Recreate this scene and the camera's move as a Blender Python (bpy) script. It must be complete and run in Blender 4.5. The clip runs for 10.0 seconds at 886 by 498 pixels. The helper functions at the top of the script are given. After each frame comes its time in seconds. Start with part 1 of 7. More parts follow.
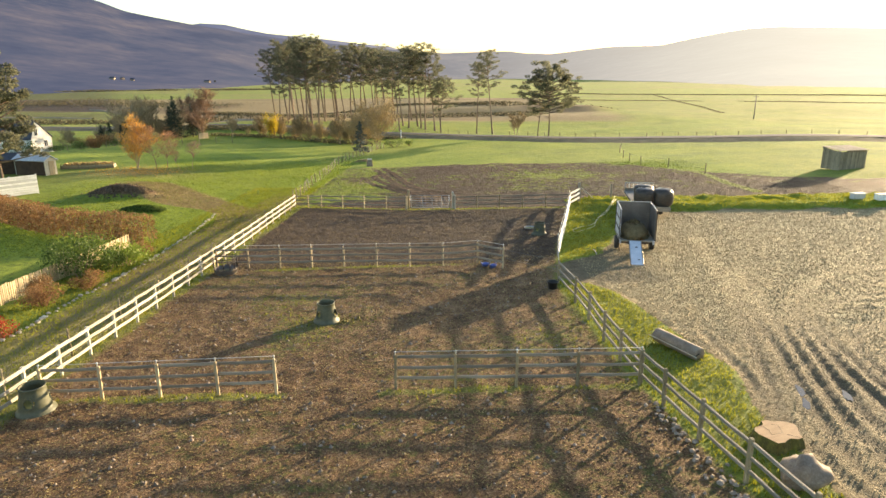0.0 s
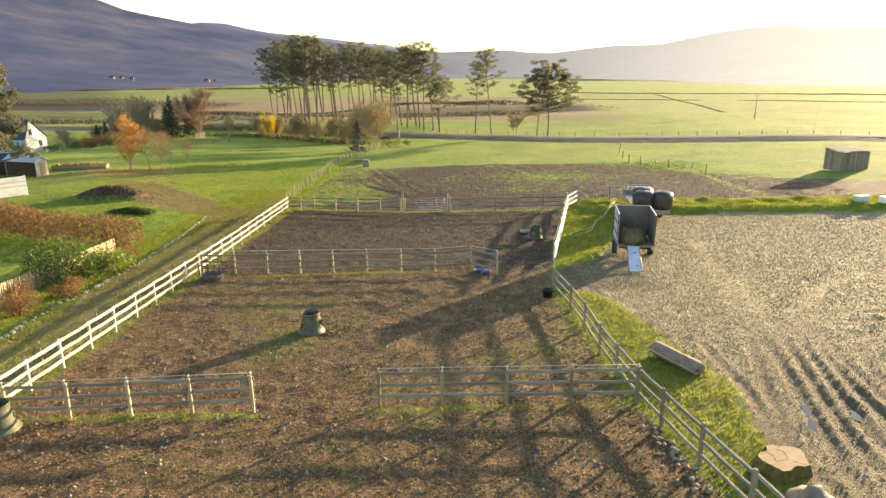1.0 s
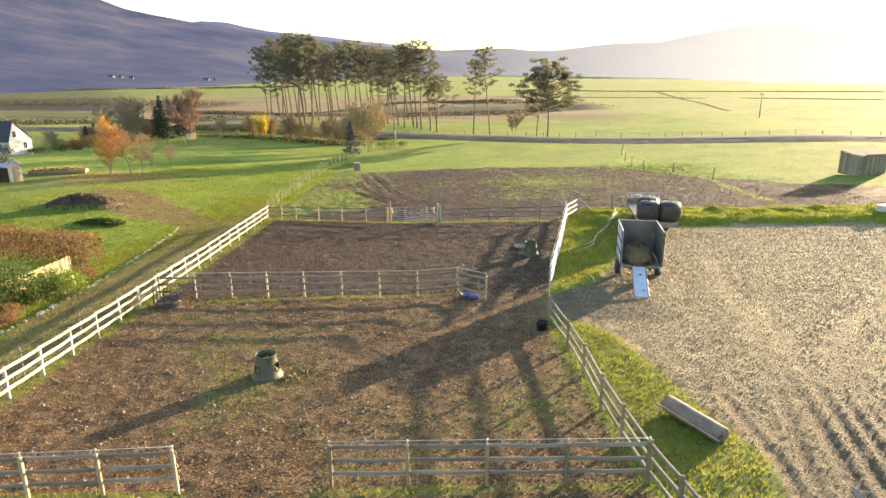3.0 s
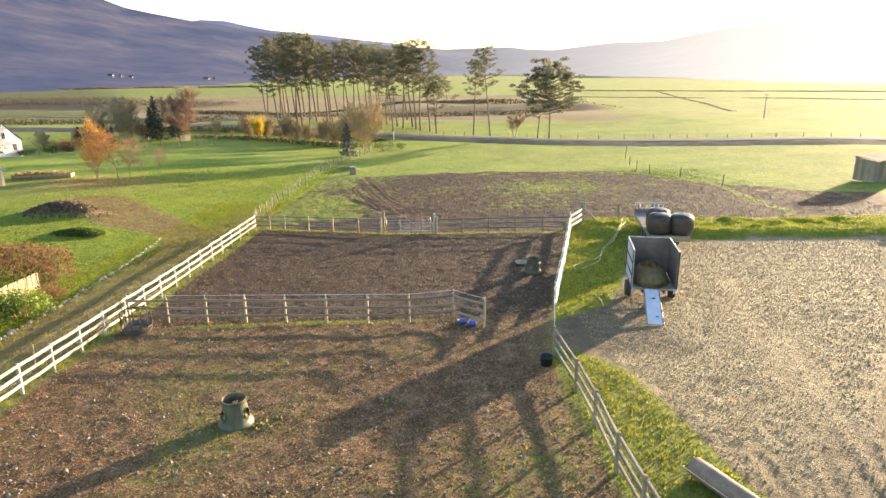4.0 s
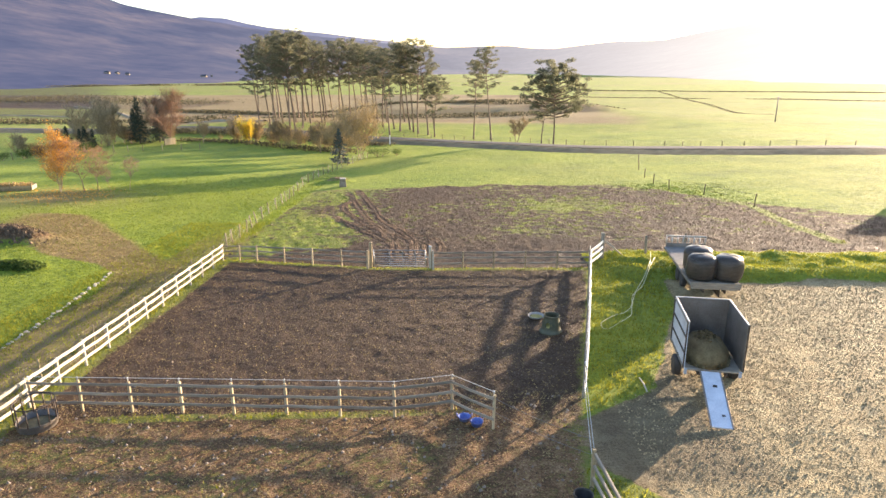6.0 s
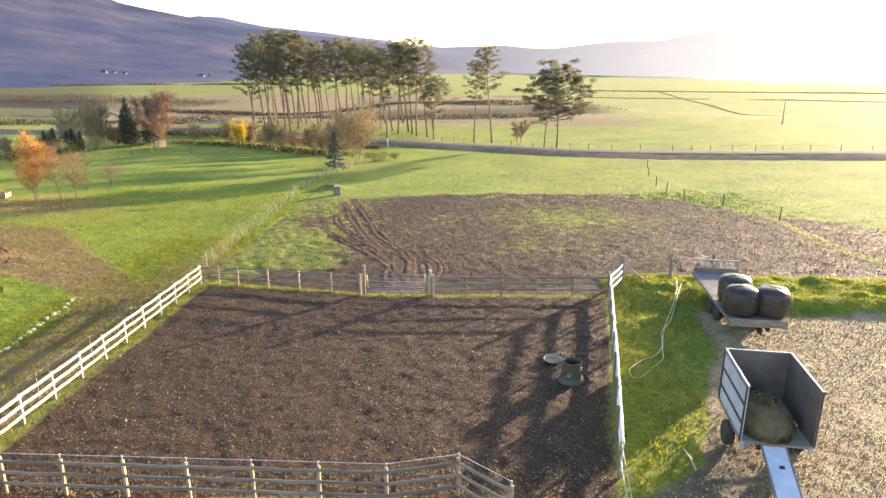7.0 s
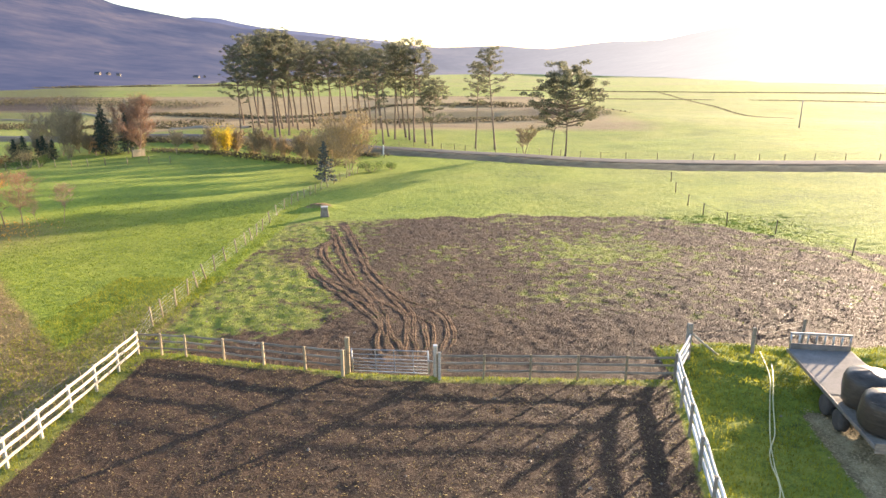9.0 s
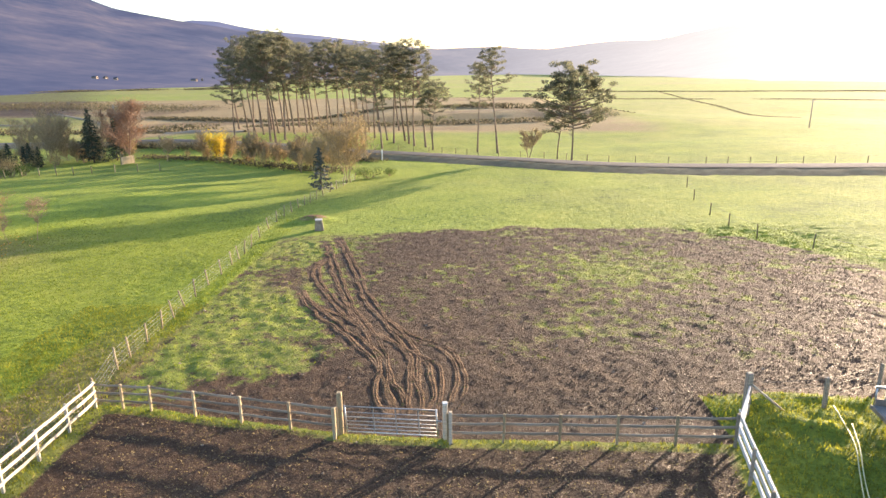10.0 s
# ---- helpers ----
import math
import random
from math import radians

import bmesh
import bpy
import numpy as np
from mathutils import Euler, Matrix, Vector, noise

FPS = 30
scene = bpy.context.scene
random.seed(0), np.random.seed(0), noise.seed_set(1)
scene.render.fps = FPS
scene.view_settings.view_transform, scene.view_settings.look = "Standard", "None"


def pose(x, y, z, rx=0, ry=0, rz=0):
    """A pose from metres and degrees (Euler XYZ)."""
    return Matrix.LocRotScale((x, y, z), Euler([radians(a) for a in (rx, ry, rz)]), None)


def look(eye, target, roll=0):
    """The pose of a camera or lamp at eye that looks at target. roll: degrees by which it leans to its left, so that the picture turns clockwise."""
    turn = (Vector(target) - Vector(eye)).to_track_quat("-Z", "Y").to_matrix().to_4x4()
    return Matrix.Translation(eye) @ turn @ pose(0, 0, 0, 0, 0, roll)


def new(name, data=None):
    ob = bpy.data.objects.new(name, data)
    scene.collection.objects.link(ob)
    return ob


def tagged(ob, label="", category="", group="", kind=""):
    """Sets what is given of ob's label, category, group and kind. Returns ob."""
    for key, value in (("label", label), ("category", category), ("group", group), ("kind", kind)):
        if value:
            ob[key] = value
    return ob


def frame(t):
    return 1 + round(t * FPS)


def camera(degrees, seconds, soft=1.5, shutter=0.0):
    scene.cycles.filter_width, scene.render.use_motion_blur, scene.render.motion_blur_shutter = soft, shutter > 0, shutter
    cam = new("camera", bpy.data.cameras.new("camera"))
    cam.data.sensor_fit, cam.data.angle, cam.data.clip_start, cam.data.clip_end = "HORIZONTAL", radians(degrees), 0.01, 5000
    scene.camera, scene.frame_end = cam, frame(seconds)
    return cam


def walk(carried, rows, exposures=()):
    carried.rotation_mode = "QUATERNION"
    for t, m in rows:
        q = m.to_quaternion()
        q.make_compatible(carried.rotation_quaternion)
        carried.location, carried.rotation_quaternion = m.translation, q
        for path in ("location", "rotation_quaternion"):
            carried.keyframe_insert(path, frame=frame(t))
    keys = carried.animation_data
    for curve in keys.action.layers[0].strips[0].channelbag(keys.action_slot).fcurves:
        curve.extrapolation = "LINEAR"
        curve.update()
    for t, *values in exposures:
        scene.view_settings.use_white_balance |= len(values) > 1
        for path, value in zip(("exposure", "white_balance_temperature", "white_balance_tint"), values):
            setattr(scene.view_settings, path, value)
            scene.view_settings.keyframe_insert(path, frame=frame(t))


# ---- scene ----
cam = camera(70.4, 10.0)
PATH = [
    (0, 0.226, -0.528, 8.966, 74.343, -0.183, 1.005),
    (0.5, 0.420, -0.033, 9.013, 74.294, -0.166, 1.017),
    (1, 0.638, 0.571, 9.023, 74.256, -0.182, 1.037),
    (1.5, 0.860, 1.291, 9.015, 74.219, -0.217, 1.084),
    (2, 1.101, 2.160, 9.022, 74.171, -0.284, 1.144),
    (2.5, 1.299, 3.122, 9.073, 74.134, -0.342, 1.164),
    (4, 1.655, 7.011, 9.369, 74.021, -0.306, 1.211),
    (4.5, 1.713, 8.551, 9.508, 73.967, -0.270, 1.218),
    (5, 1.714, 10.247, 9.663, 73.933, -0.191, 1.196),
    (5.5, 1.676, 12.026, 9.789, 73.903, -0.104, 1.145),
    (7, 1.358, 18.134, 10.084, 73.843, 0.077, 0.933),
    (7.5, 1.219, 20.269, 10.148, 73.842, 0.124, 0.856),
    (8, 1.076, 22.509, 10.216, 73.846, 0.112, 0.791),
    (8.5, 0.931, 24.703, 10.289, 73.854, 0.031, 0.743),
    (9, 0.754, 26.960, 10.373, 73.880, -0.092, 0.717),
    (9.5, 0.558, 29.163, 10.399, 73.917, -0.324, 0.689),
    (10, 0.356, 31.388, 10.392, 73.970, -0.578, 0.699),
]
walk(cam, [(t, pose(x, y, z, 0, 0, turn) @ pose(0, 0, 0, tilt, 0, 0) @ pose(0, 0, 0, 0, 0, lean)) for t, x, y, z, tilt, lean, turn in PATH], [(0, 1.68, 6700, 12), (1.0, 1.78, 6700, 12), (2.5, 1.92, 6500, 15), (10, 2.06, 6150, 22)])

# ---- light: low winter sun ahead and to the right, pale hazy sky ----
SUN_AZ, SUN_EL = radians(45.0), radians(8.3)
SUN_DIR = Vector((math.sin(SUN_AZ) * math.cos(SUN_EL), math.cos(SUN_AZ) * math.cos(SUN_EL), math.sin(SUN_EL)))
sun_data = bpy.data.lights.new("sun", "SUN")
sun_data.energy, sun_data.angle, sun_data.color = 5.0, radians(0.9), (1.0, 0.78, 0.48)
sun = new("sun", sun_data)
sun.matrix_world = look(SUN_DIR * 200, (0, 0, 0))
world = bpy.data.worlds.new("sky")
scene.world = world
world.use_nodes = True
wn, wl = world.node_tree.nodes, world.node_tree.links
sky = wn.new("ShaderNodeTexSky")
sky.sky_type, sky.sun_disc = "NISHITA", False
sky.sun_elevation, sky.sun_rotation = SUN_EL, SUN_AZ
sky.air_density, sky.dust_density, sky.ozone_density = 1.0, 1.2, 1.5
wl.new(sky.outputs[0], wn["Background"].inputs[0])
wn["Background"].inputs[1].default_value = 0.145


# ---- materials ----
def material(name):
    m = bpy.data.materials.new(name)
    m.use_nodes = True
    return m, m.node_tree.nodes, m.node_tree.links, m.node_tree.nodes["Principled BSDF"]


def ramp_node(nodes, stops):
    r = nodes.new("ShaderNodeValToRGB")
    while len(r.color_ramp.elements) < len(stops):
        r.color_ramp.elements.new(0.5)
    for e, (p, c) in zip(r.color_ramp.elements, stops):
        e.position, e.color = p, (*c, 1)
    return r


def noise_node(nodes, links, coord, scale, detail=4, rough=0.6, stretch=None):
    n = nodes.new("ShaderNodeTexNoise")
    n.inputs["Scale"].default_value, n.inputs["Detail"].default_value, n.inputs["Roughness"].default_value = scale, detail, rough
    if stretch:
        mp = nodes.new("ShaderNodeMapping")
        mp.inputs["Scale"].default_value = stretch
        links.new(coord, mp.inputs["Vector"])
        coord = mp.outputs[0]
    links.new(coord, n.inputs["Vector"])
    return n


def math_node(nodes, links, op, a, b=None, clamp=False):
    n = nodes.new("ShaderNodeMath")
    n.operation, n.use_clamp = op, clamp
    for i, v in enumerate((a, b)):
        if v is None:
            continue
        if isinstance(v, (int, float)):
            n.inputs[i].default_value = v
        else:
            links.new(v, n.inputs[i])
    return n.outputs[0]


def mix_node(nodes, links, fac, a, b, blend="MIX"):
    n = nodes.new("ShaderNodeMix")
    n.data_type, n.blend_type = "RGBA", blend
    for sock, v in ((n.inputs[0], fac), (n.inputs[6], a), (n.inputs[7], b)):
        if isinstance(v, (int, float)):
            sock.default_value = v
        elif isinstance(v, tuple):
            sock.default_value = (*v, 1)
        else:
            links.new(v, sock)
    return n.outputs[2]


def surface(name, cols, scale=3.0, rough=0.8, metal=0.0, bump=0.3, fine=40.0, stretch=None, vary=0.25, island=False, through_light=0.0):
    """A weathered surface: three colours over coarse and fine noise, with relief and a little change from piece to piece."""
    m, n, l, b = material(name)
    tc = n.new("ShaderNodeTexCoord")
    info = n.new("ShaderNodeObjectInfo")
    off = n.new("ShaderNodeVectorMath")
    off.operation = "ADD"
    l.new(tc.outputs["Object"], off.inputs[0])
    sc = n.new("ShaderNodeVectorMath")
    sc.operation = "SCALE"
    sc.inputs[0].default_value = (31.0, 17.0, 23.0)
    l.new(info.outputs["Random"], sc.inputs["Scale"])
    l.new(sc.outputs[0], off.inputs[1])
    big = noise_node(n, l, off.outputs[0], scale, 5, 0.65, stretch)
    small = noise_node(n, l, off.outputs[0], fine, 3, 0.6, stretch)
    mix = math_node(n, l, "ADD", math_node(n, l, "MULTIPLY", big.outputs[0], 0.65), math_node(n, l, "MULTIPLY", small.outputs[0], 0.35))
    r = ramp_node(n, [(0.32, cols[0]), (0.5, cols[1]), (0.68, cols[2])])
    l.new(mix, r.inputs[0])
    rnd = n.new("ShaderNodeNewGeometry").outputs["Random Per Island"] if island else info.outputs["Random"]
    val = math_node(n, l, "ADD", math_node(n, l, "MULTIPLY", rnd, vary * 2), 1 - vary)
    hsv = n.new("ShaderNodeHueSaturation")
    l.new(r.outputs[0], hsv.inputs["Color"])
    l.new(val, hsv.inputs["Value"])
    l.new(hsv.outputs[0], b.inputs["Base Color"])
    b.inputs["Roughness"].default_value, b.inputs["Metallic"].default_value = rough, metal
    b.inputs["Specular IOR Level"].default_value = 0.3
    if bump:
        bp = n.new("ShaderNodeBump")
        bp.inputs["Strength"].default_value, bp.inputs["Distance"].default_value = bump, 0.02
        l.new(mix, bp.inputs["Height"])
        l.new(bp.outputs[0], b.inputs["Normal"])
    if through_light:
        t = n.new("ShaderNodeBsdfTranslucent")
        l.new(hsv.outputs[0], t.inputs[0])
        ms = n.new("ShaderNodeMixShader")
        ms.inputs[0].default_value = through_light
        l.new(b.outputs[0], ms.inputs[1])
        l.new(t.outputs[0], ms.inputs[2])
        l.new(ms.outputs[0], n["Material Output"].inputs[0])
    return m


WOOD_PALE = surface("pale_weathered_wood", ((0.30, 0.26, 0.19), (0.46, 0.41, 0.32), (0.60, 0.55, 0.45)), 2.0, 0.75, 0, 0.4, 60, (1, 8, 8))
WOOD_GREY = surface("grey_weathered_wood", ((0.15, 0.125, 0.095), (0.25, 0.215, 0.165), (0.36, 0.32, 0.25)), 2.0, 0.8, 0, 0.4, 60, (1, 8, 8))
WOOD_POST = surface("post_wood", ((0.17, 0.13, 0.07), (0.28, 0.22, 0.13), (0.40, 0.33, 0.2)), 2.0, 0.8, 0, 0.5, 50, (8, 8, 1))
WOOD_YELLOW = surface("yellow_new_wood", ((0.30, 0.225, 0.125), (0.43, 0.335, 0.2), (0.53, 0.43, 0.28)), 2.0, 0.75, 0, 0.4, 50, (8, 8, 1))
GALV = surface("galvanised_steel", ((0.32, 0.33, 0.33), (0.45, 0.46, 0.46), (0.56, 0.57, 0.57)), 6.0, 0.42, 0.85, 0.1, 60)
ROPE = surface("white_fence_tape", ((0.55, 0.55, 0.52), (0.68, 0.68, 0.65), (0.78, 0.78, 0.75)), 8.0, 0.7, 0, 0.1)
WIRE = surface("fence_wire", ((0.12, 0.115, 0.11), (0.18, 0.175, 0.165), (0.24, 0.23, 0.22)), 8.0, 0.6, 0.6, 0)
BARK_PINE = surface("pine_bark", ((0.11, 0.08, 0.055), (0.21, 0.15, 0.105), (0.34, 0.245, 0.17)), 1.2, 0.9, 0, 0.6, 8, (3, 3, 1))
BARK_DARK = surface("dark_bark", ((0.05, 0.04, 0.03), (0.09, 0.07, 0.05), (0.14, 0.11, 0.08)), 2.0, 0.9, 0, 0.4, 12)
TWIG_TAN = surface("tan_twigs", ((0.22, 0.165, 0.10), (0.32, 0.245, 0.15), (0.42, 0.33, 0.21)), 2.0, 0.85, 0, 0.2, 12)
TWIG_PINK = surface("pinkish_twigs", ((0.19, 0.115, 0.08), (0.28, 0.18, 0.125), (0.37, 0.25, 0.18)), 2.0, 0.85, 0, 0.2, 12)
TWIG_RED = surface("russet_twigs", ((0.21, 0.11, 0.07), (0.30, 0.165, 0.105), (0.40, 0.23, 0.15)), 2.0, 0.85, 0, 0.2, 12)
NEEDLES = surface("pine_needles", ((0.095, 0.10, 0.06), (0.15, 0.152, 0.095), (0.22, 0.215, 0.14)), 0.5, 0.6, 0, 0, 3, None, 0.35, True, 0.62)
LEAF_ORANGE = surface("orange_leaves", ((0.42, 0.19, 0.03), (0.60, 0.31, 0.05), (0.72, 0.42, 0.09)), 0.8, 0.7, 0, 0, 4, None, 0.3, True, 0.4)
LEAF_YELLOW = surface("yellow_leaves", ((0.48, 0.32, 0.02), (0.64, 0.47, 0.04), (0.74, 0.57, 0.08)), 0.8, 0.7, 0, 0, 4, None, 0.3, True, 0.55)
LEAF_GOLD = surface("golden_brown_leaves", ((0.28, 0.20, 0.085), (0.40, 0.295, 0.13), (0.50, 0.38, 0.19)), 0.8, 0.8, 0, 0, 4, None, 0.3, True, 0.35)
LEAF_RUSSET = surface("russet_leaves", ((0.16, 0.08, 0.034), (0.26, 0.145, 0.062), (0.37, 0.225, 0.105)), 0.8, 0.8, 0, 0, 4, None, 0.35, True, 0.42)
LEAF_GREEN = surface("green_leaves", ((0.05, 0.08, 0.015), (0.09, 0.135, 0.025), (0.15, 0.19, 0.045)), 0.8, 0.55, 0, 0, 4, None, 0.35, True, 0.45)
LEAF_LIME = surface("lime_leaves", ((0.12, 0.17, 0.02), (0.22, 0.28, 0.04), (0.32, 0.36, 0.08)), 0.8, 0.5, 0, 0, 4, None, 0.3, True, 0.3)
LEAF_RED = surface("red_leaves", ((0.22, 0.03, 0.015), (0.33, 0.06, 0.02), (0.42, 0.1, 0.04)), 0.8, 0.6, 0, 0, 4, None, 0.3, True, 0.3)
LEAF_DARK = surface("dark_conifer_leaves", ((0.03, 0.042, 0.03), (0.05, 0.066, 0.045), (0.08, 0.095, 0.062)), 0.8, 0.7, 0, 0, 4, None, 0.3, True, 0.15)
LEAF_OLIVE = surface("olive_grass", ((0.14, 0.145, 0.012), (0.25, 0.255, 0.02), (0.34, 0.33, 0.04)), 0.5, 0.75, 0, 0, 4, None, 0.3, True, 0.5)
LEAF_LAWN = surface("lawn_grass", ((0.09, 0.12, 0.010), (0.165, 0.215, 0.017), (0.25, 0.285, 0.032)), 0.5, 0.75, 0, 0, 4, None, 0.4, True, 0.55)
LEAF_LARCH = surface("larch_needles", ((0.26, 0.13, 0.07), (0.36, 0.19, 0.10), (0.45, 0.26, 0.15)), 0.8, 0.8, 0, 0, 4, None, 0.3, True, 0.5)
STONE = surface("field_stone", ((0.14, 0.105, 0.075), (0.23, 0.18, 0.135), (0.35, 0.29, 0.225)), 3.0, 0.85, 0, 0.5, 20, None, 0.35, True)
CLOD = surface("earth_clods", ((0.055, 0.037, 0.022), (0.10, 0.068, 0.04), (0.17, 0.12, 0.075)), 3.0, 0.8, 0, 0.4, 20, None, 0.35, True)
PLASTIC_GREEN = surface("faded_green_plastic", ((0.062, 0.064, 0.038), (0.10, 0.10, 0.06), (0.15, 0.147, 0.095)), 1.6, 0.5, 0, 0.1, 15)
PLASTIC_BLACK = surface("black_plastic", ((0.022, 0.02, 0.02), (0.035, 0.032, 0.03), (0.06, 0.054, 0.048)), 2.0, 0.45, 0, 0.1, 20)
PLASTIC_BLUE = surface("blue_plastic", ((0.06, 0.085, 0.26), (0.09, 0.13, 0.36), (0.14, 0.19, 0.45)), 2.0, 0.35, 0, 0, 20)
BALE_WRAP = surface("dark_bale_wrap", ((0.035, 0.028, 0.023), (0.055, 0.046, 0.038), (0.09, 0.077, 0.062)), 2.5, 0.34, 0, 0.35, 10, (1, 1, 7))
PAINT_WHITE = surface("white_paint", ((0.55, 0.54, 0.50), (0.70, 0.69, 0.65), (0.80, 0.79, 0.76)), 1.5, 0.6, 0, 0.1, 20)
BOARD_GREY = surface("scuffed_grey_board", ((0.36, 0.38, 0.42), (0.50, 0.52, 0.56), (0.62, 0.63, 0.66)), 2.0, 0.6, 0, 0.1, 18)
STEEL_GREY = surface("dull_grey_sheet", ((0.135, 0.115, 0.095), (0.205, 0.18, 0.155), (0.285, 0.255, 0.225)), 1.5, 0.5, 0.3, 0.15, 18)
STEEL_DARK = surface("dark_rusty_steel", ((0.04, 0.03, 0.025), (0.075, 0.06, 0.05), (0.14, 0.10, 0.075)), 3.0, 0.6, 0.4, 0.25, 25)
RUBBER = surface("tyre_rubber", ((0.03, 0.028, 0.026), (0.048, 0.044, 0.04), (0.08, 0.072, 0.062)), 4.0, 0.8, 0, 0.2, 30)
HAY_DARK = surface("dark_brown_hay", ((0.07, 0.05, 0.025), (0.13, 0.10, 0.05), (0.20, 0.16, 0.085)), 3.0, 0.9, 0, 0.8, 30, None, 0.3, True)
HAY = surface("hay", ((0.12, 0.10, 0.03), (0.22, 0.19, 0.06), (0.34, 0.29, 0.12)), 3.0, 0.9, 0, 0.8, 30, None, 0.3, True)
CONCRETE = surface("concrete", ((0.28, 0.26, 0.23), (0.40, 0.38, 0.34), (0.52, 0.49, 0.45)), 2.0, 0.85, 0, 0.3, 25)
PLYWOOD = surface("sawn_end_grain", ((0.20, 0.115, 0.055), (0.30, 0.18, 0.09), (0.37, 0.24, 0.13)), 1.5, 0.7, 0, 0.15, 25, (1, 5, 1))
SLATE = surface("slate_roof", ((0.03, 0.032, 0.04), (0.055, 0.058, 0.07), (0.09, 0.09, 0.10)), 3.0, 0.6, 0, 0.3, 20)
SHED_BROWN = surface("brown_shed_boards", ((0.045, 0.028, 0.018), (0.075, 0.045, 0.028), (0.11, 0.07, 0.045)), 2.0, 0.8, 0, 0.3, 30)
ASPHALT = surface("old_asphalt", ((0.06, 0.06, 0.06), (0.10, 0.10, 0.10), (0.16, 0.155, 0.15)), 0.8, 0.95, 0, 0.3, 12)
HOSE = surface("pale_hose", ((0.35, 0.36, 0.18), (0.48, 0.48, 0.26), (0.58, 0.58, 0.36)), 3.0, 0.5, 0, 0, 20)
GLASS_DARK = surface("dark_window_glass", ((0.02, 0.022, 0.03), (0.03, 0.034, 0.045), (0.05, 0.055, 0.07)), 1.0, 0.12, 0, 0, 5)
BRICK_RED = surface("red_brown_sheet", ((0.10, 0.06, 0.05), (0.16, 0.10, 0.085), (0.22, 0.15, 0.125)), 2.0, 0.8, 0, 0.2, 20)
WATER, _n, _l, _b = material("puddle_water")
_b.inputs["Base Color"].default_value, _b.inputs["Roughness"].default_value = (0.03, 0.028, 0.025, 1), 0.06
_w = noise_node(_n, _l, _n.new("ShaderNodeTexCoord").outputs["Object"], 6.0, 2)
_bp = _n.new("ShaderNodeBump")
_bp.inputs["Strength"].default_value, _bp.inputs["Distance"].default_value = 0.1, 0.01
_l.new(_w.outputs[0], _bp.inputs["Height"])
_l.new(_bp.outputs[0], _b.inputs["Normal"])


# ---- the lie of the land ----
def step(a, b, v):
    t = np.clip((np.asarray(v, float) - a) / (b - a), 0, 1)
    return t * t * (3 - 2 * t)


def lattice(ix, iy, seed):
    h = (ix.astype(np.int64) * 374761393 + iy.astype(np.int64) * 668265263 + seed * 974711) & 0xFFFFFFFF
    h = ((h ^ (h >> 13)) * 1274126177) & 0xFFFFFFFF
    h = ((h ^ (h >> 16)) * 2246822519) & 0xFFFFFFFF
    return (h ^ (h >> 15)) / 4294967295.0


def fuzz(x, y, size, seed=0, octaves=3):
    """Smooth noise from -1 to 1 with features of that size in metres."""
    x, y = np.asarray(x, float), np.asarray(y, float)
    total, amp, norm = 0.0, 1.0, 0.0
    for o in range(octaves):
        u, v = x / size + 17.3 * o, y / size - 9.1 * o
        ix, iy = np.floor(u), np.floor(v)
        fx, fy = u - ix, v - iy
        fx, fy = fx * fx * (3 - 2 * fx), fy * fy * (3 - 2 * fy)
        a, b = lattice(ix, iy, seed + o), lattice(ix + 1, iy, seed + o)
        c, d = lattice(ix, iy + 1, seed + o), lattice(ix + 1, iy + 1, seed + o)
        total = total + amp * ((a + (b - a) * fx) * (1 - fy) + (c + (d - c) * fx) * fy) * 2 - amp
        norm, amp, size = norm + amp, amp * 0.5, size * 0.5
    return total / norm


def away(x, y, pts):
    """Distance from a chain of points in the plan, up to two metres."""
    out = np.full(x.shape, 9.0)
    lo, hi = np.min(pts, axis=0) - 2, np.max(pts, axis=0) + 2
    near = (x > lo[0]) & (x < hi[0]) & (y > lo[1]) & (y < hi[1])
    x, y = x[near], y[near]
    best = np.full(x.shape, 9.0)
    for (ax, ay), (bx, by) in zip(pts, pts[1:]):
        dx, dy = bx - ax, by - ay
        t = np.clip(((x - ax) * dx + (y - ay) * dy) / (dx * dx + dy * dy), 0, 1)
        best = np.minimum(best, np.hypot(x - ax - t * dx, y - ay - t * dy))
    out[near] = best
    return out


def smooth_chain(pts, n=8):
    """A rounder chain through the points."""
    out = []
    for i in range(len(pts) - 1):
        p0, p1, p2, p3 = pts[max(i - 1, 0)], pts[i], pts[i + 1], pts[min(i + 2, len(pts) - 1)]
        for k in range(n):
            t = k / n
            out.append(tuple(0.5 * (2 * b + (c - a) * t + (2 * a - 5 * b + 4 * c - d) * t * t + (3 * b - a - 3 * c + d) * t ** 3) for a, b, c, d in zip(p0, p1, p2, p3)))
    return out + [tuple(pts[-1])]


ROAD = smooth_chain([(-220, 205), (-120, 184), (-60, 170), (-13, 153), (8.5, 137), (25, 121.5), (53, 108.5), (100, 92), (190, 62), (330, 10)], 5)
RIGHT_Y = (0, 12, 14, 17.3, 21, 25.4, 28.3, 33.5, 39.4, 47.1, 49.2)
RIGHT_X = (8.8, 7.0, 6.6, 6.05, 5.72, 5.5, 5.25, 6.1, 7.4, 9.0, 9.5)
BACK_X = (-13.7, -11.3, -7.4, -3.5, 0.2, 9.5)
BACK_Y = (53.4, 53.0, 51.9, 50.8, 50.1, 49.2)
SAND_Y = (-40, 0, 13, 14.4, 15.7, 18.4, 21.4, 24.8, 27.2, 28.6, 29.4, 31.8, 32.8, 34, 36, 42, 46, 48)
SAND_X = (9.5, 9.3, 8.9, 8.6, 8.9, 9.2, 8.8, 8.1, 7.3, 6.4, 5.5, 5.7, 7.0, 8.6, 9.5, 12.3, 13, 13)
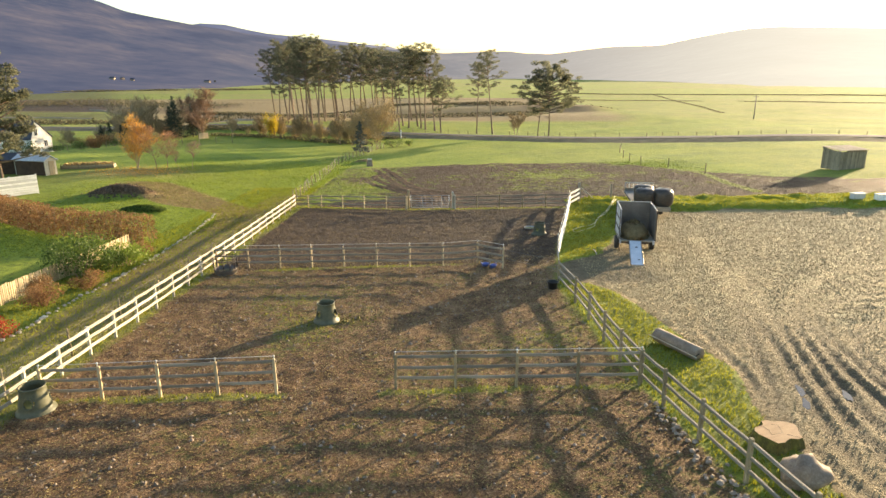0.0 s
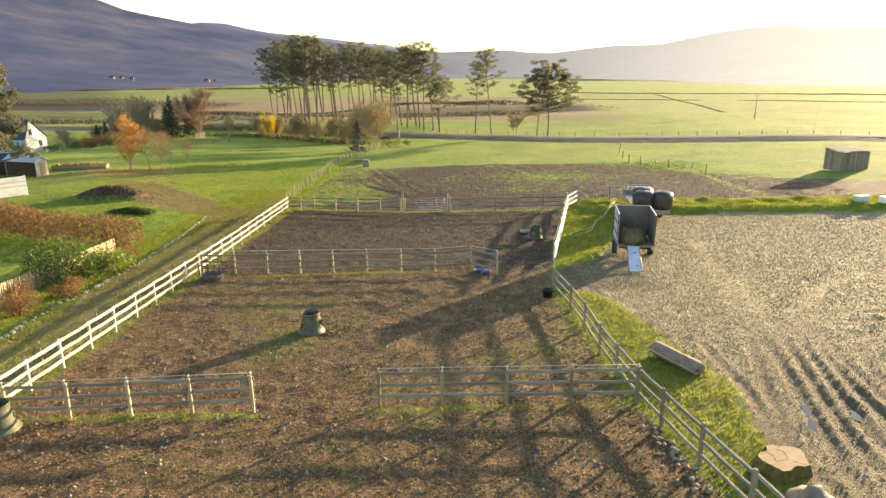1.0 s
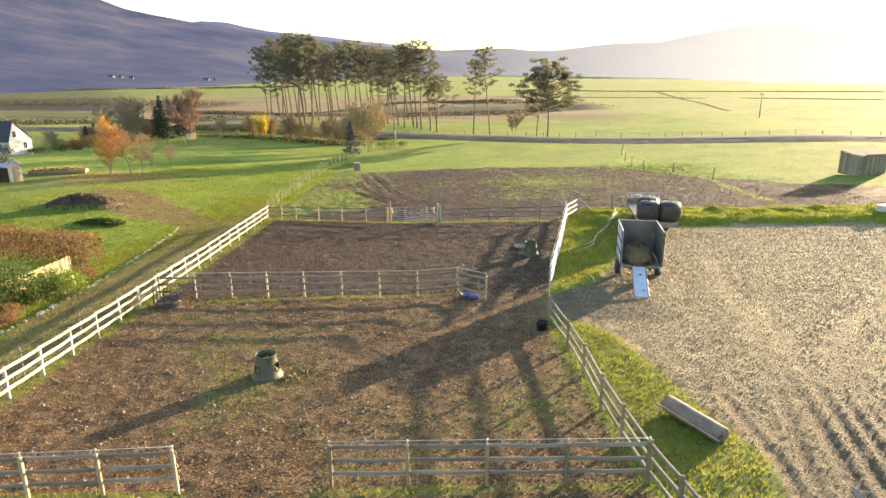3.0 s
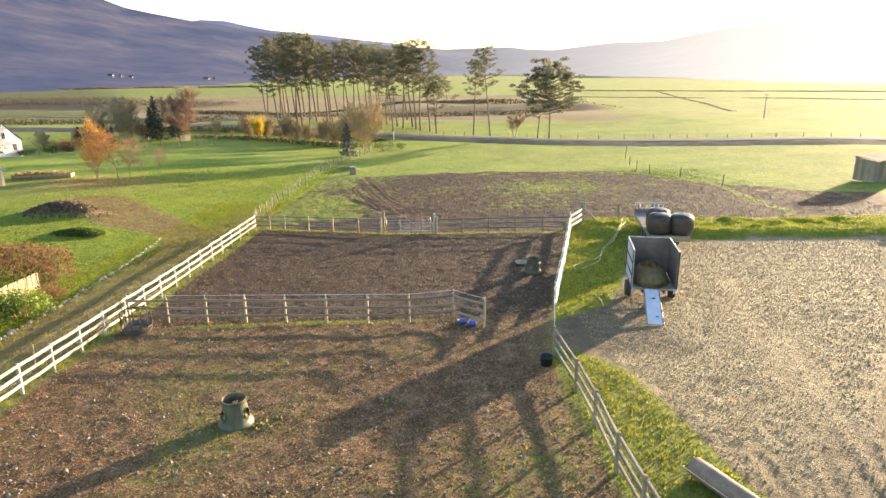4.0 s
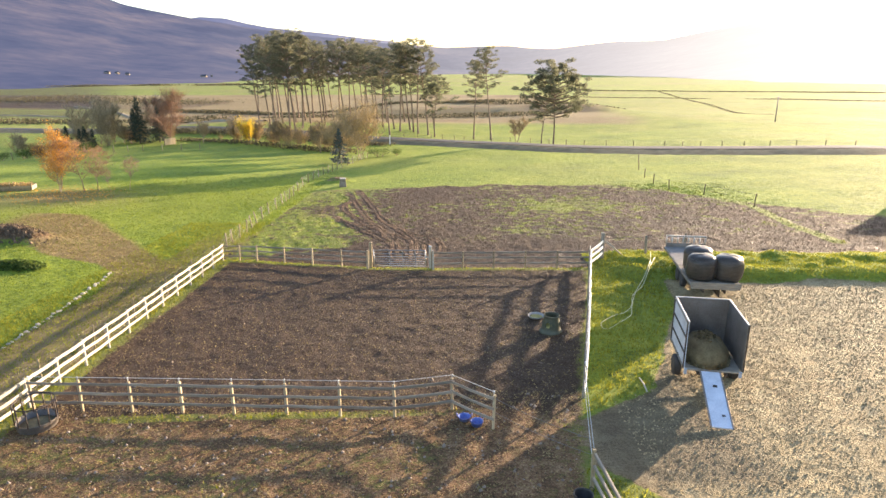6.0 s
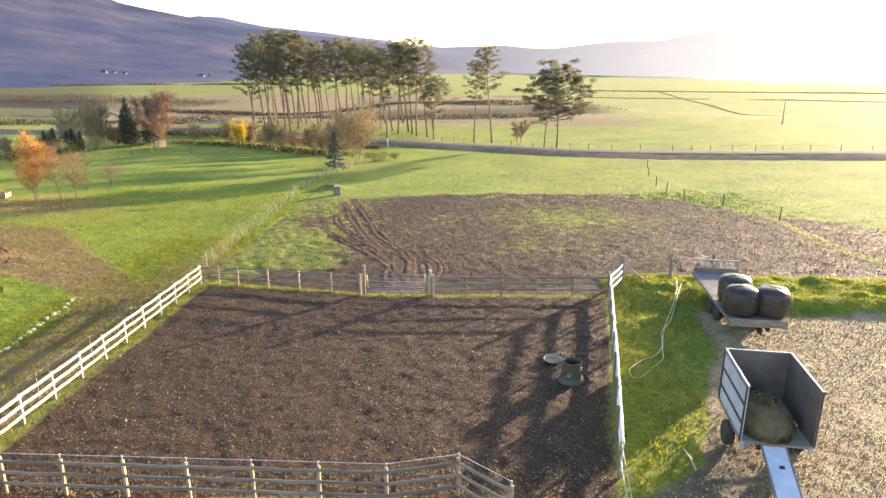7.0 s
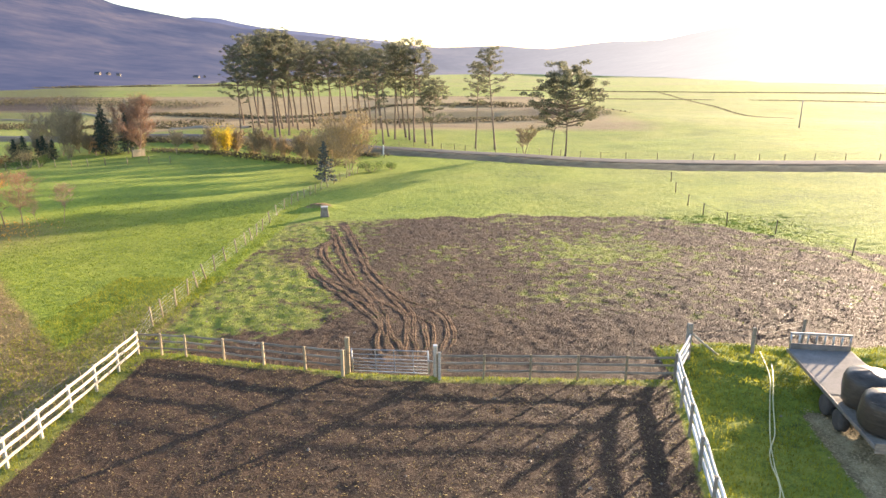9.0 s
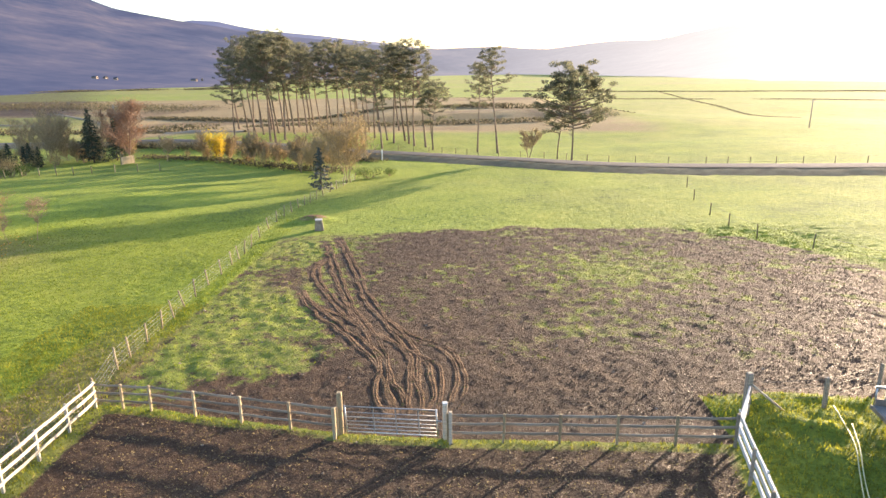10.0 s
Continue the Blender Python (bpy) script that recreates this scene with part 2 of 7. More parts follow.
TRACKS = [smooth_chain(p, 3) for p in (
    [(-2.1, 50.6), (-2.1, 52.0), (-2.6, 53.7), (-2.8, 56.6), (-3.7, 59.7), (-5.3, 63.7), (-7.4, 71.0), (-8.6, 75.5), (-10.0, 81.1)],
    [(-1.2, 50.5), (-1.2, 52.0), (-1.3, 53.6), (-1.55, 56.9), (-2.7, 60.5), (-4.4, 64.7), (-6.2, 71.6), (-7.4, 76.0), (-9.1, 82.1)],
    [(-1.8, 50.8), (-1.8, 52.0), (-2.1, 53.7), (-2.9, 56.3), (-4.0, 58.5), (-5.7, 61.2), (-7.7, 64.5), (-9.3, 68.4)],
    [(-3.3, 59.2), (-4.8, 62.1), (-6.1, 64.3), (-8.1, 68.9), (-9.1, 72.3), (-9.0, 74.5), (-7.9, 76.5)],
    [(0.2, 51.0), (0.25, 52.4), (0.55, 54.0), (0.4, 56.3), (-0.4, 58.2), (-2.0, 59.6), (-3.4, 62.4)],
    [(-0.6, 51.0), (-0.55, 52.2), (-0.35, 54.1), (-0.9, 56.8), (-1.8, 58.8)],
    [(-0.1, 51.0), (-0.1, 51.9), (0.0, 53.5), (-0.2, 56.0), (-1.3, 57.5), (-2.9, 59.6), (-4.2, 61.5)],
    [(-0.8, 51.0), (-0.8, 52.2), (-1.15, 54.8), (-2.2, 58.4), (-3.8, 60.3), (-5.7, 62.9), (-7.7, 65.1), (-9.0, 67.0)])]
RUTS = [smooth_chain(p, 4) for p in (
    [(15.2, 37.3), (13.6, 30.5), (12.5, 26.0), (11.0, 20.7), (9.9, 17.1), (9.3, 14.4), (9.4, 11.0), (10.2, 6.0)],
    [(13.8, 29.5), (12.8, 26.0), (11.7, 20.7), (10.8, 17.0), (10.1, 14.1), (9.9, 11.5), (10.8, 6.0)],
    [(14.6, 30.0), (13.5, 25.9), (12.3, 20.6), (11.4, 17.0), (10.8, 14.1), (10.9, 10.5)],
    [(16.2, 26.5), (13.9, 23.5), (12.7, 20.0), (11.9, 16.8), (11.5, 14.0), (12.0, 10.0)],
    [(21.8, 29.7), (19.2, 29.0), (16.2, 26.6), (14.2, 23.4), (13.1, 19.6), (12.5, 16.4), (12.4, 12.0)],
    [(18.9, 25.4), (16.3, 24.5), (14.2, 22.3), (13.4, 18.6), (13.0, 15.0)],
    [(22.5, 23.5), (16.5, 21.8), (14.7, 20.6), (13.7, 17.8), (13.6, 14.5)],
    [(9.6, 21.5), (9.5, 18.0), (9.3, 15.6), (8.9, 13.6)])]
LANE = [[(-16.9, y) for y in (-5, 20, 36)] + [(-17.0, 43), (-18.2, 50)], [(-15.4, y) for y in (-5, 20, 38)] + [(-15.6, 46), (-16.4, 51)]]
STAKE_PATH = smooth_chain([(27, 101), (23.2, 84), (23.2, 78), (26.5, 70), (29.0, 62), (29.5, 54)])


def land(x, y):
    """Height of the ground, without its fine relief."""
    x, y = np.asarray(x, float), np.asarray(y, float)
    base = 0.035 * np.clip(x, -60, 60) - 0.036 * np.clip(y, -40, 165)
    garden = np.interp(y, (-40, 0, 45, 62, 85, 135, 200, 330), (0.9, -0.5, -2.1, -2.15, -2.7, -5.0, -4.9, -10)) - 1.6 * step(-60, -85, x) * step(95, 125, y)
    wide = step(48, 85, y)
    h = base + (garden - base) * step(0, 1, (-17.5 + 5 * wide - x) / (9.5 + 26 * wide))
    knoll = np.exp(-((x + 30) / 48) ** 2 - ((y - 180) / 30) ** 2)
    h = h + knoll * np.clip(-4.6 - h, 0, 3)
    r = np.hypot(x, y)
    h = h + (-11 - h) * step(205, 360, r)
    # rough terraces beyond the pines
    terrace = step(-60, -20, x + 18 * fuzz(x, y, 60, 5)) * step(75, 52, x + 14 * fuzz(x, y, 40, 6)) * step(235, 250, y + 12 * fuzz(x, y, 50, 7)) * step(470, 430, y)
    h = h + 2.6 * terrace + 1.2 * step(300, 312, y + 15 * fuzz(x, y, 60, 8)) * terrace
    h = h + 0.25 * fuzz(x, y, 30, 3) * step(10, 60, r) + 0.8 * fuzz(x, y, 90, 4) * step(150, 330, r)
    # soil heaps and the grassy bank beside the arena
    h = h + 1.0 * np.exp(-(((x + 31) / 3.0) ** 2 + ((y - 57.4) / 1.4) ** 2) ** 1.4) * (1 + 0.4 * fuzz(x, y, 0.9, 11))
    h = h + 0.3 * np.exp(-(((x + 26) / 1.9) ** 2 + ((y - 51) / 0.9) ** 2) ** 1.5)
    h = h + 0.6 * np.exp(-(((x + 12.9) / 1.7) ** 2 + ((y - 90.5) / 1.3) ** 2) ** 1.3)
    bank = step(9.6, 12.5, x) * step(46.2, 48.2, y + 0.13 * (x - 13)) * step(53.5, 51.0, y + 0.13 * (x - 13))
    h = h + 0.35 * bank * step(90, 60, x)
    return h


def zones(x, y):
    """What covers the ground: grass, straw, sand, wet (each 0 to 1). Far off, wet and straw also stand in for shade and
    haze.
    """
    w = 1.1 * fuzz(x, y, 3.0, 21)
    wide = fuzz(x, y, 9.0, 22)
    right, back = np.interp(y, RIGHT_Y, RIGHT_X), np.interp(x, BACK_X, BACK_Y)
    sand_x = np.interp(y, SAND_Y, SAND_X)
    r = np.hypot(x, y)
    grass = np.full(x.shape, 0.96)
    straw = 0.12 + 0.2 * fuzz(x, y, 14, 23)
    wet = np.zeros(x.shape)
    # paddocks
    pad = step(-13.9, -13.4, x) * step(right + 0.2, right - 0.2, x) * step(back + 0.2, back - 0.2, y)
    inner = step(31.8, 33.4, y + 0.3 * w)
    strips = np.maximum.reduce([step(0.8, 0.1, np.abs(x + 13.4)), step(0.55, 0.1, np.abs(y - 17.2)) * step(0.9, 0.2, np.abs(x + 9.5) - 4) , step(0.5, 0.1, np.abs(y - 17.2)) * step(0.9, 0.2, np.abs(x - 2.2) - 4), 0.85 * step(0.5, 0.1, np.abs(y - 32.6)) * step(3.5, 2.0, x), step(0.75, 0.2, np.abs(back - y)), 0.8 * step(0.8, 0.1, right - x)])
    south = 0.37 + 0.22 * wide + 0.14 * w + 0.12 * step(14, 11, y) * step(-2, -6, x)
    pad_grass = np.maximum(south * (1 - inner) + (0.10 + 0.1 * wide) * inner, strips * (0.62 + 0.35 * w))
    grass = grass * (1 - pad) + pad_grass * pad
    wet = wet + pad * inner * 0.85 + pad * 0.08
    straw = straw + 0.45 * pad
    # lane beside the paddock
    lane = step(-18.2, -17.6, x) * step(-13.5, -14.0, x) * step(66, 56, y)
    # wheel tracks; their slight darkening also repeats the fence rails' shadow bands
    ruts = np.minimum(away(x, y, LANE[0]), away(x, y, LANE[1]))
    grass = grass * (1 - lane) + lane * (0.84 + 0.25 * w - 0.10 * step(0.5, 0.15, ruts))
    straw = straw + lane * 0.75
    outer = np.interp(x, (-36, -31, -25, -18.8, -15.5, -14), (67.5, 67, 61.3, 55.2, 50.8, 47))
    inner_ = np.interp(x, (-36, -30, -26, -21.8, -19.7, -18.6, -18.4), (60, 57.6, 54.0, 52.8, 51.0, 47, 30))
    apron = step(outer + 0.8, outer - 0.6, y + 0.7 * w) * step(inner_ - 0.3, inner_ + 0.4, y) * step(-37, -33, x) * step(-13.8, -14.3, x)
    grass = grass * (1 - apron * np.clip(0.12 + 0.2 * w, 0, 0.6))
    straw = straw + (1.05 + 0.3 * w) * apron + 0.5 * apron * step(0.9, 0.2, np.abs(y - inner_))
    leaf_fall = np.exp(-((x + 38) / 6) ** 2 - ((y - 76) / 6) ** 2)
    straw = straw + 0.9 * leaf_fall
    heap = np.exp(-(((x + 31) / 3.2) ** 2 + ((y - 57.4) / 1.5) ** 2) ** 2)
    grass = grass * (1 - heap)
    # arena
    arena = step(-0.35, 0.35, x - sand_x - 0.35 * w) * step(0.4, -0.4, y + 0.13 * (x - 13) - 46.6 + 0.5 * w)
    arena = arena * step(75, 70, x)
    wet = wet + 0.65 * arena * step(11.5, 9.5, x + 0.5 * w) * step(27.5, 29, y) * step(37, 34.5, y)
    grass = grass * (1 - arena)
    # strip yellowed in colour to match the sun lying on it
    straw = straw + 0.32 * step(right, right + 0.5, x) * step(34, 30, y) * (1 - arena)
    near_rut = np.min([away(x, y, p) for p in RUTS], axis=0)
    wet = wet + arena * (0.3 * step(0.4, 0.1, near_rut) + 0.52 * np.exp(-((x - 12.5) / 4.5) ** 2 - ((y - 16.5) / 6.0) ** 2)) * step(31, 20, y)
    # muddy field behind the gate
    line = np.interp(y, (50, 54, 59, 67, 73, 78, 84, 95), (27.2, 26.6, 26.2, 27.0, 25.0, 22.4, 23.2, 25.8))
    top = np.interp(x, (-13, -4.4, 6.8, 18, 22.5, 27, 32, 38, 50, 62), (84, 83.5, 84, 81.5, 77.5, 68.5, 63, 59.5, 55, 46)) + 1.4 * w
    field = step(back, back + 0.3, y) * step(-14.4, -13.9, x) * step(top + 0.6, top - 0.9, y) * step(-0.3, 0.2, 200 - x)
    field = field * np.where(x > 9.6, step(51.4, 53.0, y + 0.13 * (x - 13) + 0.5 * w), 1.0)
    g = 0.33 + 0.18 * wide + 0.12 * w + 0.26 * fuzz(x, y, 0.55, 24, 2)
    g = g + 0.24 * step(-3.5, -8.5, x + 3.6 * w) + 0.20 * np.exp(-((x - 14.0) / 6.0) ** 2 - ((y - 70) / 4.5) ** 2) - 0.22 * np.exp(-((x + 1) / 5.0) ** 2 - ((y - 77) / 5) ** 2)
    g = g - 0.35 * np.exp(-((x + 10.3) / 1.3) ** 2 - ((y - 70.5) / 2.5) ** 2) - 0.7 * step(57, 52, y + w) * step(-14, -9, x)
    track = np.min([away(x, y, p) for p in TRACKS], axis=0)
    g = g - 0.25 * step(0.6, 0.15, track)
    g = np.maximum(g, 0.62 * step(0.8, 0.3, np.abs(x - line)) * step(52, 54, y))
    grass = grass * (1 - field) + np.clip(g, 0, 1) * field
    straw = straw + 0.26 * field + 0.9 * field * np.exp(-((x + 10.2) / 1.6) ** 2 - ((y - 70) / 2.5) ** 2)
    mound = np.exp(-(((x + 12.9) / 1.9) ** 2 + ((y - 90.5) / 1.6) ** 2) ** 2)
    grass = grass * (1 - 0.6 * mound)
    wet = wet + 0.7 * heap + field * (0.85 + 0.4 * np.exp(-((x - 16) / 7) ** 2 - ((y - 58) / 5) ** 2) + 0.4 * step(54, 51, y) * step(-5, -3, x))
    # verges and distance
    beyond = step(185, 205, y + 14 * fuzz(x, y, 40, 31) + 0.55 * np.maximum(x - 20, 0)) * step(530, 500, y)
    yy = y + 14 * fuzz(x, y, 60, 30)
    slope = x / np.maximum(y - 28, 1) + 0.03 * fuzz(x, y, 70, 32)
    left, leftish = step(-0.50, -0.60, slope), step(-0.12, -0.30, slope)
    rough = beyond * (1 - left) * step(62, 45, x + 16 * fuzz(x, y, 35, 33))
    straw = straw * (1 - rough) + rough * (1.15 + 0.35 * fuzz(x, y, 25, 34))
    hollow = rough * step(0.0, 0.3, fuzz(x, y * 1.7, 52, 37))
    grass, wet = grass * (1 - 0.5 * hollow), wet + 0.6 * hollow
    # far-left fields dulled in colour, standing in for cloud shade and haze
    dull = left * step(215, 255, yy)
    grass = grass * (1 - 0.3 * dull)
    wet = wet + 0.6 * dull
    # brown is scrubby ground; dark is a green field with shade painted in
    brown, dark = left * step(348, 362, yy) * step(525, 505, yy), left * step(268, 282, yy) * step(352, 338, yy)
    grass = grass * (1 - (0.55 + 0.25 * fuzz(x, y * 2.2, 40, 39)) * brown - 0.25 * dark)
    # the distance term mutes the green, haze put into the colour
    straw = straw + 0.6 * brown + 0.22 * step(140, 260, r)
    wet = wet + 0.7 * brown + 0.9 * dark
    # farthest fields on the left also darkened in place of cloud shade
    far = step(500, 530, yy)
    grass = grass * (1 - 0.30 * far * leftish)
    wet = wet + 0.9 * far * leftish
    straw = straw * (1 - far) + far * (0.2 + 0.3 * step(0.1, 0.25, fuzz(x, y * 3, 160, 35)))
    return np.clip(grass, 0, 1), np.clip(straw, 0, 1.4), arena, np.clip(wet, 0, 1)


def relief(x, y, grass, sand, field_wet):
    """Clods, hoof marks, ruts and tufts."""
    near = step(190, 80, np.hypot(x, y))
    mud = (1 - grass) * (1 - sand) * (1 - 0.7 * step(0.6, 0.3, np.min([away(x, y, p) for p in TRACKS], axis=0)))
    h = near * mud * (0.036 * fuzz(x, y, 0.34, 41, 2) + 0.03 * fuzz(x, y, 0.9, 42, 2) + 0.025 * fuzz(x, y, 2.6, 36, 2))
    poached = step(-14.6, -13.8, x) * step(52.5, 54.5, y) * step(85, 80, y) * step(34, 28, x) * grass
    h = h + poached * 0.10 * fuzz(x, y, 0.55, 38, 2)
    calm = 0.45 + 0.55 * step(0.25, 0.7, np.min([away(x, y, p) for p in RUTS], axis=0)) if np.any(sand) else 1.0
    h = h + near * sand * calm * (0.019 * fuzz(x, y, 0.30, 43, 2) + 0.03 * fuzz(x * 0.6, y, 2.6, 44, 2))
    raked = np.hypot(x - 21, y - 7) + 0.35 * fuzz(x, y, 4, 40, 2)
    h = h + sand * 0.018 * np.sin(raked * 7.4) * step(12, 15, x) * step(27, 24, y) * step(-0.5, 0.3, fuzz(x, y, 3, 39, 2))
    h = h + near * grass * (0.035 * fuzz(x, y, 0.5, 45, 2) + 0.05 * fuzz(x, y, 2.5, 46, 2))
    bank = step(9.6, 12.5, x) * step(46.2, 48.2, y) * step(56, 51, y) * grass * step(40, 34, x)
    h = h + bank * 0.2 * fuzz(x, y, 0.9, 47, 2)
    strip = step(7, 9, x) * step(33, 36, y) * step(47, 45, y) * grass
    h = h + strip * 0.16 * fuzz(x, y, 0.9, 49, 2)
    for chains, deep in ((RUTS, 0.023), (LANE, 0.012)):
        for p in chains:
            d = away(x, y, p) + 0.06 * fuzz(x, y, 1.6, 48, 2)
            fade_ = (0.25 + 0.75 * step(27, 20, y)) * np.clip(0.75 + 0.7 * fuzz(x, y, 2.4, 50, 2), 0, 1.4)
            h = h - fade_ * deep * np.exp(-(d / 0.14) ** 2) + fade_ * 1.0 * deep * np.exp(-((d - 0.27) / 0.09) ** 2)
    return h


_hx, _hy = np.meshgrid(np.arange(-100, 100.1, 0.5), np.arange(0, 220.1, 0.5))
LEVEL = land(_hx.ravel(), _hy.ravel()).reshape(_hx.shape).tolist()


def H(x, y):
    """Height of the ground at one place."""
    if -99 < x < 99 and 0 <= y < 219:
        u, v = (x + 100) * 2, y * 2
        i, j = int(u), int(v)
        a, c = u - i, v - j
        return (LEVEL[j][i] * (1 - a) + LEVEL[j][i + 1] * a) * (1 - c) + (LEVEL[j + 1][i] * (1 - a) + LEVEL[j + 1][i + 1] * a) * c
    return float(land(np.array([float(x)]), np.array([float(y)]))[0])


def spread(lo, hi, pitch, far, grow):
    mid = list(np.arange(lo, hi, pitch))
    out, s, v = [], pitch, mid[-1]
    while v < far[1]:
        s *= grow
        v += s
        out.append(v)
    back, s, v = [], pitch, lo
    while v > far[0]:
        s *= grow
        v -= s
        back.append(v)
    return np.array(back[::-1] + mid + out)


def mesh_from(name, verts, faces, smooth=True):
    me = bpy.data.meshes.new(name)
    me.from_pydata(verts if isinstance(verts, list) else verts.tolist(), [], faces if isinstance(faces, list) else faces.tolist())
    if smooth:
        me.polygons.foreach_set("use_smooth", np.ones(len(me.polygons), bool))
    me.update()
    return me


gx, gy = spread(-19, 24, 0.118, (-3400, 3400), 1.07), spread(8.0, 80, 0.118, (-400, 3600), 1.045)
GX, GY = np.meshgrid(gx, gy)
fx, fy = GX.ravel(), GY.ravel()
z_grass, z_straw, z_sand, z_wet = zones(fx, fy)
fz = land(fx, fy) + relief(fx, fy, z_grass, z_sand, z_wet)
nx, ny = len(gx), len(gy)
ii = (np.arange(ny - 1)[:, None] * nx + np.arange(nx - 1)[None, :]).ravel()
ground_mesh = mesh_from("ground", np.stack([fx, fy, fz], 1), np.stack([ii, ii + 1, ii + 1 + nx, ii + nx], 1))
for key, values in (("grass", z_grass), ("straw", z_straw), ("sand", z_sand), ("wet", z_wet)):
    ground_mesh.attributes.new(key, "FLOAT", "POINT").data.foreach_set("value", values.astype(np.float32))
ground = tagged(new("ground", ground_mesh), "muddy paddocks, raked arena and green grass running out to the valley fields", "ground", kind="structure")

m, n, l, b = material("land")
tc = n.new("ShaderNodeTexCoord").outputs["Object"]
att = {}
for key in ("grass", "straw", "sand", "wet"):
    a = n.new("ShaderNodeAttribute")
    a.attribute_name = key
    att[key] = a.outputs["Fac"]
n_fine = noise_node(n, l, tc, 13.0, 5, 0.75).outputs[0]
n_clod = noise_node(n, l, tc, 4.2, 3, 0.6).outputs[0]
n_mid = noise_node(n, l, tc, 1.6, 5, 0.65).outputs[0]
n_big = noise_node(n, l, tc, 0.13, 4, 0.6).outputs[0]
n_vast = noise_node(n, l, tc, 0.012, 5, 0.6).outputs[0]
soil = ramp_node(n, [(0.38, (0.038, 0.019, 0.008)), (0.47, (0.118, 0.064, 0.029)), (0.54, (0.205, 0.12, 0.057)), (0.64, (0.39, 0.265, 0.148))])
l.new(math_node(n, l, "ADD", math_node(n, l, "MULTIPLY", n_fine, 0.6), math_node(n, l, "MULTIPLY", n_mid, 0.4)), soil.inputs[0])
wet_soil = mix_node(n, l, math_node(n, l, "MULTIPLY", att["wet"], 0.9, True), soil.outputs[0], (0.036, 0.021, 0.012))
sandy = ramp_node(n, [(0.38, (0.155, 0.116, 0.055)), (0.5, (0.315, 0.248, 0.126)), (0.62, (0.48, 0.395, 0.222))])
l.new(math_node(n, l, "ADD", math_node(n, l, "MULTIPLY", n_fine, 0.55), math_node(n, l, "MULTIPLY", n_mid, 0.45)), sandy.inputs[0])
sandy_wet = mix_node(n, l, att["wet"], sandy.outputs[0], (0.06, 0.045, 0.03))
bare = mix_node(n, l, att["sand"], wet_soil, sandy_wet)
green = ramp_node(n, [(0.39, (0.042, 0.066, 0.008)), (0.465, (0.135, 0.20, 0.014)), (0.535, (0.215, 0.278, 0.022)), (0.64, (0.31, 0.335, 0.045))])
l.new(math_node(n, l, "ADD", math_node(n, l, "MULTIPLY", n_fine, 0.3), math_node(n, l, "ADD", math_node(n, l, "MULTIPLY", n_clod, 0.28), math_node(n, l, "ADD", math_node(n, l, "MULTIPLY", n_mid, 0.2), math_node(n, l, "MULTIPLY", n_big, 0.22)))), green.inputs[0])
dry = ramp_node(n, [(0.28, (0.10, 0.07, 0.03)), (0.5, (0.23, 0.17, 0.075)), (0.72, (0.36, 0.28, 0.15))])
l.new(math_node(n, l, "ADD", math_node(n, l, "MULTIPLY", n_mid, 0.4), math_node(n, l, "ADD", math_node(n, l, "MULTIPLY", n_vast, 0.35), math_node(n, l, "MULTIPLY", n_fine, 0.25))), dry.inputs[0])
dry_f = math_node(n, l, "MULTIPLY", att["straw"], math_node(n, l, "ADD", math_node(n, l, "MULTIPLY", n_big, 0.9), 0.45), True)
sward = mix_node(n, l, dry_f, green.outputs[0], dry.outputs[0])
thr = math_node(n, l, "ADD", math_node(n, l, "MULTIPLY", n_mid, 0.3), math_node(n, l, "ADD", math_node(n, l, "MULTIPLY", n_clod, 0.4), math_node(n, l, "MULTIPLY", n_fine, 0.3)))
cover = math_node(n, l, "MULTIPLY", math_node(n, l, "SUBTRACT", math_node(n, l, "ADD", math_node(n, l, "MULTIPLY", att["grass"], 0.62), 0.2), thr), 8.0)
cover = math_node(n, l, "ADD", cover, 0.5, True)
l.new(mix_node(n, l, cover, bare, sward), b.inputs["Base Color"])
shine = math_node(n, l, "MULTIPLY", math_node(n, l, "MULTIPLY", att["wet"], math_node(n, l, "SUBTRACT", 1.0, math_node(n, l, "MULTIPLY", att["sand"], 0.85))), math_node(n, l, "SUBTRACT", 1.0, cover))
gloss = math_node(n, l, "MULTIPLY", shine, math_node(n, l, "MULTIPLY", math_node(n, l, "SUBTRACT", n_fine, 0.545), 9.0, True))
matt = math_node(n, l, "SUBTRACT", 0.92, math_node(n, l, "MULTIPLY", math_node(n, l, "MULTIPLY", att["sand"], math_node(n, l, "SUBTRACT", 1.0, cover)), 0.04))
l.new(math_node(n, l, "SUBTRACT", matt, math_node(n, l, "MULTIPLY", gloss, 0.62)), b.inputs["Roughness"])
b.inputs["Specular IOR Level"].default_value = 0.25
# the nap of the grass, which catches low light
l.new(math_node(n, l, "MULTIPLY", math_node(n, l, "MULTIPLY", cover, 0.05), math_node(n, l, "SUBTRACT", 1.0, math_node(n, l, "MULTIPLY", att["wet"], 0.9))), b.inputs["Sheen Weight"])
l.new(sward, b.inputs["Sheen Tint"])
b.inputs["Sheen Roughness"].default_value = 0.45
bp = n.new("ShaderNodeBump")
bp.inputs["Strength"].default_value, bp.inputs["Distance"].default_value = 1.0, 0.09
l.new(math_node(n, l, "ADD", math_node(n, l, "MULTIPLY", n_fine, 0.9), math_node(n, l, "ADD", math_node(n, l, "MULTIPLY", n_clod, 0.7), math_node(n, l, "MULTIPLY", n_mid, 0.7))), bp.inputs["Height"])
l.new(bp.outputs[0], b.inputs["Normal"])
ground_mesh.materials.append(m)

